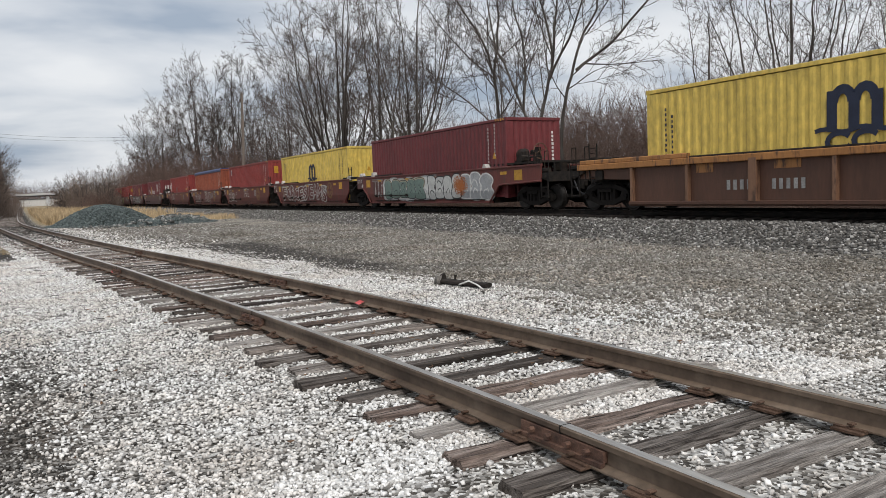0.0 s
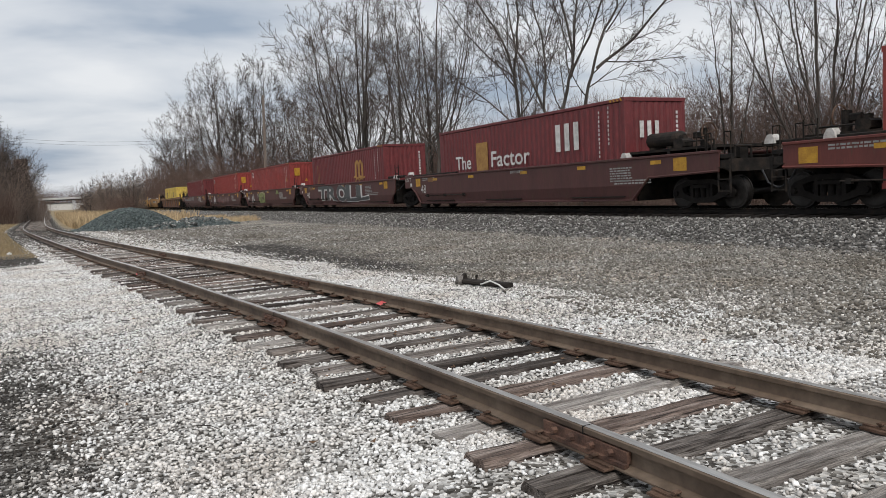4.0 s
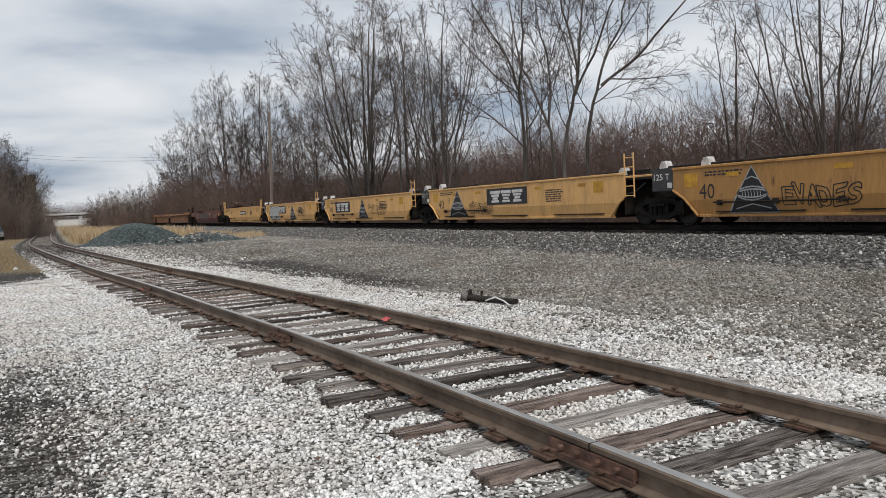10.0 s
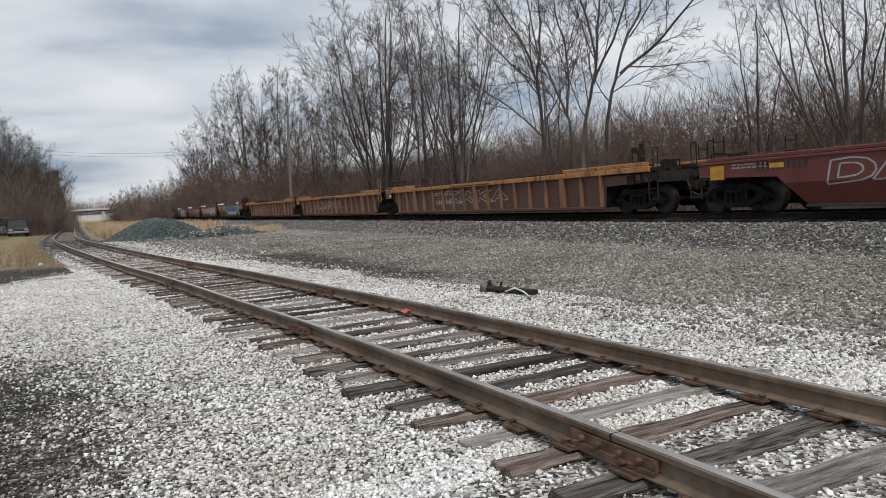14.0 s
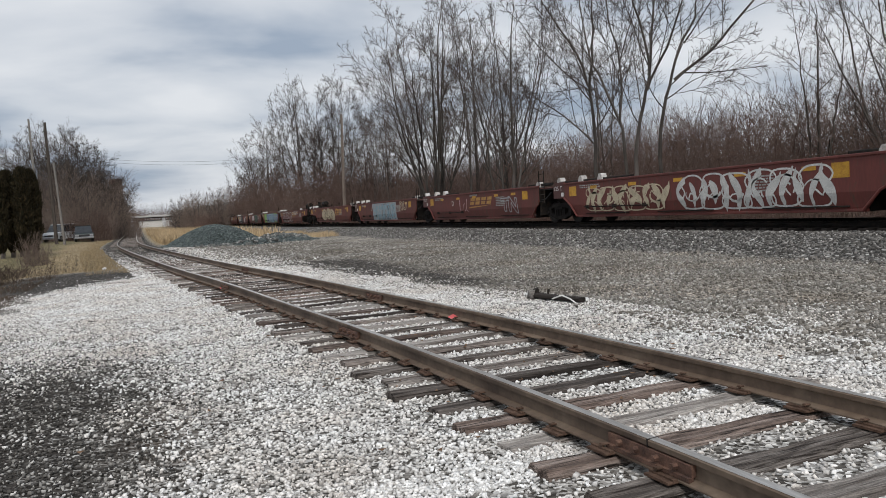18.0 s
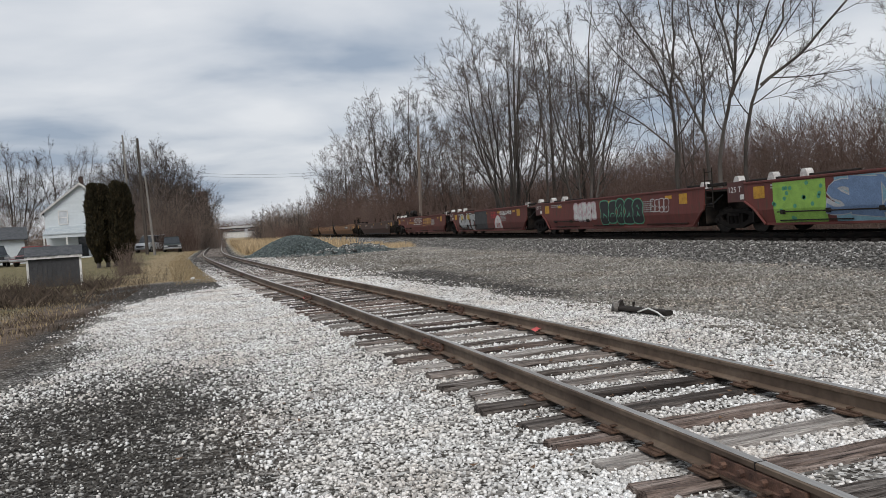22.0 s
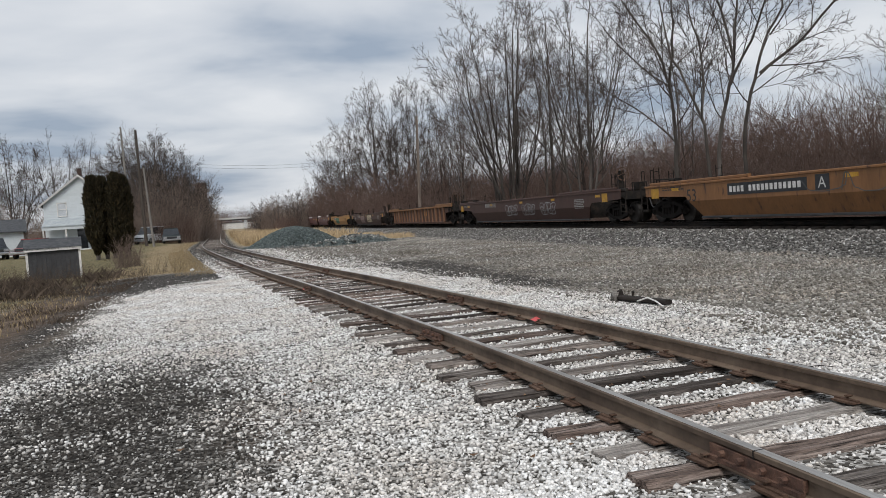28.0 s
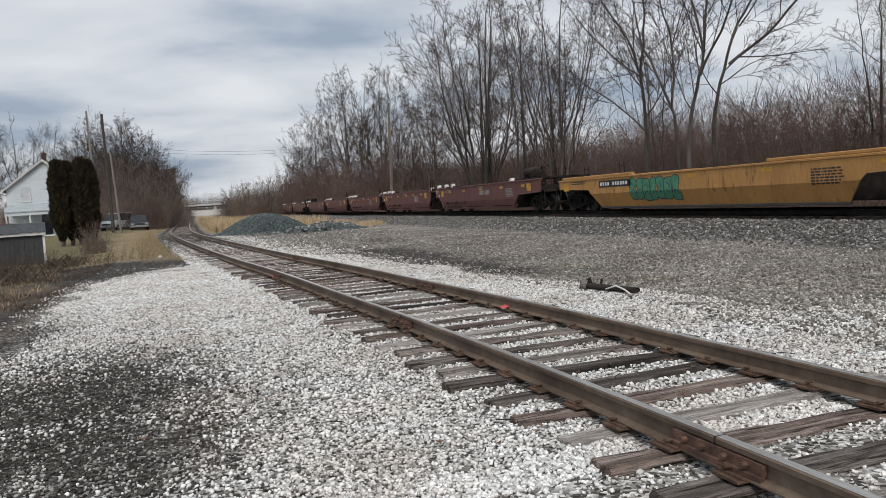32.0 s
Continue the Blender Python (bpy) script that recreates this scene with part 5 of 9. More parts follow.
def joint_end(unit, e, sg, front, body, trim, panel):
    """The end at a shared truck. front: with ladder and open gear; else with a grey end panel over the truck."""
    def Y(d):
        return e + sg * d

    part("end_casting", Solid().box(-0.5, 0.5, min(Y(0.0), Y(2.2)), max(Y(0.0), Y(2.2)), 0.74, 1.15, 0.05), M_STEEL_DARK, unit)
    part("end_deck", Solid().box(-1.3, 1.3, min(Y(0.25), Y(2.3)), max(Y(0.25), Y(2.3)), 1.36, 1.42), M_STEEL_DARK, unit)
    part("bulkhead", Solid().box(-1.32, 1.32, min(Y(1.14), Y(1.20)), max(Y(1.14), Y(1.20)), 0.34, 1.36), M_STEEL_DARK, unit, "dark plate that closes the well")
    if front:
        s = Solid().bent([(-1.38, Y(0.68), 0.85), (-1.38, Y(0.68), 2.15)], 0.022, 5).bent([(-1.38, Y(1.08), 0.85), (-1.38, Y(1.08), 2.15)], 0.022, 5)
        for k in range(5):
            s.rod((-1.38, Y(0.68), 0.9 + 0.28 * k), (-1.38, Y(1.08), 0.9 + 0.28 * k), 0.016, 0.016, 5)
        part("ladder", s, trim, unit, "upright end ladder")
        part("brace", Solid().prism([(Y(1.85), 0.30), (Y(2.0), 0.30), (Y(1.45), 0.95), (Y(1.25), 0.95)], -1.30, -1.24), M_STEEL_DARK, unit)
        part("hose", Solid().bent([(-1.2, Y(1.6), 1.25), (-1.28, Y(1.2), 0.95), (-1.28, Y(0.8), 0.98), (-1.2, Y(0.4), 1.25)], 0.025, 6), M_BLACK, unit, "hanging rubber hose")
        part("end_rail", Solid().box(-1.30, -1.18, min(Y(0.2), Y(2.2)), max(Y(0.2), Y(2.2)), 1.52, 1.64, 0.02), M_STEEL_DARK, unit)
    else:
        p = mirrored(unit, "end_panel", Solid().prism([(Y(0.12), 0.98), (Y(0.95), 0.98), (Y(0.95), 1.62), (Y(0.12), 1.58)], -1.41, -1.36), panel, "end panel with weight limit")
        lettered("limit_number", "125 T", p, max(Y(0.85), Y(0.2)), 1.28, 0.17, M_WHITE, -1.415, 0.6)
        part("notice", Solid().box(-1.416, -1.411, min(Y(0.72), Y(0.9)), max(Y(0.72), Y(0.9)), 1.05, 1.20), M_WHITE, p)


def stand(unit, y, material=M_STANDPAINT, z=1.66):
    s = Solid().prism([(y - 0.15, z), (y + 0.15, z), (y + 0.13, z + 0.10), (y + 0.06, z + 0.21), (y - 0.06, z + 0.22), (y - 0.11, z + 0.14)], -1.39, -1.16)
    part("container_stand", s, material, unit, "pale painted corner cone box")


def well_unit(style, body, length, s_mid, fend, rend, label, trim=M_STEEL_DARK, sill=None, panel=None, stands=0, top=1.66, tanks=True, group="", rail=0.17, ribs=None, pitch=2.0):
    """One well of the train, standing at the origin: foot on the rails, front towards -y. fend, rend: 'C' coupler or 'J' shared joint."""
    u = thing("well_car", label, "rail car", group)
    length *= PITCH
    F, R = -length / 2, length / 2
    sill = sill or body
    ribs = ribs or M_RIBDUSTLIT
    panel = panel or body
    # outline of a side from front to rear; a ribbed well ends upright behind the wheels
    slope_a, slope_b = (3.22, 3.15) if style == "rib" else (4.2, 3.5)
    if fend == "C":
        f_low, f_up, f_top = [(F + slope_a, 0.28), (F + slope_b, 0.90)], (F + 0.95, 0.98), F + 0.95
    else:
        f_low, f_up, f_top = [(F + 1.72, 0.28), (F + 1.28, 0.72)], (F + 1.12, 0.80), F + 1.06
    if rend == "C":
        r_low, r_up, r_top = [(R - slope_b, 0.90), (R - slope_a, 0.28)], (R - 0.95, 0.98), R - 0.95
    else:
        r_low, r_up, r_top = [(R - 1.36, 0.74), (R - 1.85, 0.28)], (R - 0.95, 0.98), R - 0.95
    top = 1.32 if style == "fold" else 1.44 if style == "rib" and top > 1.5 else top
    fold = 0.74 if style == "fold" else 0.70
    zb = 0.19 if style != "max" else 0.28
    xb, xf = (1.20, 1.42) if style == "fold" else ((1.40, 1.40) if style == "rib" else (1.34, 1.42))
    if style == "rib":
        xb = xf = 1.30
    lo_f, lo_r = f_low[0][0], r_low[-1][0]
    if style != "rib":
        HUG[u.name] = (zb, fold, xf - xb, top)

    def at(p, q, z):
        return p[0] + (q[0] - p[0]) * (z - p[1]) / (q[1] - p[1])

    zf = fold
    fy, ry = at(f_low[0], f_low[1], zf), at(r_low[1], r_low[0], zf)
    low = [(lo_f, zb), (lo_r, zb), (ry, zf), (fy, zf)]
    high = [(fy, zf), (ry, zf), r_low[0]]
    if r_up:
        high.append((r_up[0], r_up[1]))
    high += [(r_top, top), (f_top, top)]
    if f_up:
        high.append((f_up[0], f_up[1]))
    high.append(f_low[1])
    mirrored(u, "side_panel", flank(low, high, xb, xf, zf, zb), body)
    part("well_floor", Solid().box(-1.2, 1.2, lo_f, lo_r, 0.24, 0.30).box(-1.2, 1.2, lo_f, lo_f + 0.06, 0.3, 1.3).box(-1.2, 1.2, lo_r - 0.06, lo_r, 0.3, 1.3), M_STEEL_DARK, u)
    mirrored(u, "top_chord", Solid().box(-xf - 0.035, -xf + 0.08, f_top, r_top, top - 0.02, top + 0.05, 0.012), sill if style != "rib" else M_STEEL_DARK)
    mirrored(u, "bottom_sill", Solid().box(-xb - 0.05, -xb + 0.05, lo_f - 0.05, lo_r + 0.05, zb - 0.04, zb + 0.03, 0.012), body if style != "fold" else M_GREYPANEL)
    if style == "rib":
        mirrored(u, "side_rail", Solid().box(-1.43, -1.29, f_top, r_top, top - rail, top, 0.015), sill, "box-section top rail")
        mirrored(u, "flange", Solid().box(-1.42, -1.29, lo_f, lo_r, zb, zb + 0.09, 0.01), body)
        n = int((lo_r - lo_f) / pitch)
        post = Solid().prism([(-0.045, zb + 0.09), (0.045, zb + 0.09), (0.045, top - rail), (-0.045, top - rail)], -1.41, -1.30).mesh("post", ribs or body)
        wide = Solid().prism([(-0.11, zb + 0.09), (0.11, zb + 0.09), (0.11, top - 0.1), (-0.11, top - 0.1)], -1.44, -1.30).mesh("post", ribs or body)
        for k in range(n + 1):
            y = lo_f + 0.1 + (lo_r - lo_f - 0.2) * k / n
            me = wide if k in (2, n // 2, n - 2) else post
            part("post", me, ribs or body, u, at=pose(0, y, 0))
            part("post", me, ribs or body, u, at=pose(0, y, 0, 0, 0, 180))
        for a, b in ((f_top + 0.1, lo_f + 2.2), (lo_r - 2.2, r_top - 0.1)):
            mirrored(u, "guide_rail", Solid().box(-1.40, -1.30, a, b, top, top + 0.13, 0.02), sill)
    elif style == "fold":
        for a, b in ((f_top + 0.4, lo_f + 2.6), (lo_r - 2.6, r_top - 0.3)):
            mirrored(u, "guide_rail", Solid().box(-1.42, -1.30, a, b, top + 0.05, top + 0.15, 0.02), sill, "raised guide rail")
    else:
        for a, b in ((lo_f + 0.4, lo_f + 3.0), ((lo_f + lo_r) / 2 - 1.2, (lo_f + lo_r) / 2 + 1.3), (lo_r - 3.2, lo_r - 0.6)):
            part("edge_step", Solid().box(-1.43, -1.33, a, b, 0.36, 0.39), M_STEEL_DARK, u)
        over = [(F + 0.95, 0.98), (F + slope_b, 0.90), (F + slope_a, 0.28)] if fend == "C" else [(F + 1.06, 0.98), (F + 1.12, 0.80), (F + 1.28, 0.72), (F + 1.72, 0.28)]
        mirrored(u, "end_flange", Solid().bent([(-xf - 0.015, y, z) for y, z in over], 0.035, 6), body, "rounded lip over the truck")
        over = [(R - 0.95, 0.98), (R - slope_b, 0.90), (R - slope_a, 0.28)] if rend == "C" else [(R - 0.95, 0.98), (R - 1.36, 0.74), (R - 1.85, 0.28)]
        mirrored(u, "end_flange", Solid().bent([(-xf - 0.015, y, z) for y, z in over], 0.035, 6), body, "rounded lip over the truck")
        part("brake_rod", Solid().rod((-1.47, R - 2.4, 0.62), (-1.47, R - 6.2, 0.60), 0.02, 0.02, 6), M_STEEL_DARK, u, "long brake rod")
        for y in (R - 2.6, R - 4.3, R - 6.0):
            part("rod_bracket", Solid().box(-1.49, -1.38, y - 0.06, y + 0.06, 0.55, 0.67), M_STEEL_DARK, u)
        part("top_beam", Solid().box(-1.34, -1.22, R - 5.2, R - 0.3, top + 0.03, top + 0.12, 0.02), M_STEEL_DARK, u)
    for e, sg, kind, front in ((F, 1, fend, True), (R, -1, rend, False)):
        if kind == "C":
            coupler_end(u, e, sg, body, trim, tanks and style == "max", style == "max" or sg > 0, True)
        else:
            joint_end(u, e, sg, front, body, trim, panel)
    if rend == "J":
        truck(u, R)
    if stands:
        for y in (R - 0.55, R - 2.1, R - 3.4, R - 5.0)[:stands]:
            stand(u, y, z=top + 0.05)
        stand(u, F + 1.2 if fend == "J" else F + 4.6, z=top - 0.02)
    ROLLING.append((u, s_mid * PITCH + LEAD, 0.0))
    return u, F, R, -xf


# ---- containers ----
_box_parts = {}


def corrugated(length, height, pitch, depth, flat=0.0):
    """A pressed steel wall in the plane x = 0 with its folds towards +x, from y = -length/2."""
    s = Solid()
    ys, k = [(-length / 2, 0.0)], 0
    y = -length / 2 + flat
    while y + pitch < length / 2 - flat:
        ys += [(y, 0.0), (y + pitch * 0.2, depth), (y + pitch * 0.5, depth), (y + pitch * 0.7, 0.0)]
        y += pitch
    ys.append((length / 2, 0.0))
    s.sheet([(d, y, 0) for y, d in ys], [(d, y, height) for y, d in ys])
    return s


def container(length, material, s_mid, label, height=2.9, tarp=False, floor=0.42):
    c = thing("shipping_container", label, "container", "containers on the train")
    key = (length, material.name, height)
    if key not in _box_parts:
        h = height
        _box_parts[key] = dict(
            side=corrugated(length - 0.3, h - 0.26, 0.278 if length > 7 else 0.25, 0.028, 0.06).mesh("side_wall", material),
            end=corrugated(2.2, h - 0.26, 0.25, 0.04, 0.06).mesh("end_wall", material),
            roof=Solid().box(-1.17, 1.17, -length / 2 + 0.08, length / 2 - 0.08, h - 0.03, h - 0.012).mesh("roof", material),
            floor=Solid().box(-1.18, 1.18, -length / 2 + 0.05, length / 2 - 0.05, 0.05, 0.15).mesh("floor", material),
            rail=Solid().box(-0.03, 0.03, -length / 2 + 0.12, length / 2 - 0.12, -0.05, 0.05, 0.01).mesh("side_rail", material),
            beam=Solid().box(-1.1, 1.1, -0.04, 0.04, -0.06, 0.06, 0.012).mesh("end_beam", material),
            post=Solid().box(-0.07, 0.07, -0.08, 0.08, 0.1, h - 0.1, 0.02).mesh("corner_post", material),
            cast=Solid().box(-0.09, 0.09, -0.09, 0.09, -0.06, 0.06, 0.012).rod((-0.092, 0, 0), (-0.089, 0, 0), 0.04, 0.04, 10).mesh("corner_casting", material))
    p = _box_parts[key]
    w = 1.219
    for sd in (-1, 1):
        turn = 0 if sd < 0 else 180
        part("side_wall", p["side"], material, c, at=pose(sd * (w - 0.005), 0, 0.13, 0, 0, turn))
        part("end_wall", p["end"], material, c, at=pose(0, sd * (length / 2 - 0.015), 0.13, 0, 0, 90 if sd < 0 else -90))
        for z in (0.08, height - 0.06):
            part("side_rail", p["rail"], material, c, at=pose(sd * (w - 0.03), 0, z))
            part("end_beam", p["beam"], material, c, at=pose(0, sd * (length / 2 - 0.045), z))
        for e in (-1, 1):
            part("corner_post", p["post"], material, c, at=pose(sd * (w - 0.08), e * (length / 2 - 0.09), 0))
            for z in (0.06, height - 0.06):
                part("corner_casting", p["cast"], material, c, at=pose(sd * (w - 0.09), e * (length / 2 - 0.09), z, 0, 0, turn))
    part("floor", p["floor"], material, c)
    if length > 7 and not tarp:
        for k in range(4):
            part("height_mark", Solid().add([(-w - 0.004, -length / 2 + 0.10 + 0.16 * k, height - 0.10), (-w - 0.004, -length / 2 + 0.17 + 0.16 * k, height - 0.10), (-w - 0.004, -length / 2 + 0.21 + 0.16 * k, height - 0.02), (-w - 0.004, -length / 2 + 0.14 + 0.16 * k, height - 0.02)], [(0, 1, 2, 3)]), M_REFLECT, c, "yellow slanting height mark")
    if tarp:
        cover = Solid().box(-1.25, 1.25, -length / 2 + 0.10, length / 2 - 0.10, height - 0.26, height + 0.10, 0.11)
        part("tarpaulin", cover, M_TARP, c, "dark blue tarpaulin roof")
        for e in (-1, 1):
            part("end_bar", Solid().box(-1.23, 1.23, e * (length / 2 - 0.1) - 0.06, e * (length / 2 - 0.1) + 0.06, height - 0.05, height + 0.02), M_C_ORANGE, c)
    else:
        part("roof", p["roof"], material, c)
    ROLLING.append((c, s_mid * PITCH + LEAD, floor))
    return c, length, height


def tall_print(c, y, z0, z1, material, seed, x=-1.227):
    """A column of small lettering as bars."""
    rng = random.Random(seed)
    s = Solid()
    z = z1
    while z > z0:
        s.box(x - 0.004, x, y - 0.034 * rng.uniform(0.6, 1), y + 0.034 * rng.uniform(0.6, 1), z - 0.08, z)
        z -= 0.135
    part("code_column", s, material, c, "column of small lettering")["kind"] = "stuff"


def end_print(c, length, x, z0, z1, material, seed):
    rng = random.Random(seed)
    s = Solid()
    z = z1
    while z > z0:
        s.box(x - 0.05, x + 0.05 * rng.uniform(0.4, 1), -length / 2 - 0.003, -length / 2 + 0.001, z - 0.09, z)
        z -= 0.14
    part("code_column", s, material, c, "column of small lettering")["kind"] = "stuff"


def hazard(c, y, z, end=False, length=12.19):
    if end:
        s = Solid().add([(y, -length / 2 - 0.006, z), (y + 0.22, -length / 2 - 0.006, z), (y + 0.11, -length / 2 - 0.006, z + 0.22)], [(0, 1, 2)])
    else:
        s = Solid().add([(-1.23, y - 0.13, z), (-1.23, y + 0.13, z), (-1.23, y, z + 0.26)], [(0, 1, 2)])
    part("warning_triangle", s, M_REFLECT, c, "yellow warning triangle")


def m_emblem(c, y, z, k, material):
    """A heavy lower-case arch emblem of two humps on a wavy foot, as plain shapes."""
    s = Solid()
    x = -1.229
    for off in (0.0, 0.62, 1.24):
        s.box(x - 0.004, x, y - k * (off + 0.30), y - k * off, z, z + k * (0.98 if off else 1.08))
    for off in (0.30, 0.92):
        pts = [(y - k * (off - 0.1 + 0.26 + 0.26 * math.cos(a)), z + k * (0.76 + 0.34 * math.sin(a))) for a in np.linspace(math.pi, 0, 9)]
        ribbon(s, pts, k * 0.26, x - 0.002)
    pts = [(y + k * (0.35 - 0.16 * j), z + k * (0.03 + 0.05 * math.sin(j * 0.9))) for j in range(15)]
    ribbon(s, pts, k * 0.12, x - 0.003)
    part("emblem", s, material, c, "dark arched emblem")
    rings = Solid()
    for off in (0.0, 0.75):
        pts = [(y - k * (off + 0.36 + 0.34 * math.cos(a)), z - k * 0.28 + k * 0.24 * math.sin(a)) for a in np.linspace(0.6, 5.9, 14)]
        ribbon(rings, pts, k * 0.15, x - 0.002)
    part("emblem_base", rings, material, c, "dark rounded shapes under the emblem")


def bars_name(c, y, z, w, h, material, label, x=-1.229, end=None):
    """A company name or number as a row of plain upright bars, each a part of its own."""
    n = max(3, int(w / (h * 0.72)))
    material = M_STENCIL if material is M_WHITE and h < 0.3 else material
    for k in range(n):
        a = y - w * k / n
        b = a - w / n * 0.52
        s = Solid().box(x - 0.004, x, b, a, z, z + h) if end is None else Solid().box(b, a, end - 0.004, end, z, z + h)
        part_on("letter_bar", s, material, c, label)


def marks_plain(u, F, R, x, seed, number=True, colour=M_WHITE, big=None, letter=None, drop=0.0):
    """Reflector tape, stencils, number bars and the letter of the well; drop: how far the flank's top lies lower."""
    rng = random.Random(seed)
    for k in range(5):
        y = F + 3.2 + (R - F - 6.4) * k / 4 + rng.uniform(-0.3, 0.3)
        patch(u, y, 1.26 - drop, 0.42, 0.11, M_REFLECT, x - 0.001, "reflector", "yellow reflector strip")
    patch(u, R - 1.6, 1.04 - drop, 0.48, 0.36, M_REFLECT, x - 0.001, "notice_panel", "yellow notice panel")
    patch(u, F + 2.3, 1.04 - drop, 0.48, 0.36, M_REFLECT, x - 0.001, "notice_panel", "yellow notice panel")
    small_print(u, F + 5.2, 1.2 - drop, 0.9, 6, colour, x - 0.001, seed)
    small_print(u, R - 2.1, 1.38 - drop, 1.2, 2, colour, x - 0.001, seed + 1)
    if number:
        bars_name(u, (F + R) / 2 + 0.6, 1.4 - drop, 0.9, 0.10, colour, "small car number as plain bars", x - 0.001)
    if letter:
        lettered("well_letter", letter, u, R - 4.6, 0.96 - drop, 0.24, colour, x - 0.006)
    if big:
        lettered("well_size", big, u, R - 1.9, 0.72, 0.38, colour if colour is not M_BLACK else M_BLACK, x - 0.006)


def roundel(u, y, z, r, x):
    s = Solid()
    ring = [(y + r * math.cos(a), z + r * math.sin(a)) for a in np.linspace(0, 2 * math.pi, 29)]
    s.add([(x, p, q) for p, q in ring[:-1]], [tuple(range(28))])
    g = part_on("roundel", s, M_FADEDGOLD, u, "round gold emblem with a cross")
    s = Solid()
    ribbon(s, [(y + 0.72 * r * math.cos(a), z + 0.72 * r * math.sin(a)) for a in np.linspace(0, 2 * math.pi, 29)], 0.05, x - 0.004)
    s.box(x - 0.006, x - 0.003, y - 0.6 * r, y + 0.6 * r, z - 0.06, z + 0.06).box(x - 0.006, x - 0.003, y - 0.06, y + 0.06, z - 0.6 * r, z + 0.6 * r)
    part_on("roundel_cross", s, M_RED, g)


def swoosh_name(u, y, z, w, h, material, x):
    for k in range(4):
        s = Solid()
        for v0, v1, cut in ((0.0, 0.44, 0.06), (0.56, 1.0, 0.0)):
            a, b = y - w * k / 4, y - w * (k + 0.80 - cut) / 4
            s.add([(x - 0.004, q - 0.35 * h * v, z + h * v) for q, v in ((a, v0), (b, v0), (b, v1), (a, v1))], [(0, 1, 2, 3)])
        part_on("letter_block", s, material, u, "faded gold company letter as a plain slanted shape")
    s = Solid()
    s.add([(x - 0.004, y + 0.1, z - 0.10), (x - 0.004, y - w, z - 0.04), (x - 0.004, y - w * 0.3, z - 0.13), (x - 0.004, y + 0.1, z - 0.17)], [(0, 1, 2, 3)])
    part_on("swoosh", s, material, u)


def logo_panel(u, y, z, w, h, x, letters_wide=0.8):
    """A black panel with three heavy pale blocks crossed by a stripe."""
    p = patch(u, y - w / 2, z, w, h, M_BLACK, x - 0.002, "logo_panel", "black company panel with heavy white shapes")
    for k in range(3):
        a = y - w * (0.10 + 0.275 * k)
        s = Solid()
        for v0, v1, inset in ((0.68, 0.86, 0.0), (0.50, 0.64, 0.03), (0.32, 0.46, 0.06), (0.14, 0.28, 0.03)):
            s.box(x - 0.014, x - 0.010, a - w * (0.25 - inset), a - w * inset, z + h * v0, z + h * v1)
        part_on("logo_block", s, M_WHITE, p)


def number_panel(u, y, z, w, h, x, tail=""):
    p = patch(u, y - w / 2, z, w, h, M_BLACK, x - 0.002, "number_panel", "black panel with the car number as plain bars")
    s = Solid()
    k = 0
    a = y - 0.1
    while a > y - w + 0.2:
        s.box(x - 0.013, x - 0.009, a - 0.12, a, z + h * 0.25, z + h * 0.75)
        a -= 0.185 if k != 3 else 0.36
        k += 1
    part_on("number_bars", s, M_WHITE, p)
    if tail:
        lettered("well_letter", tail, p, y - w - 0.12, z + 0.03, h - 0.06, M_WHITE, x - 0.012)


def eye_triangle(u, y, w, z0, z1, x):
    """A sprayed dark triangle with a slit eye, pale outlines."""
    s = Solid().add([(x, y + w / 2, z0), (x, y - w / 2, z0), (x, y, z1)], [(0, 1, 2)])
    g = part_on("graffiti_fill", s, SPRAY["black"], u, "sprayed dark triangle")
    s = Solid()
    ribbon(s, [(y + w / 2, z0), (y, z1), (y - w / 2, z0), (y + w / 2, z0)], 0.05, x - 0.004)
    zc = z0 + (z1 - z0) * 0.42
    for k in (1, 0.6):
        ribbon(s, [(y + w * 0.3 * math.cos(a), zc + k * 0.17 * math.sin(a)) for a in np.linspace(0, 2 * math.pi, 17)], 0.035, x - 0.004)
    ribbon(s, [(y + 0.35 * w, z0 + 0.1), (y, z0 + 0.22), (y - 0.35 * w, z0 + 0.1)], 0.03, x - 0.004)
    ribbon(s, [(y + w * 0.14, z0 + (z1 - z0) * 0.72), (y, z0 + (z1 - z0) * 0.78), (y - w * 0.14, z0 + (z1 - z0) * 0.72)], 0.03, x - 0.004)
    for k in range(7):
        b = y + w * 0.06 * (k - 3)
        ribbon(s, [(b, zc - 0.10), (b + 0.03, zc + 0.10)], 0.02, x - 0.004)
    part_on("graffiti_line", s, SPRAY["silver"], g)


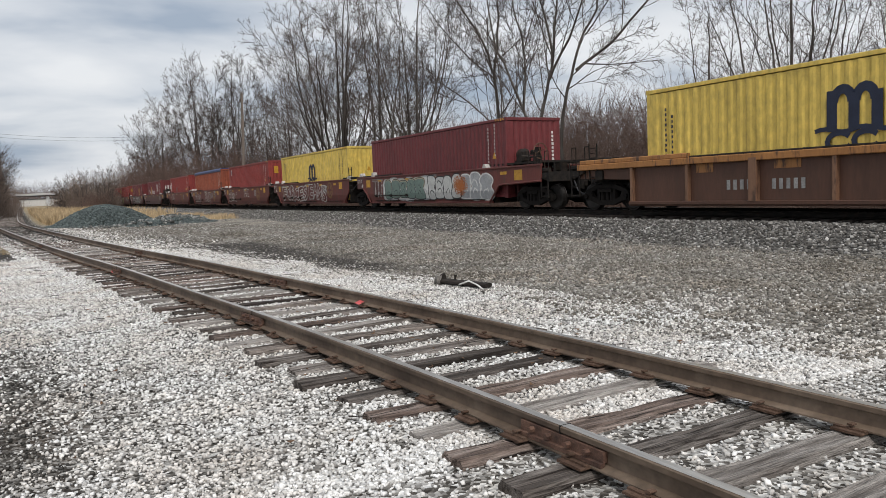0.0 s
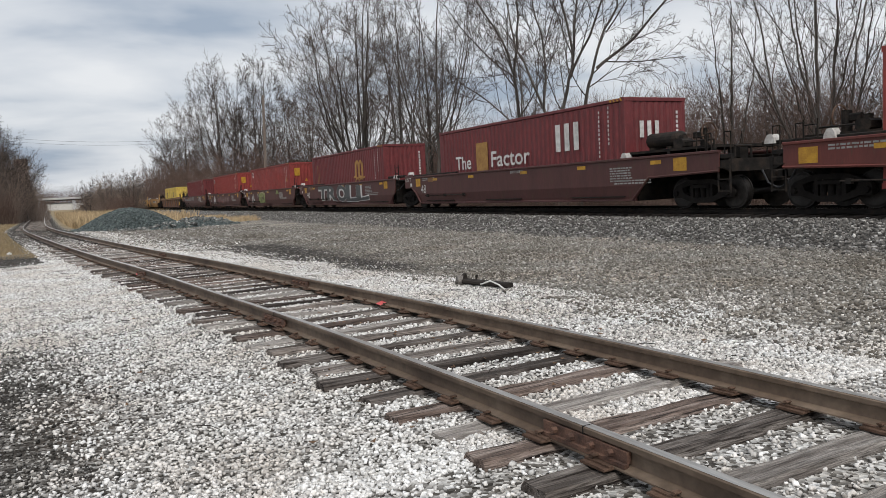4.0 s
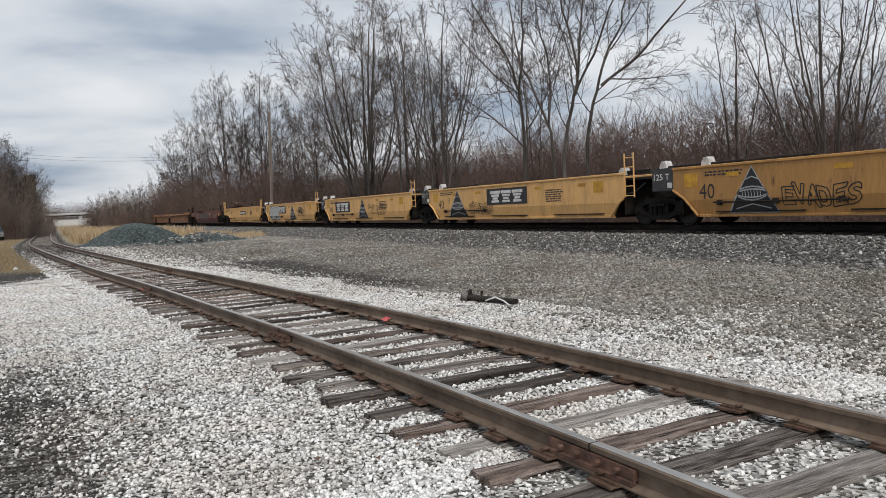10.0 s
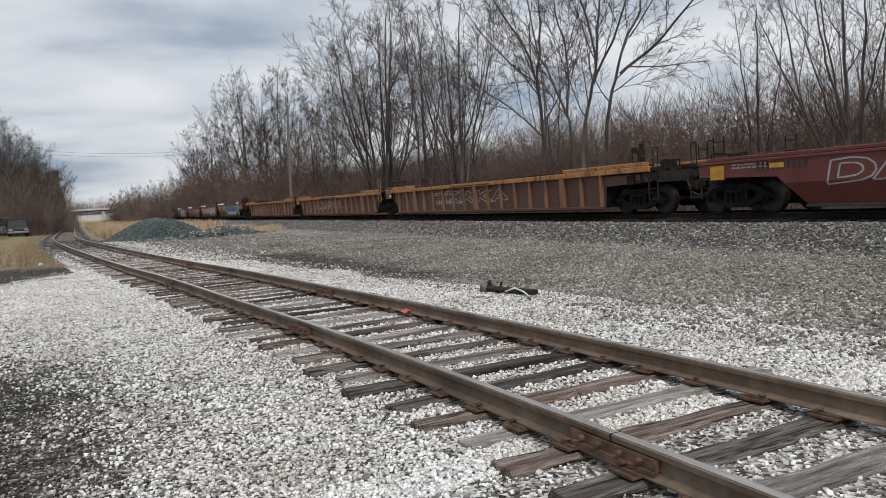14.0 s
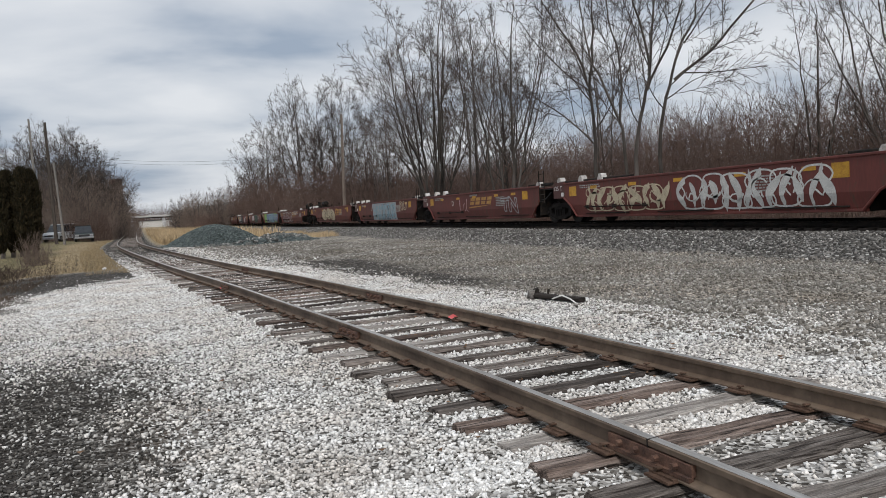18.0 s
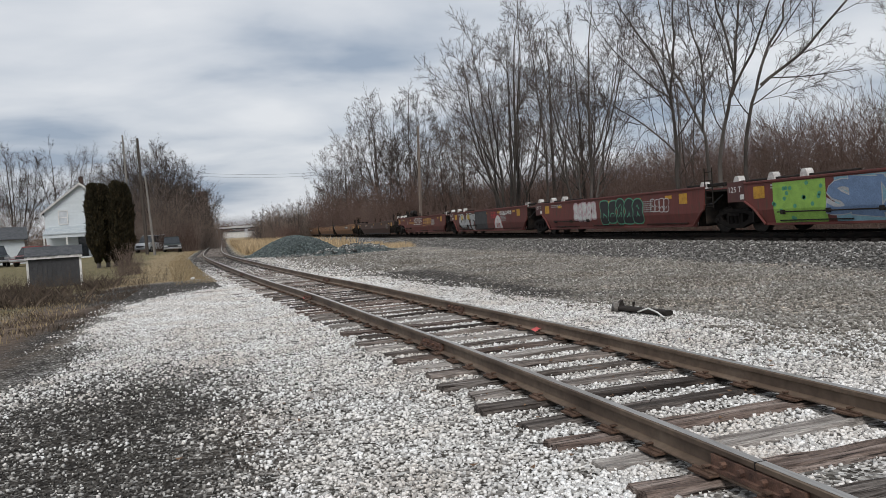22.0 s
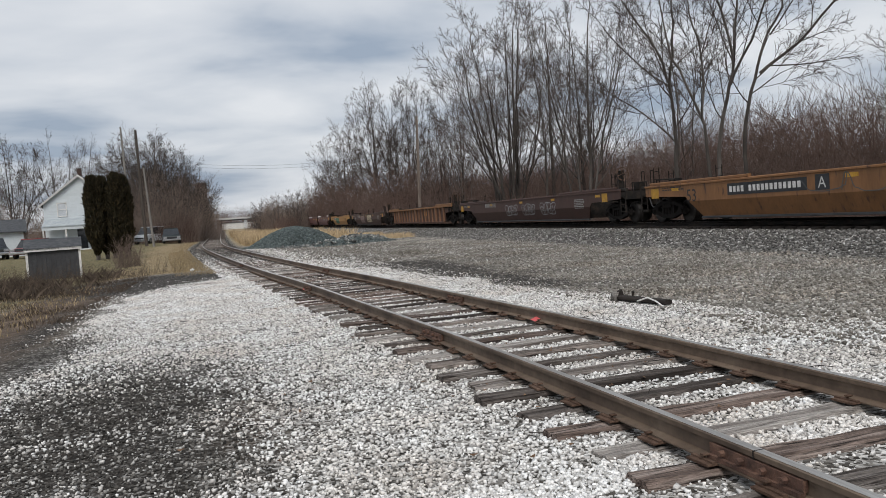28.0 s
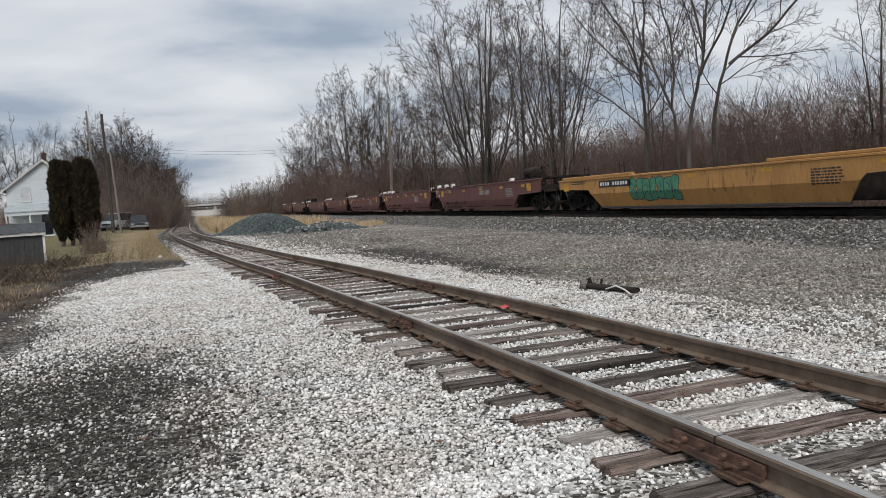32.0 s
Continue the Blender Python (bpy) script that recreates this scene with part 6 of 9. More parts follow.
def build_train():
    art = "wells of an articulated car"
    # leading ribbed car with a yellow box
    u, F, R, x = well_unit("rib", M_RUSTBROWN, 25.0, 21.0 - 12.5, "C", "C", "rusty brown ribbed well car with a dirty orange top rail", sill=M_SILL, top=1.40)
    bars_name(u, R - 6.6, 0.55, 0.8, 0.24, M_WHITE, "white car number as plain bars", -1.312)
    bars_name(u, R - 7.9, 0.55, 0.95, 0.24, M_WHITE, "white car number as plain bars", -1.312)
    patch(u, R - 5.9, 1.0, 0.55, 0.22, M_SILL, -1.305)
    patch(u, R - 8.3, 1.02, 0.7, 0.2, M_SILL, -1.305)
    c, n, h = container(12.19, M_C_YELLOW, 10.35, "yellow corrugated steel shipping container with dark emblem")
    tall_print(c, 5.35, 1.0, 2.35, M_NAVY, 1)
    tall_print(c, 5.12, 1.0, 2.15, M_NAVY, 2)
    m_emblem(c, 0.65, 1.32, 0.80, M_NAVY)
    # first five-well car, loaded
    cuts = (21.0, 39.6, 56.2, 72.9, 89.4, 108.2)
    kinds = ("CJ", "JJ", "JJ", "JJ", "JC")
    lab = ("graffiti-covered oxide red well car carrying a wine red box", "oxide red well car with white sprayed letters", "oxide red well car with a round gold emblem", "oxide red well car under an orange box", "oxide red well car with a round gold emblem and coupler end")
    wells = []
    for k in range(5):
        a, b = cuts[k], cuts[k + 1]
        wells.append(well_unit("max", M_RED, b - a, (a + b) / 2, kinds[k][0], kinds[k][1], lab[k], group=art, panel=M_DARKRED, stands=2, top=1.50))
    u, F, R, x = wells[0]
    marks_plain(u, F, R, x, 10)
    patch(u, 5.9, 0.55, 1.0, 0.75, M_DARKRED, x - 0.002, "graffiti_ground", "dark round painted-over spot")
    scrawl(u, 3, 5.3, 6.3, 0.5, 1.35, 3, "white", 0.03, x - 0.008, "small white sprayed tags")
    throw_up(u, 3, 0.4, 5.2, 0.36, 1.42, 6, "white", "silver", 0.06, x - 0.004, "white halo of sprayed letters")
    throw_up(u, 31, 0.9, 5.0, 0.42, 1.34, 5, "seafoam", "black", 0.035, x - 0.012, "grey-green sprayed letters with black edges", shade="cream")
    throw_up(u, 4, -2.3, 0.5, 0.36, 1.46, 4, "white", "black", 0.05, x - 0.012, "white and black sprayed letters")
    throw_up(u, 5, -4.6, -2.2, 0.36, 1.44, 3, "silver", "white", 0.06, x - 0.010, "pale grey sprayed letters")
    smear(u, -2.9, -1.6, 0.5, 1.4, 6, "orange", x - 0.020, None, 0.7, 0.03, "orange sprayed cloud")
    u, F, R, x = wells[1]
    marks_plain(u, F, R, x, 11, letter="E")
    bubble_word(u, "FORCES", R - 7.4, R - 2.4, 0.42, 1.42, "white", 0.05, x - 0.008, 7, "white sprayed outlines of letters")
    bubble_word(u, "EANS", -3.1, 0.0, 0.40, 1.46, "white", 0.05, x - 0.008, 8, "white sprayed outlines of letters")
    roundel(u, F + 4.0, 1.0, 0.46, x - 0.008)
    u, F, R, x = wells[2]
    marks_plain(u, F, R, x, 12, letter="D")
    scrawl(u, 9, R - 4.4, R - 2.0, 0.42, 1.15, 3, "white", 0.05, x - 0.008)
    scrawl(u, 10, -1.0, 0.4, 0.75, 1.5, 2, "white", 0.035, x - 0.008)
    roundel(u, F + 4.1, 0.98, 0.50, x - 0.008)
    u, F, R, x = wells[3]
    marks_plain(u, F, R, x, 13)
    scrawl(u, 12, R - 5.0, R - 2.4, 0.40, 1.2, 4, "white", 0.04, x - 0.008)
    scrawl(u, 13, -2.2, 0.5, 0.38, 1.5, 3, "white", 0.05, x - 0.008)
    roundel(u, F + 4.0, 0.98, 0.48, x - 0.008)
    scrawl(u, 14, F + 3.4, F + 4.4, 0.9, 1.5, 2, "sky", 0.05, x - 0.008)
    u, F, R, x = wells[4]
    marks_plain(u, F, R, x, 14, letter="B")
    scrawl(u, 15, R - 7.0, R - 5.6, 0.75, 1.45, 2, "silver", 0.05, x - 0.008)
    roundel(u, F + 5.3, 0.98, 0.52, x - 0.008)
    box = [("wine", M_C_WINE), ("yellow", M_C_YELLOW), ("red", M_C_RED), ("orange", M_C_ORANGE), ("red", M_C_RED)]
    for k, (nm, mt) in enumerate(box):
        mid = (cuts[k] + cuts[k + 1]) / 2 + (0.85 if k == 0 else -0.6 if k == 4 else 0.0)
        tarp = nm == "orange"
        text = {"wine": "wine red corrugated steel shipping container", "yellow": "yellow corrugated shipping container with dark emblem", "red": "red corrugated steel shipping container", "orange": "orange open-top container under a blue tarpaulin"}[nm]
        c, n, h = container(12.19, mt, mid, text, tarp=tarp)
        ink = M_NAVY if nm == "yellow" else M_WHITE
        tall_print(c, -4.9, 1.2, 2.6, ink, 20 + k)
        tall_print(c, -5.35, 1.6, 2.7, ink, 40 + k)
        end_print(c, n, 0.85, 1.1, 2.4, ink, 60 + k)
        if nm != "orange":
            hazard(c, -5.3, 1.45)
            hazard(c, -0.1, 1.6, True)
        if nm == "yellow":
            tall_print(c, 5.35, 1.35, 2.5, M_NAVY, 70)
            tall_print(c, 5.12, 1.35, 2.4, M_NAVY, 71)
            m_emblem(c, 0.35, 1.30, 0.74, M_NAVY)
        if k == 2:
            patch(c, 5.2, 2.2, 0.32, 0.42, M_WHITE, -1.228, "label_square", "white square label with dark shapes")
            patch(c, 5.2, 2.25, 0.22, 0.30, M_NAVY, -1.236, "label_mark")
            part_on("end_label", Solid().box(-0.8, -0.5, -6.105, -6.099, 2.0, 2.5), M_REFLECT, c, "yellow end placard")
        if k == 4:
            bars_name(c, 5.4, 1.35, 0.45, 1.0, M_WHITE, "white company name as plain shapes")
            bars_name(c, 0.05, 2.1, 0.7, 0.35, M_WHITE, "white company name as plain shapes", end=-6.10)
            patch(c, -4.4, 1.3, 0.45, 0.26, M_REFLECT, -1.228, "label", "yellow caution label")
            patch(c, 1.6, 1.25, 1.0, 0.5, M_C_WINE, -1.226, "repair_patch", "darker repaired patch")
    # second five-well car: long wells
    cuts = (108.2, 130.3, 149.5, 168.5, 188.0, 209.5)
    lab = ("faded brown-red well car with small white stencils", "brown-red well car with huge grey sprayed letters", "brown-red well car with yellow-green sprayed letters", "brown-red well car with washed-out pale graffiti", "brown-red well car with white lettering and coupler end")
    wells = []
    for k in range(5):
        a, b = cuts[k], cuts[k + 1]
        wells.append(well_unit("max", M_DARKRED, b - a, (a + b) / 2, kinds[k][0], kinds[k][1], lab[k], group=art, panel=M_DARKRED, stands=1 if k < 4 else 0, top=1.46))
        u, F, R, x = wells[-1]
        marks_plain(u, F, R, x, 30 + k, big="48" if k < 4 else None, letter=None)
        if 0 < k < 4:
            lettered("well_letter", " EDC"[k], u, R - 5.45, 0.94, 0.26, M_WHITE, x - 0.006)
        if k == 4:
            lettered("well_size", "48", u, R - 3.05, 0.92, 0.38, M_WHITE, x - 0.006)
        patch(u, R - 2.9, 1.30, 0.5, 0.2, M_OCHRE, x - 0.001, "notice_panel", "orange notice panel")
        small_print(u, F + 5.0, 0.82, 1.6, 2, M_WHITE, x - 0.001, 90 + k)
    u, F, R, x = wells[1]
    sprayed_word(u, "TROLL", R - 4.4, 0.42, 1.18, 8.6, "grey", "white", x - 0.008, "huge grey graffiti word with white edges")
    u, F, R, x = wells[2]
    throw_up(u, 23, R - 7.9, R - 5.85, 0.42, 1.36, 5, "green", "black", 0.03, x - 0.008, "black-edged yellow-green sprayed letters", shade="cream")
    smear(u, R - 4.4, R - 3.3, 0.42, 1.25, 24, "white", x - 0.008, WINGS, 0.6, 0.03, "worn two-winged sprayed shape")
    scrawl(u, 25, F + 5.3, F + 6.2, 1.12, 1.42, 1, "green", 0.05, x - 0.008, "", "green")
    u, F, R, x = wells[3]
    smear(u, R - 4.9, R - 3.7, 0.42, 1.32, 26, "white", x - 0.008, WINGS, 0.92, 0.03, "pale two-winged sprayed shape")
    cloud = random.Random(27)
    for k in range(9):
        c = R - 6.5 - 0.58 * k
        w, lo = cloud.uniform(0.45, 0.75), cloud.uniform(0.40, 0.62)
        smear(u, c - w, c + w * 0.6, lo, 1.42 - cloud.uniform(0, 0.2), 270 + k, "washpink", x - 0.006 - 0.0008 * k, None, 0.7, 0.03, "washed-out pale red spray")
        if k % 2 == 0:
            smear(u, c - 0.3, c + 0.25, lo + 0.1, lo + cloud.uniform(0.5, 0.75), 290 + k, "dustpink", x - 0.015 - 0.0008 * k, None, 0.5, 0.035, "dusty pink rubbed spray")
        if k in (0, 1, 3):
            smear(u, c - 0.3, c + 0.1, lo + 0.05, lo + 0.5, 310 + k, "redspray", x - 0.024 - 0.0008 * k, None, 0.35, 0.035, "bright red rubbed spray")
    u, F, R, x = wells[4]
    bars_name(u, R - 4.1, 0.96, 2.3, 0.20, M_WHITE, "white company mark and number as plain shapes", x - 0.002)
    lettered("well_letter", "B", u, R - 7.1, 0.96, 0.26, M_WHITE, x - 0.006)
    bubble_word(u, "SSEIGHTEE", R - 10.6, R - 6.9, 1.0, 1.4, "silver", 0.028, x - 0.008, 28, "thin scratchy sprayed letters")
    scrawl(u, 29, F + 4.3, F + 6.1, 0.85, 1.45, 4, "white", 0.05, x - 0.008, "thin white sprayed letters")
    box = [(M_C_WINE, "wine red shipping container with white lettering"), (M_C_WINE, "wine red shipping container with a pale yellow emblem"), (M_C_RED, "red corrugated steel shipping container"), (M_C_RED, "red corrugated steel shipping container"), (M_C_WINE, "wine red corrugated steel shipping container")]
    for k, (mt, text) in enumerate(box):
        mid = (cuts[k] + cuts[k + 1]) / 2 + (0.6 if k == 0 else -0.65 if k == 4 else 0.0 if k == 3 else 0.1)
        c, n, h = container(12.19, mt, mid, text)
        tall_print(c, -4.9, 1.2, 2.6, M_WHITE, 120 + k)
        tall_print(c, -5.35, 1.6, 2.7, M_WHITE, 140 + k)
        end_print(c, n, 0.85, 1.1, 2.5, M_WHITE, 160 + k)
        if k == 0:
            lettered("slogan", "The", c, 4.6, 1.2, 0.55, M_WHITE, -1.232, 1.3, 0.02)
            patch(c, 2.4, 1.1, 0.9, 1.1, M_GOLDINK, -1.228, "emblem", "pale square emblem")
            lettered("slogan", "Factor", c, 1.7, 1.2, 0.6, M_WHITE, -1.232, 2.7, 0.02)
            bars_name(c, -2.6, 1.5, 1.5, 0.9, M_WHITE, "white rows of shapes")
            bars_name(c, 0.1, 1.7, 0.9, 0.5, M_WHITE, "white company name as plain shapes", end=-6.10)
        elif k == 1:
            tall_print(c, 4.9, 1.0, 2.3, M_GOLDINK, 180)
            tall_print(c, 4.65, 1.0, 2.2, M_GOLDINK, 181)
            m_emblem(c, -1.9, 1.32, 0.80, M_GOLDINK)
        elif k < 4:
            patch(c, 5.2, 2.2, 0.32, 0.42, M_WHITE, -1.228, "label_square", "white square label with dark shapes")
            patch(c, 5.2, 2.25, 0.22, 0.30, M_NAVY, -1.236, "label_mark")
            hazard(c, -5.3, 1.6)
            hazard(c, -0.1, 1.55, True)
            part_on("end_label", Solid().box(-0.85, -0.45, -6.105, -6.099, 1.95, 2.5), M_REFLECT, c, "yellow end placard")
    # single ribbed car with two short boxes
    u, F, R, x = well_unit("rib", M_RUSTBROWN, 25.6, 222.35, "C", "C", "rusty brown ribbed well car with long top rail", sill=M_OCHRE, trim=M_RUSTBROWN)
    bars_name(u, R - 6.3, 0.95, 0.55, 0.22, M_WHITE, "white car number as plain bars", -1.312)
    bars_name(u, R - 7.3, 0.95, 0.8, 0.22, M_WHITE, "white car number as plain bars", -1.312)
    patch(u, R - 5.4, 1.25, 0.7, 0.13, M_SILL, -1.434)
    patch(u, R - 11.6, 1.25, 1.0, 0.13, M_SILL, -1.434)
    lettered("well_size", "53", u, F + 9.0, 0.9, 0.36, M_GOLDINK, -1.312)
    patch(u, F + 6.0, 0.6, 0.7, 0.5, M_OCHRE, -1.305, label="faded square notice")
    for k, mid in enumerate((219.0, 225.70)):
        c, n, h = container(6.06, M_C_YELLOW, mid, "short yellow shipping container with dark emblem", 2.59)
        tall_print(c, 2.3, 1.1, 2.3, M_NAVY, 200 + k)
        tall_print(c, 2.05, 1.1, 2.2, M_NAVY, 202 + k)
        m_emblem(c, 0.45, 1.30, 0.55, M_NAVY)
        tall_print(c, -2.5, 1.0, 2.3, M_NAVY, 204 + k)
    # yellow five-well car, empty
    cuts = (235.1, 253.8, 270.5, 287.1, 304.1, 323.6)
    lab = ("weathered yellow well car with a black number panel", "yellow well car with a sprayed eye triangle and logo panel", "yellow well car with a black logo panel and sprayed eye", "yellow well car with sprayed outlined letters", "yellow well car with a brake tank at its coupler end")
    for k in range(5):
        a, b = cuts[k], cuts[k + 1]
        u, F, R, x = well_unit("max", M_YELLOW if k else M_GOLD, b - a, (a + b) / 2, kinds[k][0], kinds[k][1], lab[k], trim=M_YELLOW, panel=M_GREYPANEL, stands=2 if k < 4 else 0, group=art, top=1.54)
        marks_plain(u, F, R, x, 300 + k, colour=M_BLACK, big="40" if k < 4 else None, number=False)
        if k == 4:
            lettered("well_size", "40", u, R - 4.4, 0.92, 0.38, M_BLACK, x - 0.006)
        if k == 0:
            number_panel(u, F + 9.6, 0.92, 2.7, 0.34, x)
            eye_triangle(u, R - 3.6, 1.5, 0.34, 1.5, x - 0.008)
            bubble_word(u, "EVADES", R - 4.5 - 1.9, R - 4.5, 0.45, 1.00, "black", 0.026, x - 0.008, 17, "thin dark sprayed letters")
            patch(u, F + 5.9, 0.75, 0.42, 0.6, M_WHITE, x - 0.001, label="white square notice")
            patch(u, F + 7.1, 0.9, 0.2, 0.22, M_OCHRE, x - 0.001)
            part_on("screen", Solid().box(x - 0.012, x, F + 2.0, F + 2.5, 1.15, 1.42).box(x - 0.02, x - 0.012, F + 2.05, F + 2.45, 1.2, 1.37), M_WHITE, u, "small white framed panel")
        elif k == 1:
            eye_triangle(u, R - 3.7, 1.7, 0.36, 1.58, x - 0.008)
            lettered("well_letter", "E", u, R - 2.9, 0.95, 0.22, M_BLACK, x - 0.006)
            bubble_word(u, "EVADES", R - 4.8 - 1.8, R - 4.8, 0.45, 0.95, "black", 0.026, x - 0.008, 17, "thin dark sprayed letters")
            logo_panel(u, R - 6.2, 0.80, 2.9, 0.62, x)
        elif k == 2:
            logo_panel(u, R - 3.0, 0.75, 2.6, 0.62, x)
            eye_triangle(u, F + 7.7, 1.5, 0.38, 1.58, x - 0.008)
            lettered("well_letter", "D", u, F + 6.8, 0.9, 0.24, M_BLACK, x - 0.006)
            bubble_word(u, "EVADES", F + 6.4 - 2.0, F + 6.4, 0.55, 1.10, "black", 0.026, x - 0.008, 17, "thin dark sprayed letters")
        elif k == 3:
            throw_up(u, 31, R - 5.0, R - 2.2, 0.36, 1.42, 5, "silver", "white", 0.06, x - 0.010, "white-edged pale grey sprayed letters", shade="grey")
            logo_panel(u, R - 4.9, 0.85, 2.2, 0.55, x)
            eye_triangle(u, F + 6.8, 1.7, 0.36, 1.58, x - 0.008)
            lettered("well_letter", "C", u, F + 5.8, 0.98, 0.22, M_BLACK, x - 0.006)
            bubble_word(u, "EVADES", F + 5.5 - 1.7, F + 5.5, 0.6, 1.10, "black", 0.026, x - 0.008, 17, "thin dark sprayed letters")
        else:
            number_panel(u, R - 8.8, 0.92, 2.4, 0.32, x)
            lettered("well_letter", "B", u, R - 11.8, 0.96, 0.28, M_BLACK, x - 0.006)
    # red long single well
    u, F, R, x = well_unit("fold", M_RED, 24.4, 335.8, "C", "C", "oxide red low well car with pale sprayed outlines", stands=0, sill=M_RED)
    marks_plain(u, F, R, x, 330, number=False, drop=0.14)
    lettered("well_size", "53", u, F + 8.4, 0.98, 0.36, M_WHITE, x - 0.006)
    scrawl(u, 33, -1.5, 3.3, 0.55, 1.55, 5, "silver", 0.05, x - 0.008, "black sprayed letters with pale edges", "black")
    scrawl(u, 34, 4.2, 6.4, 0.6, 1.5, 2, "silver", 0.05, x - 0.008)
    bars_name(u, 8.4, 1.12, 1.5, 0.2, M_BLACK, "dark car number as plain bars", x - 0.002)
    small_print(u, F + 9.4, 1.5, 1.6, 2, M_WHITE, x - 0.001, 331)
    # ribbed three-well car with ochre top rails
    cuts = (348.1, 372.6, 393.8, 417.1)
    for k, kd in enumerate(("CJ", "JJ", "JC")):
        a, b = cuts[k], cuts[k + 1]
        u, F, R, x = well_unit("rib", M_RUSTBROWN, b - a, (a + b) / 2, kd[0], kd[1], "brown ribbed well car with ochre yellow top rail", sill=M_SILL, trim=M_SILL, panel=M_RUSTBROWN, group=art, pitch=1.05)
        bars_name(u, R - 6.5, 0.55, 0.7, 0.2, M_WHITE, "white car number as plain bars", -1.312)
        bars_name(u, R - 7.6, 0.55, 0.95, 0.2, M_WHITE, "white car number as plain bars", -1.312)
        scrawl(u, 36 + k, -2.0, 5.0, 0.6, 1.15, 5, "silver", 0.035, -1.312, "thin pale sprayed letters")
        small_print(u, 3.0, 1.31, 3.6, 1, M_STEEL_DARK, -1.432, 350 + k)
        part_on("end_frame", Solid().bent([(-1.2, R - 2.5, 1.66), (-1.2, R - 2.5, 1.86), (-1.2, R - 0.8, 1.86), (-1.2, R - 0.8, 1.66)], 0.03, 6), M_STEEL_DARK, u, "dark end frame")
    # red five-well car with murals
    cuts = (417.1, 436.0, 453.0, 469.4, 486.2, 505.6)
    lab = ("oxide red well car with a violet and teal mural", "oxide red well car with cream flame-like graffiti", "oxide red well car with a faded gold name", "oxide red well car with a pale blue mural", "oxide red well car with a cream bubble mural")
    for k in range(5):
        a, b = cuts[k], cuts[k + 1]
        u, F, R, x = well_unit("max", M_RED, b - a, (a + b) / 2, kinds[k][0], kinds[k][1], lab[k], trim=M_STEEL_DARK, stands=3, panel=M_DARKRED, group=art, top=1.51)
        marks_plain(u, F, R, x, 400 + k, number=k == 2, letter=(None, None, "D", "C", None)[k])
        if k == 0:
            patch(u, (F + R) / 2 - 1.1, 0.33, R - F - 9.2, 1.12, SPRAY["teal"], x - 0.002, "mural_ground", "teal sprayed mural ground")
            throw_up(u, 40, F + 3.0, F + 4.8, 0.34, 1.44, 3, "mint", "lime", 0.05, x - 0.010, "mint sprayed scales")
            throw_up(u, 42, F + 4.4, R - 7.0, 0.36, 1.44, 7, "violet", "black", 0.06, x - 0.014, "violet sprayed letters with pale feet", shade="sky")
            flames(u, 43, F + 4.6, R - 7.2, 0.34, 0.80, 18, "white", x - 0.024, "white sprayed drips below the letters")
            bars_name(u, R - 3.2, 1.0, 2.3, 0.24, M_GOLDINK, "gold company mark and number as plain shapes", x - 0.002)
            scrawl(u, 44, R - 5.7, R - 4.3, 1.15, 1.6, 3, "cream", 0.05, x - 0.008)
        elif k == 1:
            flames(u, 45, 0.6, R - 2.4, 0.40, 1.30, 11, "cream", x - 0.008, "cream sprayed curls")
            flames(u, 46, F + 2.4, 0.2, 0.36, 1.46, 13, "white", x - 0.008, "white sprayed flame letters")
            throw_up(u, 47, F + 2.6, 0.0, 0.40, 1.42, 6, None, "white", 0.05, x - 0.006, "white sprayed outlines between the flames")
            throw_up(u, 48, 1.0, R - 2.6, 0.42, 1.26, 5, None, "cream", 0.04, x - 0.006, "cream sprayed outlines between the curls")
        elif k == 2:
            swoosh_name(u, 0.6, 0.95, 2.6, 0.34, M_GOLDINK, x - 0.002)
            scrawl(u, 47, F + 3.0, F + 4.6, 0.5, 1.2, 2, "silver", 0.05, x - 0.008)
            scrawl(u, 48, R - 6.9, R - 5.5, 0.6, 1.3, 2, "pink", 0.025, x - 0.008)
        elif k == 3:
            patch(u, 0.0, 0.30, 5.4, 1.32, SPRAY["silver"], x - 0.004, "mural_ground", "pale grey mural ground")
            scrawl(u, 49, -2.6, 2.6, 0.34, 1.55, 7, "sky", 0.09, x - 0.014, "pale blue sprayed patterns")
            scrawl(u, 50, -2.4, 0.5, 0.4, 1.5, 4, "black", 0.04, x - 0.014)
            sprayed_word(u, "ROCH", R - 5.0, 1.22, 0.3, 1.3, "white", "white", x - 0.008)
            scrawl(u, 51, F + 3.0, F + 4.4, 0.85, 1.5, 2, "cream", 0.05, x - 0.008)
        else:
            wild_word(u, "OOO", R - 11.2, R - 6.3, 0.36, 1.50, "cream", "cream", x - 0.006, 52, "cream sprayed cloud", 0.22)
            wild_word(u, "NORO", R - 10.6, R - 7.2, 0.55, 1.22, "cream", "black", x - 0.018, 53, "black-edged cream bubble letters", 0.05)
            swoosh_name(u, R - 11.3, 0.95, 2.4, 0.36, M_GOLDINK, x - 0.002)
            bars_name(u, R - 4.6, 1.0, 1.8, 0.2, M_DARKRED, "dark number as plain bars", x - 0.002)
    cuts = (505.6, 524.8, 541.2, 558.0, 575.0, 594.6)
    lab = ("oxide red well car with white line graffiti", "oxide red well car with a blue and lime mural", "oxide red well car with pink and green letters", "oxide red well car with silver bubble letters", "oxide red well car with gold name and brake tank")
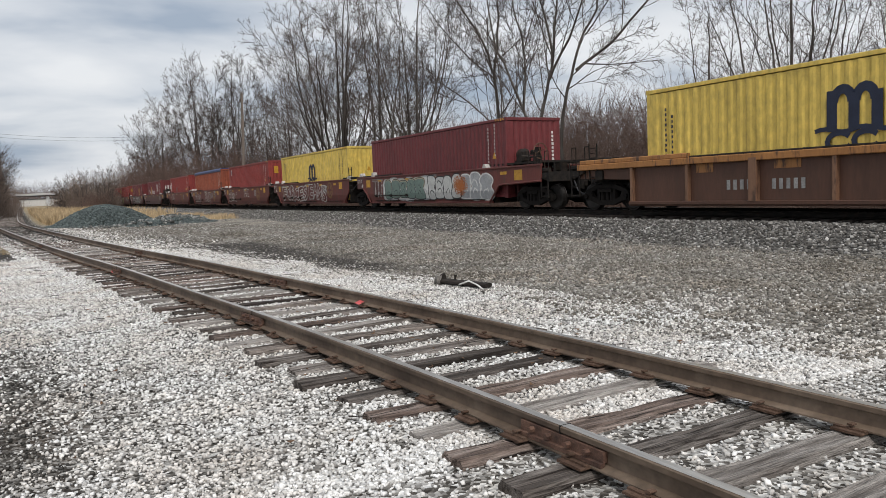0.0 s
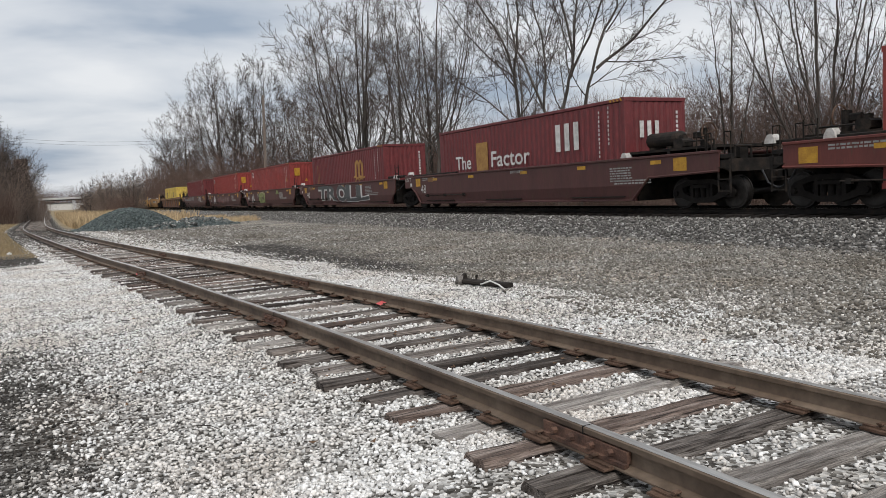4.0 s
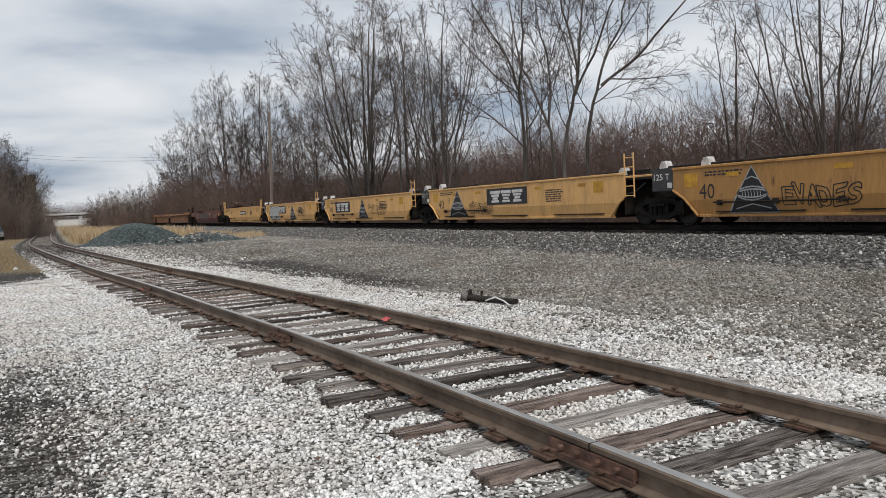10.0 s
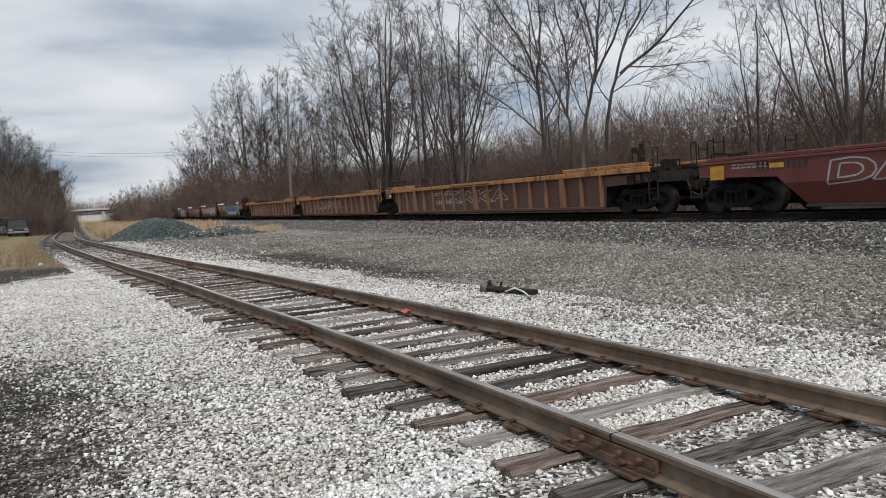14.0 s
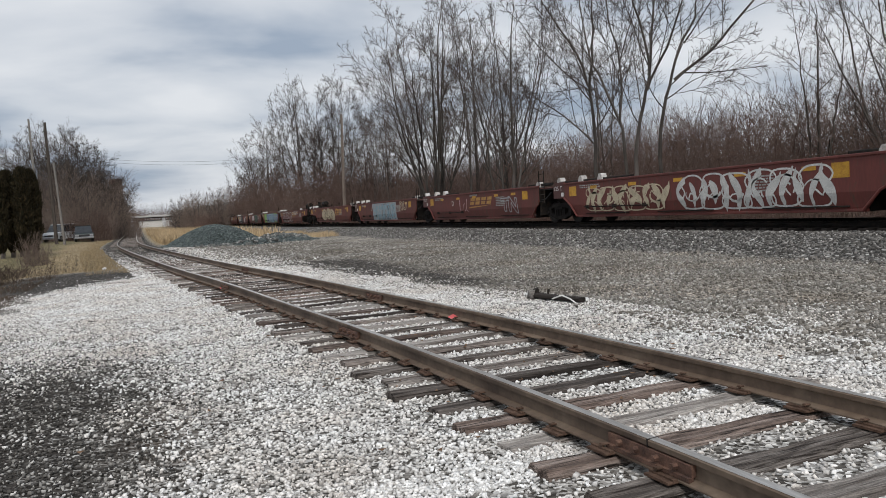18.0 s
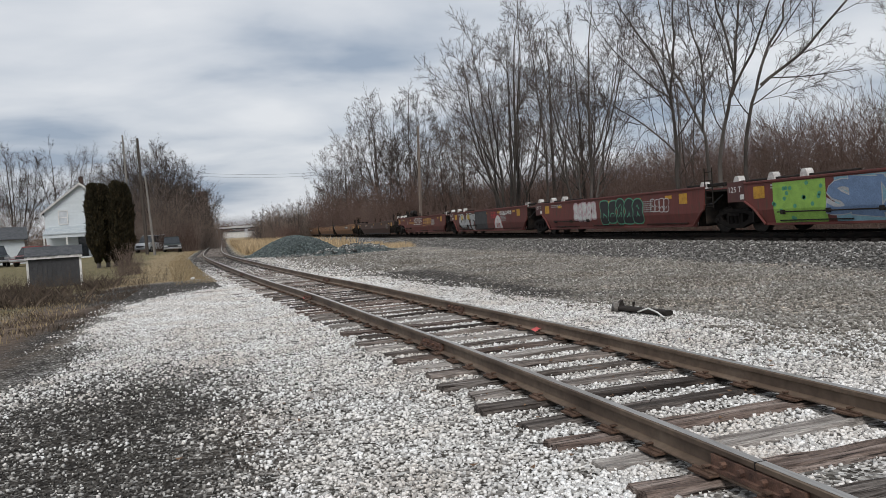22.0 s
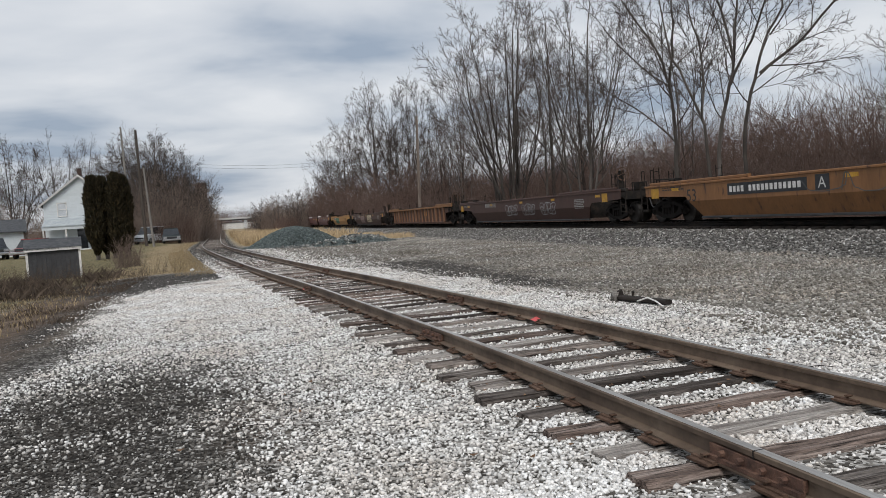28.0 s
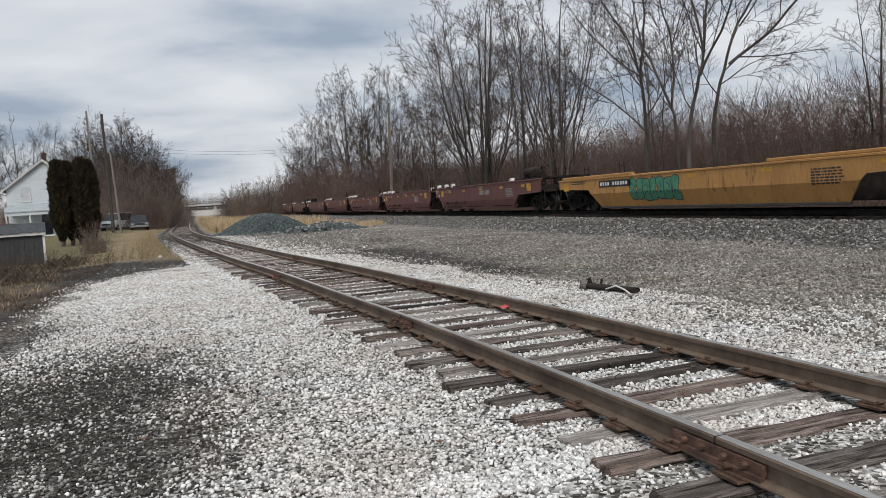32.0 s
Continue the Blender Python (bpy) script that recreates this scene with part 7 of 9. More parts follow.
    for k in range(5):
        a, b = cuts[k], cuts[k + 1]
        u, F, R, x = well_unit("max", M_RED, b - a, (a + b) / 2, kinds[k][0], kinds[k][1], lab[k], trim=M_STEEL_DARK, stands=3, panel=M_DARKRED, group=art, top=1.51)
        marks_plain(u, F, R, x, 500 + k, number=k > 2, letter=(None, None, "D", None, "B")[k])
        if k == 0:
            throw_up(u, 61, 0.8, 6.4, 0.36, 1.40, 5, None, "silver", 0.07, x - 0.008, "pale sprayed line letters")
            swoosh_name(u, 0.8, 0.98, 2.5, 0.34, M_GOLDINK, x - 0.002)
            throw_up(u, 62, -2.8, 0.4, 1.12, 1.42, 7, None, "white", 0.03, x - 0.010)
        elif k == 1:
            patch(u, R - 3.2, 0.30, 2.0, 1.34, SPRAY["lime"], x - 0.004, "mural_ground", "lime green dotted mural ground")
            patch(u, F + 3.6, 0.30, 2.0, 1.34, SPRAY["lime"], x - 0.004, "mural_ground", "lime green dotted mural ground")
            patch(u, (F + R) / 2 + 0.2, 0.30, R - F - 9.4, 1.34, SPRAY["sky"], x - 0.003, "mural_ground", "light blue mural ground")
            sprayed_word(u, "SIXTO BEASY", R - 4.2, 0.40, 1.12, 9.6, "blue", "silver", x - 0.014, "slate blue graffiti words with pale edges")
            rng = random.Random(3)
            dots = Solid()
            for _ in range(46):
                y, z = (rng.uniform(R - 4.1, R - 2.2) if rng.random() < 0.5 else rng.uniform(F + 2.6, F + 4.6)), rng.uniform(0.4, 1.55)
                dots.rod((x - 0.0125, y, z), (x - 0.0105, y, z), 0.07, 0.07, 8)
            part_on("mural_dots", dots, SPRAY["mint"], u, "green dots")
        elif k == 2:
            throw_up(u, 63, R - 6.8, R - 4.6, 0.60, 1.40, 5, "white", "pink", 0.06, x - 0.008, "pink-edged white letters")
            throw_up(u, 64, F + 5.0, R - 7.2, 0.38, 1.45, 5, "black", "mint", 0.05, x - 0.008, "green-edged black letters")
            throw_up(u, 65, F + 3.2, F + 4.4, 0.8, 1.3, 4, None, "white", 0.03, x - 0.008)
        elif k == 3:
            wild_word(u, "GAT", R - 6.0, R - 2.4, 0.32, 1.46, "white", "black", x - 0.008, 21, "pale halo of the bubble word", 0.20)
            wild_word(u, "GAT", R - 5.9, R - 2.5, 0.38, 1.38, "silver", "black", x - 0.018, 21, "silver bubble graffiti word with black edges", 0.12)
            smear(u, R - 4.9, R - 4.1, 0.95, 1.40, 22, "gold", x - 0.028, None, 0.8, 0.03, "yellow sprayed highlights")
            smear(u, R - 3.4, R - 2.8, 0.95, 1.36, 23, "gold", x - 0.028, None, 0.7, 0.03, "yellow sprayed highlights")
            patch(u, 0.9, 0.34, 2.4, 1.2, M_GREYPANEL, x - 0.004, label="dark painted-over patch")
            dome = [(F + 5.6 + 0.68 * math.cos(a), 0.40 + 0.78 * math.sin(a)) for a in np.linspace(0, math.pi, 19)]
            g = part_on("graffiti_fill", Solid().add([(x - 0.006, a, b) for a, b in dome], [tuple(range(19))]), SPRAY["white"], u, "white sprayed dome")
            red = Solid()
            ribbon(red, dome, 0.07, x - 0.012)
            for d in (-0.22, 0.0, 0.22):
                ribbon(red, [(F + 5.6 + d, 0.42), (F + 5.6 + 0.9 * d, 0.92 - abs(d))], 0.09, x - 0.012)
            part_on("graffiti_line", red, SPRAY["redspray"], g, "red strokes on the dome")
            throw_up(u, 66, F + 5.9, F + 6.8, 1.02, 1.36, 4, None, "redspray", 0.04, x - 0.008)
            bubble_word(u, "SHEBOMBS", F + 3.4, F + 5.2, 1.16, 1.38, "white", 0.024, x - 0.008, 67, "thin white sprayed letters")
        else:
            bars_name(u, R - 5.3, 0.97, 2.1, 0.17, M_GOLDINK, "gold company mark and number as plain shapes", x - 0.002)
            throw_up(u, 68, R - 10.0, R - 7.2, 0.88, 1.48, 8, None, "white", 0.032, x - 0.008, "thin white sprayed letters")
            swoosh_name(u, F + 7.8, 0.92, 2.6, 0.42, M_GOLDINK, x - 0.002)
    # dark brown long wells and ochre cars to the end of what is seen
    u, F, R, x = well_unit("fold", M_BROWN, 25.6, 607.4, "C", "C", "dark brown low well car with a white car number", sill=M_BROWN)
    marks_plain(u, F, R, x, 600, number=False, drop=0.14)
    small_print(u, 1.5, 1.02, 0.9, 3, M_WHITE, x - 0.001, 605)
    bars_name(u, R - 6.4, 1.04, 1.7, 0.2, M_WHITE, "white number as plain bars", x - 0.002)
    cuts = (620.2, 643.6, 665.7, 688.9)
    for k, kd in enumerate(("CJ", "JJ", "JC")):
        a, b = cuts[k], cuts[k + 1]
        u, F, R, x = well_unit("fold", M_OCHRE, b - a, (a + b) / 2, kd[0], kd[1], "sooty ochre low well car with a dark number panel", sill=M_OCHRE, panel=M_GREYPANEL, trim=M_STEEL_DARK, group=art)
        marks_plain(u, F, R, x, 620 + k, colour=M_BLACK, number=False, drop=0.14)
        if k == 0:
            number_panel(u, F + 10.0, 0.93, 2.6, 0.30, x)
        elif k == 1:
            bars_name(u, 1.2, 1.05, 1.4, 0.32, M_RUSTBROWN, "faded company mark", x - 0.002)
        else:
            number_panel(u, R - 5.8, 0.86, 3.4, 0.36, x)
            patch(u, R - 9.75, 0.84, 0.5, 0.42, M_BLACK, x - 0.002, "letter_panel", "black square behind the letter")
            lettered("well_letter", "A", u, R - 9.6, 0.90, 0.30, M_WHITE, x - 0.012)
            scrawl(u, 73, F + 4.0, 1.5, 0.7, 1.45, 5, "grey", 0.03, x - 0.008, "faint thin sprayed lines")
            lettered("well_size", "53", u, R - 3.6, 0.72, 0.42, M_BLACK, x - 0.006)
    u, F, R, x = well_unit("fold", M_BROWN, 25.9, 701.85, "C", "C", "dark brown low well car with thin white tags", sill=M_BROWN)
    marks_plain(u, F, R, x, 640, number=False, drop=0.14)
    bars_name(u, R - 6.4, 1.14, 1.9, 0.24, M_WHITE, "white number as plain bars", x - 0.002)
    for k in range(3):
        throw_up(u, 75 + k, -4.6 + 2.5 * k, -2.9 + 2.5 * k, 0.50, 1.08, 4, None, "silver", 0.035, x - 0.006, lean=0.5)
    u, F, R, x = well_unit("rib", M_RUSTBROWN, 25.8, 727.7, "C", "C", "rusty ribbed well car with an ochre top rail", sill=M_OCHRE, trim=M_STEEL_DARK, rail=0.13, ribs=M_RIBDUSTLIT, pitch=1.05)
    patch(u, F + 8.9, 0.75, 0.9, 0.42, M_SILL, -1.305, label="faded orange painted square")
    for k in range(4):
        scrawl(u, 82 + k, -1.4 + 1.2 * k, -0.9 + 1.2 * k, 0.42, 0.62, 1, "silver", 0.022, -1.312)
    u, F, R, x = well_unit("fold", M_BROWN, 25.7, 753.45, "C", "C", "dark brown low well car with pale claw-like graffiti", sill=M_BROWN)
    marks_plain(u, F, R, x, 650, number=False, drop=0.14)
    bars_name(u, R - 5.8, 1.16, 1.9, 0.24, M_WHITE, "white number as plain bars", x - 0.002)
    throw_up(u, 83, 1.4, 3.9, 0.42, 1.22, 3, "dustpink", "washpink", 0.05, x - 0.008, "pale pink sprayed claws", 0.35, "cream")
    throw_up(u, 84, -3.2, -0.4, 0.42, 0.86, 4, "cream", "black", 0.04, x - 0.008, "cream sprayed teeth")
    throw_up(u, 85, -3.2, -0.4, 0.82, 1.24, 4, "cream", "black", 0.04, x - 0.014, "cream sprayed letters")
    scrawl(u, 85, R - 4.4, R - 3.2, 0.45, 1.35, 1, "silver", 0.05, x - 0.008)
    u, F, R, x = well_unit("fold", M_GOLD, 22.1, 777.35, "C", "C", "golden yellow low well car with green graffiti", sill=M_GOLD)
    marks_plain(u, F, R, x, 660, colour=M_BLACK, number=False, drop=0.14)
    number_panel(u, R - 4.4, 0.97, 2.3, 0.26, x)
    throw_up(u, 86, 0.6, 3.6, 0.40, 1.28, 7, "mint", "black", 0.03, x - 0.008, "mint green sprayed letters")
    patch(u, F + 7.6, 0.62, 2.2, 0.55, M_OCHRE, x + 0.03, label="rubbed brown patch")
    cuts = (788.4, 807.2, 823.9, 840.7, 857.5, 877.1)
    for k in range(5):
        a, b = cuts[k], cuts[k + 1]
        u, F, R, x = well_unit("max", M_FADED, b - a, (a + b) / 2, kinds[k][0], kinds[k][1], "faded red-brown well car with pale corner boxes", stands=3, group=art, top=1.54)
        marks_plain(u, F, R, x, 700 + k)
        if k == 0:
            bars_name(u, 0.4, 1.0, 1.7, 0.24, M_WHITE, "white number as plain bars", x - 0.002)
    for k, (a, b, kd) in enumerate(((877.1, 895.8, "CJ"), (895.8, 912.6, "JJ"))):
        u, F, R, x = well_unit("max", M_FADED, b - a, (a + b) / 2, kd[0], kd[1], "faded red-brown well car with pale corner boxes", stands=3, group=art, top=1.54)
        marks_plain(u, F, R, x, 720 + k)


build_train()

# ---- bare trees and brush ----
def tubes(segs, sides):
    """Tapered tubes for rows of (x0, y0, z0, x1, y1, z1, r0, r1)."""
    s = np.asarray(segs, float)
    p, q, r0, r1 = s[:, 0:3], s[:, 3:6], s[:, 6], s[:, 7]
    d = q - p
    d /= np.linalg.norm(d, axis=1, keepdims=True) + 1e-9
    ref = np.where(np.abs(d[:, 2:3]) > 0.9, np.array([[1.0, 0, 0]]), np.array([[0, 0, 1.0]]))
    a = np.cross(d, ref)
    a /= np.linalg.norm(a, axis=1, keepdims=True) + 1e-9
    b = np.cross(d, a)
    t = 2 * np.pi * np.arange(sides) / sides
    ring = a[:, None] * np.cos(t)[None, :, None] + b[:, None] * np.sin(t)[None, :, None]
    v = np.concatenate([p[:, None] + ring * r0[:, None, None], q[:, None] + ring * r1[:, None, None]], 1)
    k = np.arange(sides)
    f = np.stack([k, (k + 1) % sides, sides + (k + 1) % sides, sides + k], -1)
    f = (f[None] + 2 * sides * np.arange(len(s))[:, None, None]).reshape(-1, 4)
    return v.reshape(-1, 3), f


def grow(seed, stems, clear=0.22, limbs=9, open_at=0.75, lift=0.10, reach=0.34, twig=1.0, kids=(8, 6, 3), wave=0.05, fine=1.0):
    """A leafless tree of height 1. stems: rows of (radius, knots) in the tree's space; each stem carries limbs, these carry branches, twigs and sprigs.
    clear: height without limbs; open_at: the angle at which limbs leave; lift: how they bend up; reach: length of the longest limb."""
    rng = random.Random(seed)
    thick, thin = [], []

    def turned(d, ang, turn):
        e = d.orthogonal().normalized()
        e.rotate(Matrix.Rotation(turn, 3, d))
        return (d * math.cos(ang) + e * math.sin(ang)).normalized()

    def put(p, q, ra, rb):
        (thick if ra > 0.0016 else thin).append((*p, *q, ra, rb))

    def shoot(p, d, length, r, lev):
        n = (0, 6, 4, 3, 2)[lev]
        pts, dirs = [p], []
        up = (0, lift, lift * 0.5, lift * 0.15, 0.0)[lev]
        for i in range(n):
            d = (d + Vector((0, 0, up)) + Vector((rng.gauss(0, 1), rng.gauss(0, 1), rng.gauss(0, 0.7))) * wave * (1.0, 1.0, 1.3, 1.5, 1.6)[lev]).normalized()
            q = p + d * (length / n)
            put(p, q, r * (1 - 0.68 * i / n), r * (1 - 0.68 * (i + 1) / n))
            p = q
            pts.append(p)
            dirs.append(d)
        if lev == 4:
            return
        count = max(2, round(kids[lev - 1] * rng.uniform(0.75, 1.25) * (twig if lev > 1 else 1)))
        turn = rng.uniform(0, 6.28)
        for k in range(count):
            t = 0.22 + 0.78 * (k + rng.uniform(0.2, 0.8)) / count
            i = min(n - 1, int(t * n))
            o = pts[i].lerp(pts[i + 1], t * n - i)
            turn += 2.4 + rng.uniform(-0.4, 0.4)
            ln = length * rng.uniform(0.30, 0.52) * (1.25 - 0.75 * t)
            if lev == 3:
                ln = length * rng.uniform(0.35, 0.7)
            shoot(o, turned(dirs[i], rng.uniform(0.45, 0.9), turn), ln, max(r * (1 - 0.68 * t) * rng.uniform(0.42, 0.62), (0, 0.0010, 0.00065, 0.00046)[lev] * fine), lev + 1)

    for r0, knots in stems:
        kn = [Vector(k) for k in knots]
        total = sum((b - a).length for a, b in zip(kn[:-1], kn[1:]))
        pts = []
        for i in range(len(kn) - 1):
            a, b, c, d = kn[max(i - 1, 0)], kn[i], kn[i + 1], kn[min(i + 2, len(kn) - 1)]
            m = max(3, round((c - b).length / 0.05))
            for k in range(m):
                t = k / m
                pts.append(0.5 * (2 * b + (c - a) * t + (2 * a - 5 * b + 4 * c - d) * t * t + (3 * b - a - 3 * c + d) * t ** 3) + Vector((rng.gauss(0, 1), rng.gauss(0, 1), 0)) * 0.0022)
        pts.append(kn[-1])
        n = len(pts) - 1
        for i in range(n):
            put(pts[i], pts[i + 1], r0 * (1 - 0.86 * i / n), r0 * (1 - 0.86 * (i + 1) / n))
        count = max(3, round(limbs * rng.uniform(0.85, 1.15) * total))
        turn = rng.uniform(0, 6.28)
        for k in range(count):
            t = (k + rng.uniform(0.1, 0.9)) / count
            i = min(n - 1, int(t * n))
            o, d = pts[i], (pts[i + 1] - pts[i]).normalized()
            if o.z < clear:
                continue
            turn += 2.4 + rng.uniform(-0.5, 0.5)
            rr = r0 * (1 - 0.86 * t)
            shoot(o, turned(d, open_at * rng.uniform(0.75, 1.2), turn), reach * rng.uniform(0.55, 1.0) * (1.10 - 0.6 * t), min(max(rr * 0.55, 0.0012), 0.0045) * rng.uniform(0.7, 1.0), 1)
        shoot(pts[-1], (pts[-1] - pts[-2]).normalized(), 0.12, max(r0 * 0.14, 0.0012), 2)
    return thick, thin


def fan_of(seed, count, tilt, radius, bow=0.25, low=0.8, split=0.0):
    """Stems that rise together from one foot and lean outwards; bow: how far they straighten up again."""
    rng = random.Random(seed)
    out = []
    for k in range(count):
        a = 2.4 * k + rng.uniform(-0.3, 0.3)
        lean = tilt * math.sqrt((k + 0.3) / count)
        h = 0.97 - (1 - low) * (k / count) - rng.uniform(0, 0.05)
        knots = []
        for t in (0.0, 0.2, 0.45, 0.72, 1.0):
            off = lean * h * (t - bow * t * t) + 0.012 * math.sin(7 * t + k)
            foot = 0.012 * (count > 1)
            knots.append((math.cos(a) * (foot + off), math.sin(a) * (foot + off), h * max(t, 0) - (0.02 if t == 0 else 0)))
        r = radius * (1.0 if k == 0 else rng.uniform(0.55, 0.85))
        out.append((r, knots))
        if split:
            # a second leader that leaves the stem at a third of its height
            b = a + rng.choice((-1, 1)) * rng.uniform(0.5, 1.3)
            p0, hh = Vector(knots[1]).lerp(Vector(knots[2]), rng.uniform(0.1, 0.7)), h * rng.uniform(0.80, 0.97)
            out.append((r * 0.55, [tuple(p0 + Vector((math.cos(b), math.sin(b), 0)) * (split * (t - 0.4 * t * t)) + Vector((math.cos(a), math.sin(a), 0)) * (lean * 0.4 * t) + Vector((0, 0, (hh - p0.z) * t))) for t in (0.0, 0.3, 0.62, 1.0)]))
    return out


def bent_stems(rows, tall, seed):
    """Hand-placed forks: rows of (radius, (across, up), ...) in metres, given a little depth."""
    rng = random.Random(seed)
    out = []
    for r, *kn in rows:
        depth, drift = 0.0, rng.uniform(-0.25, 0.25)
        pts = []
        for u, z in kn:
            pts.append((u / tall, depth / tall, (z - 0.2 if z == 0 else z) / tall))
            depth += drift * (z > 0)
        out.append((r / tall, pts))
    return out


_kinds = {}


def tree_kind(key, **how):
    """Builds a kind of tree one metre high; it is planted at its true height."""
    limbs, twigs = grow(**how)
    v, f = tubes(limbs, 6)
    trunk = big_mesh("trunk", v, f, M_BARK, True)
    v, f = tubes(twigs, 3)
    crown = big_mesh("crown", v, f, M_TWIG)
    t = thing("bare_tree", how_label[key], "tree", "leafless trees by the line")
    part("trunk", trunk, M_BARK, t, "grey-brown trunk and limbs")
    part("crown", crown, M_TWIG, t, "fine leafless twigs")
    _kinds[key] = t


how_label = {"fan": "large leafless tree with a dense fan of ascending limbs", "dome": "broad leafless tree with a rounded crown", "vase": "leafless tree with limbs that spread like a vase", "twin": "tall leafless tree that forks into two grey leaders", "lean": "tall leafless tree with leaning double trunk", "fork": "tall leafless tree with three grey leaders", "arch": "leafless tree with one long arching limb", "slim": "slender leafless tree with upright leaders", "upright": "dark leafless tree with many steep fine branches", "bush": "low bushy leafless tree"}
tree_kind("fan", seed=3, stems=fan_of(3, 8, 0.42, 0.0092, 0.22, 0.66, 0.16), clear=0.15, limbs=12, open_at=0.66, lift=0.045, reach=0.36, kids=(8, 5, 3), fine=1.1)
tree_kind("dome", seed=7, stems=fan_of(7, 6, 0.55, 0.0110, 0.38, 0.70, 0.22), clear=0.10, limbs=12, open_at=0.80, lift=0.035, reach=0.42, kids=(8, 6, 3), wave=0.07, fine=1.4)
tree_kind("vase", seed=9, stems=fan_of(9, 4, 0.36, 0.0090, 0.15, 0.80, 0.20), clear=0.15, limbs=12, open_at=0.68, lift=0.05, reach=0.36, kids=(7, 5, 3), fine=0.95)
tree_kind("twin", seed=12, stems=bent_stems([(0.149, (0, 0), (0, 4.8), (-0.15, 8.1), (0.1, 10.4), (0.2, 13.3), (0.9, 16.4)), (0.093, (-0.12, 8.0), (-0.8, 10.3), (-2.6, 13.3), (-3.4, 15.8)), (0.062, (0.0, 5.0), (-1.6, 6.7), (-3.5, 8.2), (-5.0, 9.9)), (0.056, (-0.1, 8.0), (-1.5, 9.2), (-3.2, 11.2), (-4.0, 12.6))], 17.0, 1), clear=0.30, limbs=14, open_at=0.66, lift=0.06, reach=0.30, kids=(8, 6, 3))
tree_kind("lean", seed=13, stems=bent_stems([(0.124, (0.2, 0), (0, 4.9), (-0.3, 6.2), (-1.2, 8.6), (-1.6, 9.8), (-2.2, 13.5), (-2.5, 16.2)), (0.081, (-0.12, 5.8), (-0.05, 9.2), (-0.65, 12.2), (-0.4, 15.6)), (0.043, (-0.1, 9.0), (0.7, 11.4), (1.1, 13.8))], 17.0, 2), clear=0.33, limbs=14, open_at=0.62, lift=0.06, reach=0.29, kids=(8, 6, 3))
tree_kind("fork", seed=14, stems=bent_stems([(0.143, (-0.3, 0), (-0.15, 4.9), (0.3, 6.8), (0.6, 8.7), (0.0, 11.8), (-0.25, 14.0), (-0.3, 16.6)), (0.081, (0.42, 7.4), (1.5, 9.5), (2.4, 11.8), (3.0, 13.3), (3.5, 15.4)), (0.081, (0.6, 8.6), (0.9, 11.0), (1.1, 13.3), (1.4, 16.6)), (0.037, (0.0, 5.6), (-0.9, 8.0), (-1.4, 10.4))], 17.0, 3), clear=0.36, limbs=14, open_at=0.62, lift=0.06, reach=0.29, kids=(8, 6, 3))
tree_kind("arch", seed=15, stems=bent_stems([(0.124, (-0.3, 0), (0, 5.2), (0.45, 7.2), (1.0, 8.9), (1.7, 10.3), (2.4, 13.3), (2.7, 15.6)), (0.081, (0.7, 7.5), (2.4, 8.7), (3.9, 10.2), (5.1, 11.6), (6.1, 13.0), (6.9, 14.2)), (0.043, (1.2, 9.2), (2.6, 11.2), (3.6, 13.4)), (0.037, (0.3, 6.6), (1.6, 7.4), (2.8, 7.6))], 16.0, 4), clear=0.36, limbs=13, open_at=0.70, lift=0.04, reach=0.26, kids=(8, 6, 3))
tree_kind("slim", seed=19, stems=fan_of(19, 3, 0.16, 0.0095, 0.3, 0.88), clear=0.14, limbs=18, open_at=0.78, lift=0.07, reach=0.34, kids=(7, 5, 3))
tree_kind("upright", seed=23, stems=fan_of(23, 6, 0.46, 0.0090, 0.30, 0.74, 0.15), clear=0.10, limbs=12, open_at=0.62, lift=0.07, reach=0.30, kids=(7, 4, 3), fine=0.85)
tree_kind("bush", seed=31, stems=fan_of(31, 10, 0.95, 0.010, 0.35, 0.55), clear=0.06, limbs=10, open_at=0.75, lift=0.05, reach=0.30, kids=(6, 5, 3), wave=0.08, fine=2.2)
_used = set()


def plant(key, x, y, tall, turn=0.0, lean=0.0, label="", girth=1.0):
    z = float(ground_z(x, y)) - 0.05
    m = pose(x, y, z, lean, 0, turn)
    if key in _used:
        t = copy_thing(_kinds[key], m)
    else:
        t = _kinds[key]
        t.matrix_basis = m
        _used.add(key)
    t.scale = (tall * girth, tall * girth, tall)
    if label:
        t["label"] = label
    return t


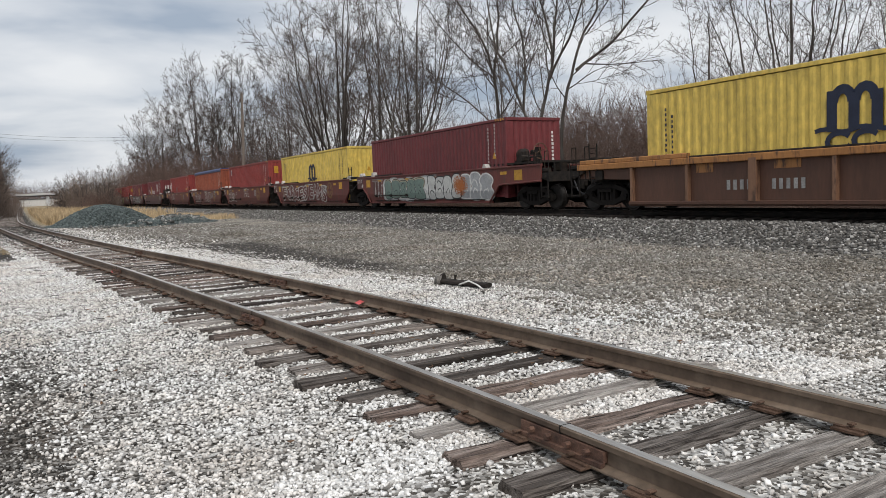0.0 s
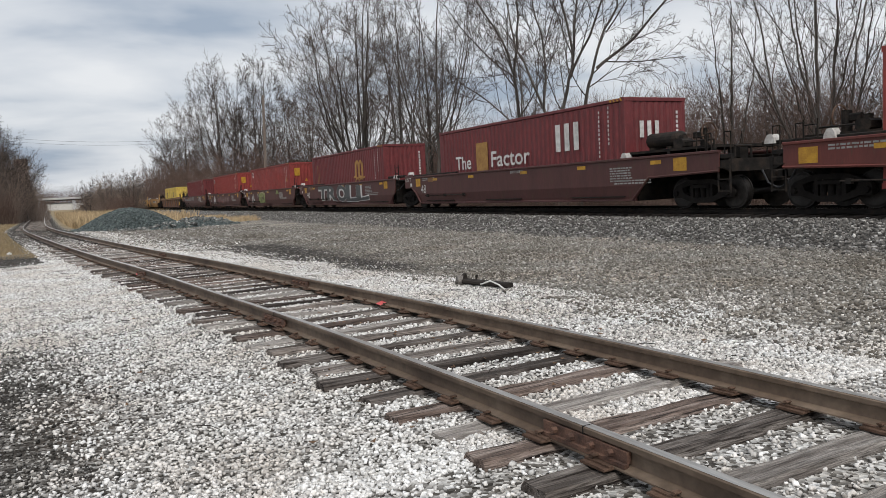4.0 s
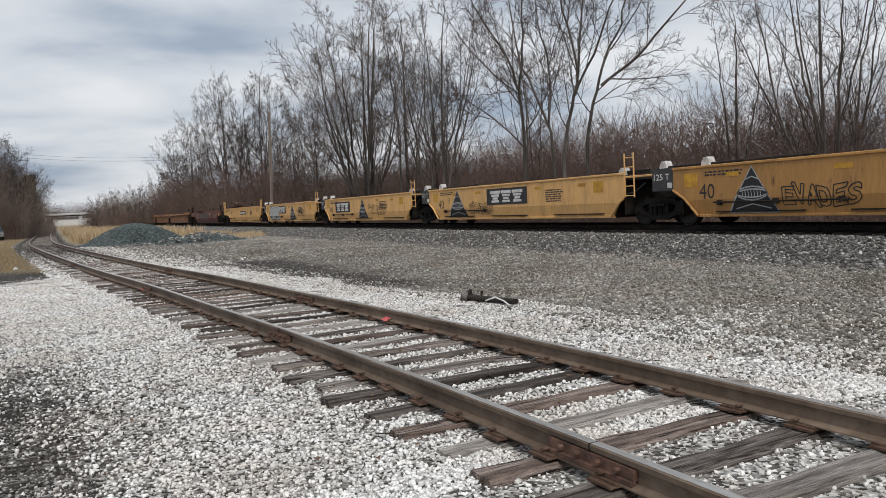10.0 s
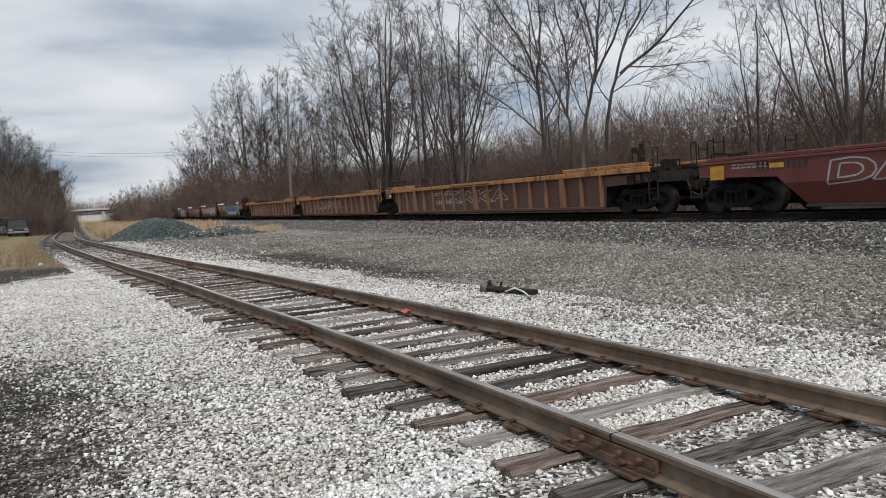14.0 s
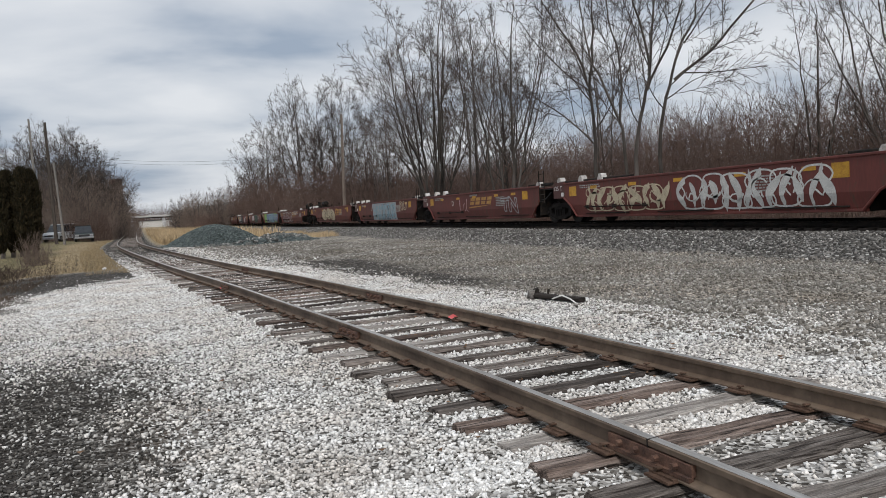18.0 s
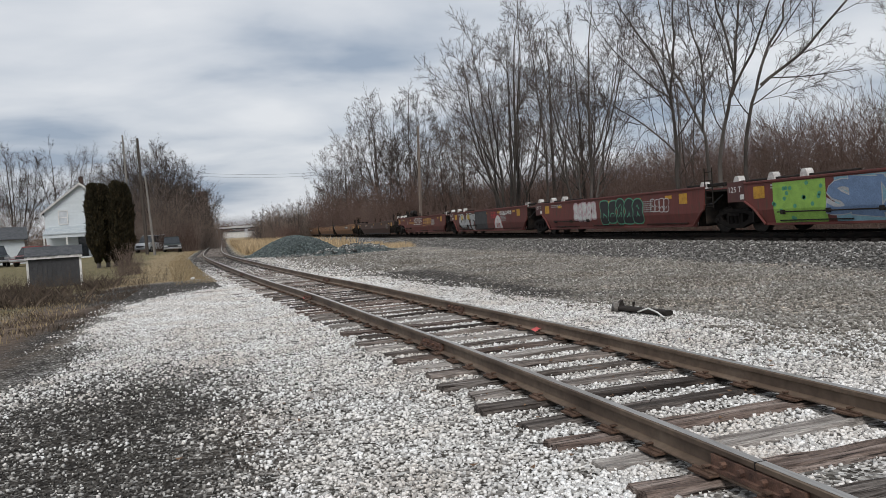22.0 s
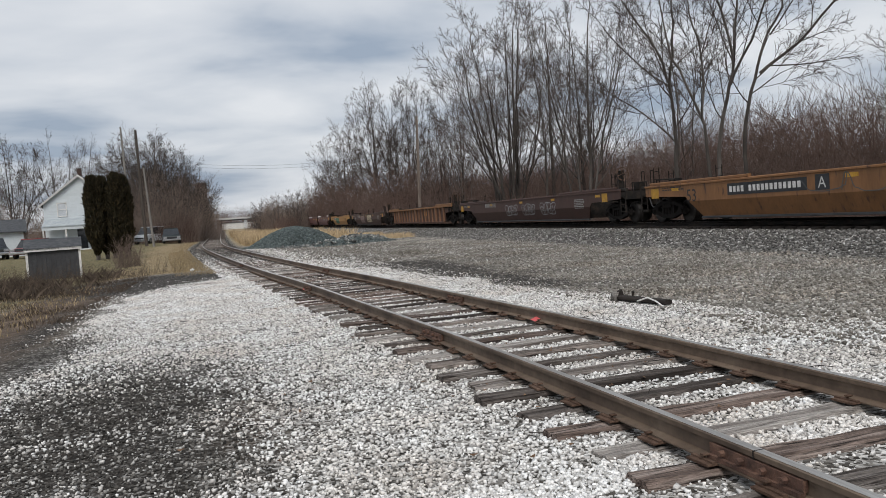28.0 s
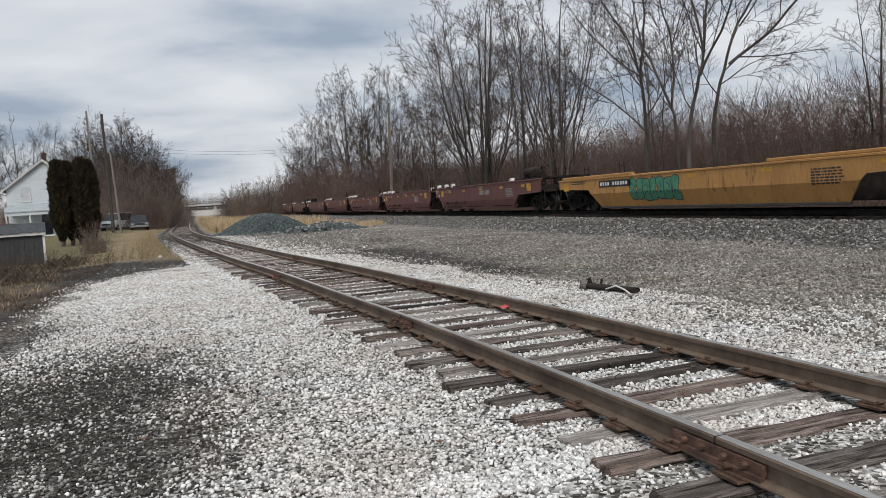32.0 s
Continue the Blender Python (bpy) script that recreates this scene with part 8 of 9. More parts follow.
def plant_all():
    rng = random.Random(2)
    # the row behind the train, with the four tall forked trees turned towards the lot
    for key, x, y, tall, turn, girth in (
            ("fan", 25.0, 66.0, 21.8, 0, 1.0), ("slim", 27.0, 60.2, 19.5, 60, 1.1), ("vase", 24.5, 49.6, 17.8, 20, 1.0), ("vase", 27.5, 54.5, 17.5, 200, 0.9), 
            ("twin", 24.0, 37.0, 17.0, -35.6, 1.0), ("lean", 24.0, 34.2, 17.0, -35.6, 1.0), ("fork", 24.3, 33.2, 17.0, -35.6, 1.0), ("arch", 23.8, 30.8, 16.0, -35.6, 1.0), ("slim", 30.0, 45.0, 13.0, 140, 1.2),
            ("slim", 30.0, 27.1, 11.2, 30, 1.1), ("upright", 30.0, 21.9, 14.5, 170, 0.95), ("upright", 34.0, 19.0, 11.0, 260, 1.0), ("upright", 31.0, 15.5, 12.0, 80, 1.0),
            ("dome", 26.0, 112.0, 22.5, 40, 0.80), ("dome", 24.6, 124.0, 23.5, 210, 0.74), ("dome", 21.5, 147.0, 18.5, 300, 0.80), ("vase", 29.0, 92.0, 18.5, 90, 0.8), ("dome", 28.0, 97.0, 15.0, 150, 0.8), ("dome", 21.0, 165.0, 16.0, 20, 0.8), ("vase", 28.5, 74.0, 17.0, 250, 1.0)):
        plant(key, x, y, tall, turn, girth=girth)
    # bushes in front of the far end of the train
    for x, y, tall in ((12.4, 150, 7.3), (9.2, 158, 7.2), (14.0, 168, 8.6), (5.6, 160, 6.4), (7.0, 178, 7.4), (10.5, 190, 8.6), (13.0, 205, 9.0), (16.0, 178, 8.1), (19.5, 185, 9.0), (8.0, 230, 8.1), (13.0, 250, 9.0), (20.0, 230, 9.9)):
        plant("bush", x, y, tall, rng.uniform(0, 360), label="low brown leafless bush beside the line", girth=0.8)
    # trees behind the yards
    for x, y, key, tall, girth in ((-27.3, 112, "dome", 15.0, 0.85), (-33.5, 110, "fan", 15.5, 0.8), (-22.9, 116, "vase", 15.4, 1.0), (-19.6, 117, "vase", 14.7, 1.0), (-16.6, 116, "vase", 13.2, 1.1), (-10.6, 112, "dome", 14.4, 0.9), (-13.2, 122, "fan", 13.5, 1.0), (-8.0, 109, "dome", 12.6, 0.85), (-6.4, 99, "bush", 9.2, 0.7), (-4.5, 102, "bush", 8.2, 0.7), (-8.6, 100, "bush", 9.4, 0.7), (-3.4, 108, "bush", 6.8, 0.7), (-5.2, 116, "dome", 9.5, 0.7), (-6.0, 135, "dome", 11.0, 0.8), (-5.0, 152, "bush", 9.0, 0.7), (-7.5, 170, "dome", 12.0, 0.8), (-6.5, 210, "bush", 11.0, 0.8), (-24, 98, "bush", 7.0, 0.9), (-38, 100, "dome", 12.0, 1.0), (-9.4, 104, "dome", 14.0, 0.85), (-6.6, 106, "dome", 12.0, 0.85), (-4.4, 112, "dome", 10.0, 0.8), (-11.6, 108, "dome", 14.6, 0.85)):
        plant(key, x, y, tall, rng.uniform(0, 360), label="brown leafless tree behind the yard", girth=girth)


plant_all()


def thicket_mesh(seed, long, deep, high, stems, material, domed=0.0):
    """A stretch of tangled leafless saplings and brambles."""
    rng = np.random.default_rng(seed)
    segs = []
    for _ in range(stems):
        p = np.array([rng.uniform(-deep / 2, deep / 2), rng.uniform(-long / 2, long / 2), -0.2])
        h = high * rng.uniform(0.35, 1.0) * (1 - domed * min(1.0, (2 * p[0] / deep) ** 2 + (2 * p[1] / long) ** 2))
        d = np.array([rng.normal(0, 0.16), rng.normal(0, 0.16), 1.0])
        n = 5
        thin = min(1.0, high / 3.2)
        r = rng.uniform(0.010, 0.020) * thin
        for i in range(n):
            d = d + rng.normal(0, 0.10, 3)
            d /= np.linalg.norm(d)
            q = p + d * h / n
            segs.append((*p, *q, r * (1 - 0.15 * i), r * (0.85 - 0.15 * i)))
            p = q
            if i > 0:
                for _ in range(2):
                    e = d + rng.normal(0, 0.5, 3)
                    e /= np.linalg.norm(e)
                    w = p + e * h * rng.uniform(0.10, 0.26)
                    segs.append((*p, *w, 0.0085 * thin, 0.0045 * thin))
                    for _ in range(1):
                        g = e + rng.normal(0, 0.45, 3)
                        g /= np.linalg.norm(g)
                        b = p + (w - p) * rng.uniform(0.4, 0.9)
                        segs.append((*b, *(b + g * h * rng.uniform(0.06, 0.15)), 0.0065 * thin, 0.0035 * thin))
    v, f = tubes(segs, 3)
    return big_mesh("thicket", v, f, material)


def plant_brush():
    tall = [thicket_mesh(s, 16, 7, 5.6, 560, M_BRUSH) for s in (1, 2)]
    short = [thicket_mesh(s + 5, 16, 4, 3.0, 520, M_BRUSH) for s in (1, 2)]
    rng = random.Random(8)

    def put(me, x, y, turn, k, text="tangled red-brown leafless brush beside the line"):
        ob = new("thicket", me)
        ob.matrix_world = pose(x, y, float(ground_z(x, y)), 0, 0, turn) @ Matrix.Diagonal((k, k, k, 1))
        tagged(ob, text, "brush", kind="stuff")

    for j in range(15):
        y = 4 + 13 * j
        put(tall[j % 2], 31 + rng.uniform(-1.5, 1.5), y, 180 * (j % 3 == 0), rng.uniform(0.95, 1.2))
        put(short[j % 2], 24.5 + rng.uniform(-1, 1), y + 5, 180 * (j % 2), rng.uniform(0.85, 1.1))
        put(tall[(j + 1) % 2], 39 + rng.uniform(-2, 2), y + 6, 0, rng.uniform(1.1, 1.35))
    for j in range(8):
        put(short[j % 2], 21.5, 60 + 14 * j, 180 * (j % 2), rng.uniform(0.8, 1.0))
    for j in range(9):
        put(tall[j % 2], 60, 10 + 26 * j, 0, 1.9)
    for j in range(6):
        put(short[j % 2], 10.5 + 0.4 * j, 150 + 14 * j, 0, 1.0, "brown leafless brush on the strip between the tracks")
    for j in range(5):
        put(short[j % 2], -6.2 - 0.5 * j, 100 + 14 * j, 0, 1.1, "brown leafless brush along the siding")
    mound = [thicket_mesh(s, 6.5, 6.5, 8.2, 430, M_SHRUB, 0.55) for s in (21, 22)]
    for k, (x, y, size) in enumerate(((-7.2, 98, 1.12), (-5.2, 103, 0.98), (-9.6, 101, 1.15), (-5.6, 112, 1.15), (-4.2, 120, 0.85), (-11.5, 108, 1.2), (-7.5, 126, 1.2), (-17.5, 106, 0.7), (-22.5, 107, 0.78), (-28.0, 109, 0.85), (-33.5, 107, 0.8), (-38.5, 109, 0.9))):
        put(mound[k % 2], x, y, 40 * k, size, "dense brown leafless shrubs behind the yard")
    for k, (x, y, size) in enumerate(((12.5, 152, 0.9), (8.5, 160, 0.85), (15, 170, 1.0), (9.5, 180, 1.0), (13, 196, 1.1), (6.0, 166, 0.75), (18.5, 176, 1.1), (21, 190, 1.2))):
        put(mound[k % 2], x, y, 40 * k, size, "dense brown leafless shrubs beside the line")
    bramble = thicket_mesh(41, 7, 3, 0.95, 300, M_WEED)
    for k, (x, y) in enumerate(((-6.0, 26.0), (-11.5, 27.2), (-8.5, 29.5), (-9.5, 25.2), (-5.2, 28.0))):
        put(bramble, x, y, 90 + 8 * k, 0.95, "wispy dead brown weeds in front of the shed")
    for k, (x, y) in enumerate(((25, 108), (23, 120), (21.5, 134), (21, 148), (22, 162), (28, 100))):
        put(tall[k % 2], x, y, 180 * (k % 2), 1.5, "tangled brown leafless brush under the trees")
    # distant woods
    for j in range(26):
        x = -150 + 18 * j
        put(tall[j % 2], x, 640 + rng.uniform(-30, 60), 90, rng.uniform(2.2, 3.0), "distant leafless woods on the horizon")


plant_brush()


def blades(name, label, x, y, tall, material, rng, width=0.012, bend=0.35):
    n = len(x)
    g = ground_z(x, y)
    a = rng.uniform(0, 2 * np.pi, n)
    h = tall * rng.uniform(0.5, 1.15, n)
    lx, ly = np.cos(a) * h * bend * rng.random(n), np.sin(a) * h * bend * rng.random(n)
    wx, wy = -np.sin(a) * width, np.cos(a) * width
    v = np.stack([np.stack([x - wx, y - wy, g - 0.02], -1), np.stack([x + wx, y + wy, g - 0.02], -1), np.stack([x + wx * 0.7 + lx * 0.4, y + wy * 0.7 + ly * 0.4, g + h * 0.6], -1), np.stack([x + lx, y + ly, g + h], -1)], 1)
    f = (np.array([[0, 1, 2], [0, 2, 3]])[None] + 4 * np.arange(n)[:, None, None]).reshape(-1, 3)
    return tagged(new(name, big_mesh(name, v.reshape(-1, 3), f, material)), label, "grass", kind="stuff")


def plant_grass():
    rng = np.random.default_rng(9)
    # tall straw between the tracks beyond the stone heap
    n = 15000
    y = 58 + 80 * rng.random(n) ** 1.2
    x = siding_x(y) + 2.3 + (9.5 - siding_x(y) - 2.3) * rng.random(n) ** 1.6
    k = fbm(x, y, 7, 31) > 0.45
    blades("tall_grass", "tall straw-coloured dead grass between the tracks", x[k], y[k], 0.55 + 0.6 * fbm(x[k], y[k], 5, 33), M_STRAW, rng, 0.02)
    n = 5000
    y = 50 + 14 * rng.random(n)
    x = 7.0 + 5.0 * rng.random(n)
    k = fbm(x, y, 3, 35) > 0.42
    blades("tall_grass", "patch of straw-coloured dead grass behind the stone heap", x[k], y[k], 0.38, M_STRAW, rng, 0.018)
    # lawn and verge on the yard side
    n = 30000
    y = 28.8 + 64 * rng.random(n) ** 1.5
    x = siding_x(y) - 1.9 - 14 * rng.random(n) ** 1.3
    k = x - siding_x(y) + 2.4 * (fbm(x, y, 4, 21) - 0.5) > -4.8 + rng.normal(0, 0.4, n)
    blades("lawn_grass", "short straw-coloured winter grass near the siding", x[k], y[k], (0.03 + 0.04 * (x > siding_x(y) - 3))[k], M_LAWN, rng, 0.014)
    blades("lawn_grass", "short faded green lawn grass by the house", x[~k], y[~k], 0.03, M_LAWNGREEN, rng, 0.014)
    n = 5000
    y = 26 + 30 * rng.random(n)
    x = siding_x(y) - 1.7 - 1.3 * rng.random(n) ** 2
    blades("verge_grass", "ragged straw grass along the siding", x, y, 0.075, M_LAWN, rng, 0.008)
    n = 7000
    y = 9 + 16 * rng.random(n)
    x = -3.6 - 6.5 * rng.random(n) ** 0.8
    k = fbm(x, y, 2.2, 41) > 0.36
    blades("rough_grass", "matted dead grass at the edge of the gravel", x[k], y[k], 0.085, M_LAWN, rng, 0.009, 0.9)
    n = 16000
    y = 6 + 21 * rng.random(n)
    x = -2.9 - 5.0 * rng.random(n) ** 1.2
    k = fbm(x, y, 1.1, 43) > 0.47
    blades("rough_grass", "low brown weeds and roots where the gravel ends", x[k], y[k], 0.075, M_WEED, rng, 0.007, 1.1)
    # weeds in front of the shed
    n = 9000
    y = 22.5 + 8.0 * rng.random(n)
    x = -4.0 - 9 * rng.random(n) ** 0.9
    k = fbm(x, y, 1.5, 51) > 0.42
    blades("dry_weeds", "dry brown weed stalks in front of the shed", x[k], y[k], 0.12 + 0.38 * rng.random(int(k.sum())) ** 1.5, M_WEED, rng, 0.0055, 1.2)


plant_grass()


# ---- heaps of trap rock ----
def heap(cx, cy, rx, ry, high, seed, label):
    rng = np.random.default_rng(seed)
    n, k = 60, 22
    a, r = np.meshgrid(np.linspace(0, 2 * np.pi, n, endpoint=False), np.linspace(0, 1, k))
    x, y = cx + rx * r * np.cos(a), cy + ry * r * np.sin(a)

    def top(x, y):
        q = np.sqrt(((x - cx) / rx) ** 2 + ((y - cy) / ry) ** 2)
        bumpy = 0.75 + 0.5 * fbm(x, y, 1.1, seed)
        return high * np.clip(1 - q * q, 0, 1) ** 1.25 * (0.25 * bumpy + 0.75) + ground_z(x, y) - 0.04

    idx = np.arange(n * k).reshape(k, n)
    f = np.stack([idx[:-1], idx[1:], np.roll(idx[1:], -1, 1), np.roll(idx[:-1], -1, 1)], -1).reshape(-1, 4)
    h = thing("stone_heap", label, "gravel heap")
    part("core", big_mesh("core", np.stack([x, y, top(x, y)], -1).reshape(-1, 3), f, M_STONE_T, True), M_STONE_T, h)
    m = int(700 * rx * ry)
    q, t = np.sqrt(rng.random(m)) * 1.08, rng.uniform(0, 2 * np.pi, m)
    xy = np.stack([cx + rx * q * np.cos(t), cy + ry * q * np.sin(t)], -1)
    s = stones("rubble", "", xy, 0.035 + 0.045 * rng.random(m), M_STONE_T, rng, base=top(xy[:, 0], xy[:, 1]) + 0.02)
    s.parent = h
    del s["category"]


heap(4.15, 52.5, 3.2, 4.4, 1.22, 3, "rounded heap of blue-grey crushed stone")
heap(7.7, 48.0, 2.2, 2.4, 0.40, 4, "low ragged heap of grey broken stone")
heap(6.0, 45.6, 1.3, 1.4, 0.32, 6, "low spill of grey broken stone")


def heap_rubble():
    """Broken slabs strewn over the low heaps and the ground before them."""
    rng = np.random.default_rng(46)
    for cx, cy, rx, ry, high, n in ((7.7, 48.0, 1.7, 1.6, 0.40, 230), (6.0, 45.6, 1.3, 1.2, 0.30, 120), (4.4, 46.6, 1.8, 0.9, 0.0, 60)):
        xy = np.stack([rng.normal(cx, rx * 0.55, n), rng.normal(cy, ry * 0.55, n)], -1)
        d = ((xy[:, 0] - cx) / rx / 1.3) ** 2 + ((xy[:, 1] - cy) / ry / 1.3) ** 2
        z = ground_z(xy[:, 0], xy[:, 1]) + high * np.clip(1 - d, 0, 1)
        stones("stone_rubble", "broken grey slabs strewn over the low heap", xy, 0.05 + 0.11 * rng.random(n) ** 2, M_RUBBLE, rng, base=z)


heap_rubble()

# ---- the yards across the siding ----
def build_house():
    h = thing("house", "white clapboard house with gable end and porch", "house", at=pose(-14.5, 88.0, 0.2))
    w, e, a, d = 3.45, 4.8, 7.5, 8.0
    part("wall", Solid().prism([(-d / 2, 0), (d / 2, 0), (d / 2, e), (-d / 2, e)], -w, w), M_SIDING, h, "white clapboard walls")
    part("gable", Solid().add([(-w, -d / 2, e), (w, -d / 2, e), (0, -d / 2, a), (-w, d / 2, e), (w, d / 2, e), (0, d / 2, a)], [(0, 1, 2), (3, 5, 4), (0, 2, 5, 3), (1, 4, 5, 2)]), M_SIDING, h)
    for k in range(24):
        z = 0.3 + 0.29 * k
        half = w if z < e else w * (a - z) / (a - e)
        if half > 0.2:
            part("clapboard", Solid().prism([(-d / 2 - 0.03, z), (-d / 2, z), (-d / 2, z + 0.27), (-d / 2 - 0.008, z + 0.27)], -half, half), M_SIDING, h)
    for sd in (-1, 1):
        r = Solid().add([(0, -d / 2 - 0.3, a + 0.12), (0, d / 2 + 0.3, a + 0.12), (sd * (w + 0.35), d / 2 + 0.3, e - 0.15), (sd * (w + 0.35), -d / 2 - 0.3, e - 0.15), (0, -d / 2 - 0.3, a), (0, d / 2 + 0.3, a), (sd * (w + 0.35), d / 2 + 0.3, e - 0.27), (sd * (w + 0.35), -d / 2 - 0.3, e - 0.27)], [(0, 1, 2, 3), (7, 6, 5, 4), (0, 3, 7, 4), (1, 5, 6, 2), (2, 6, 7, 3), (0, 4, 5, 1)])
        part("roof", r, M_ROOF, h, "grey shingle roof slope")
        part("bargeboard", Solid().add([(xx, yy, zz) for yy in (-d / 2 - 0.345, -d / 2 - 0.305) for xx, zz in ((0, a + 0.13), (sd * (w + 0.37), e - 0.14), (sd * (w + 0.37), e - 0.36), (0, a - 0.09))], [(0, 1, 2, 3), (7, 6, 5, 4), (0, 4, 5, 1), (1, 5, 6, 2), (2, 6, 7, 3), (3, 7, 4, 0)]), M_WHITE, h, "white bargeboard")
    c = part("chimney", Solid().box(-0.55, -0.15, -1.2, -0.8, a - 0.7, a + 0.9, 0.04), M_BRICK, h, "dark brick chimney")
    part("cap", Solid().box(-0.6, -0.1, -1.25, -0.75, a + 0.9, a + 0.98), M_BRICK, c)
    for x, z, ww, hh in ((-1.75, 3.55, 0.75, 1.25), (1.5, 3.55, 0.75, 1.25)):
        win = part("window", Solid().box(x - ww / 2, x + ww / 2, -d / 2 - 0.05, -d / 2 - 0.035, z, z + hh), M_PALEPANE, h, "pale curtained window")
        fr = Solid()
        for b in ((x - ww / 2 - 0.08, x - ww / 2, z - 0.08, z + hh + 0.08), (x + ww / 2, x + ww / 2 + 0.08, z - 0.08, z + hh + 0.08), (x - ww / 2, x + ww / 2, z - 0.08, z), (x - ww / 2, x + ww / 2, z + hh, z + hh + 0.08), (x - ww / 2, x + ww / 2, z + hh / 2 - 0.03, z + hh / 2 + 0.03)):
            fr.box(b[0], b[1], -d / 2 - 0.09, -d / 2 - 0.03, b[2], b[3])
        part("frame", fr, M_WHITE, win, "white window frame")
    part("porch_roof", Solid().prism([(-d / 2 - 2.0, 2.45), (-d / 2, 3.2), (-d / 2, 3.3), (-d / 2 - 2.0, 2.55)], -w + 0.1, w), M_PORCH, h, "pale grey porch roof")
    part("porch_beam", Solid().box(-w + 0.1, w, -d / 2 - 1.95, -d / 2 - 1.8, 2.15, 2.45), M_SIDING, h)
    for x in (-w + 0.2, -1.2, 1.2, w - 0.1):
        part("porch_post", Solid().box(x - 0.07, x + 0.07, -d / 2 - 1.95, -d / 2 - 1.81, 0, 2.15, 0.02), M_WHITE, h)
    part("porch_floor", Solid().box(-w + 0.1, w, -d / 2 - 2.0, -d / 2, -0.2, 0.12), M_CONCRETE, h)
    part("door", Solid().box(-0.5, 0.4, -d / 2 - 0.08, -d / 2 - 0.035, 0.12, 2.1), M_GLASS, h, "dark porch door")


build_house()


def build_shed():
    s = thing("garden_shed", "small dark grey shed with white corner trim", "shed", at=pose(-7.25, 34.9, -0.40, 0, 0, 10) @ Matrix.Diagonal((0.94, 1, 1.08, 1)))
    part("wall", Solid().box(-1.02, 1.02, -0.85, 0.85, 0, 1.36), M_SHED, s)
    for k in range(11):
        x = -0.93 + 0.186 * k
        part("board", Solid().box(x - 0.085, x + 0.085, -0.875, -0.85, 0.02, 1.33), M_SHED, s)
    for x in (-1.03, 1.03):
        part("corner_trim", Solid().box(x - 0.045, x + 0.045, -0.90, -0.81, 0, 1.36), M_WHITE, s, "white corner board")
    part("fascia", Solid().box(-1.12, 1.12, -0.97, -0.93, 1.30, 1.40), M_WHITE, s, "white eave board")
    part("roof", Solid().prism([(-0.97, 1.36), (0.05, 1.70), (0.97, 1.36), (0.97, 1.42), (0.05, 1.77), (-0.97, 1.42)], -1.14, 1.14), M_ROOF, s, "grey shingle roof")


build_shed()


def build_garage():
    g = thing("garage", "pale garage with dark roof and open door", "garage", at=pose(-20.6, 74, 0.2, 0, 0, 14) @ Matrix.Diagonal((1, 1, 0.84, 1)))
    part("wall", Solid().box(-2.9, 2.9, -3, 3, 0, 2.5), M_SIDING, g)
    part("roof", Solid().prism([(-3.3, 2.45), (0, 3.75), (3.3, 2.45), (3.3, 2.55), (0, 3.87), (-3.3, 2.55)], -3.2, 3.2), M_ROOF, g)
    part("door_opening", Solid().box(-2.2, 0.6, -3.05, -3.0, 0.05, 2.1), M_BLACK, g, "dark open garage door")
    part("door_trim", Solid().box(-2.3, -2.2, -3.08, -3.0, 0.0, 2.2).box(0.6, 0.7, -3.08, -3.0, 0.0, 2.2).box(-2.3, 0.7, -3.08, -3.0, 2.1, 2.2), M_WHITE, g)


build_garage()


def cedar(x, y, high, girth, seed):
    rng = np.random.default_rng(seed)
    t = thing("cedar_tree", "tall narrow dark evergreen with ragged surface", "tree", "evergreens by the house", pose(x, y, float(ground_z(x, y)) - 0.05))
    part("trunk", Solid().rod((0, 0, 0), (0.03, 0, high * 0.5), 0.11, 0.05, 8).rod((0.06, 0.05, 0), (0.2, 0.1, high * 0.4), 0.08, 0.04, 7), M_BARK, t)
    n = 5200
    z = 0.35 + (high - 0.35) * rng.random(n) ** 0.85
    prof = np.minimum(1.0, ((z - 0.25) / 1.5) ** 0.7) * np.clip((high - z) / (high * 0.22), 0, 1) ** 0.42
    a = rng.uniform(0, 2 * np.pi, n)
    r = girth * prof * (0.78 + 0.35 * lattice(a * 1.6, z * 1.3, 1.0, seed)) * np.sqrt(rng.uniform(0.55, 1.0, n))
    c = np.stack([r * np.cos(a), r * np.sin(a), z], -1)
    d = np.stack([np.cos(a) * 0.35, np.sin(a) * 0.35, np.ones(n)], -1) + rng.normal(0, 0.35, (n, 3))
    d /= np.linalg.norm(d, axis=1, keepdims=True)
    s = np.cross(d, rng.normal(0, 1, (n, 3)))
    s /= np.linalg.norm(s, axis=1, keepdims=True)
    ln, wd = rng.uniform(0.14, 0.30, (n, 1)), rng.uniform(0.03, 0.07, (n, 1))
    v = np.stack([c - d * ln * 0.4, c + s * wd, c + d * ln, c - s * wd], 1).reshape(-1, 3)
    f = np.arange(4 * n).reshape(n, 4)
    part("crown", big_mesh("crown", v, f, M_CEDAR), M_CEDAR, t, "dark green-brown scale foliage")


for _x, _y, _h, _g, _s in ((-8.30, 52.2, 5.35, 0.56, 1), (-7.85, 52.9, 5.3, 0.55, 2), (-7.45, 53.4, 5.0, 0.5, 3), (-7.00, 52.4, 5.45, 0.56, 4), (-6.60, 52.9, 5.3, 0.50, 5)):
    cedar(_x, _y, _h, _g, _s)

_b = new("garden_bush", thicket_mesh(61, 1.15, 1.15, 2.0, 130, M_SHRUB, 0.45))
_b.matrix_world = pose(-4.95, 39.4, float(ground_z(-4.95, 39.4)))
tagged(_b, "round brown leafless garden bush on the lawn", "bush")


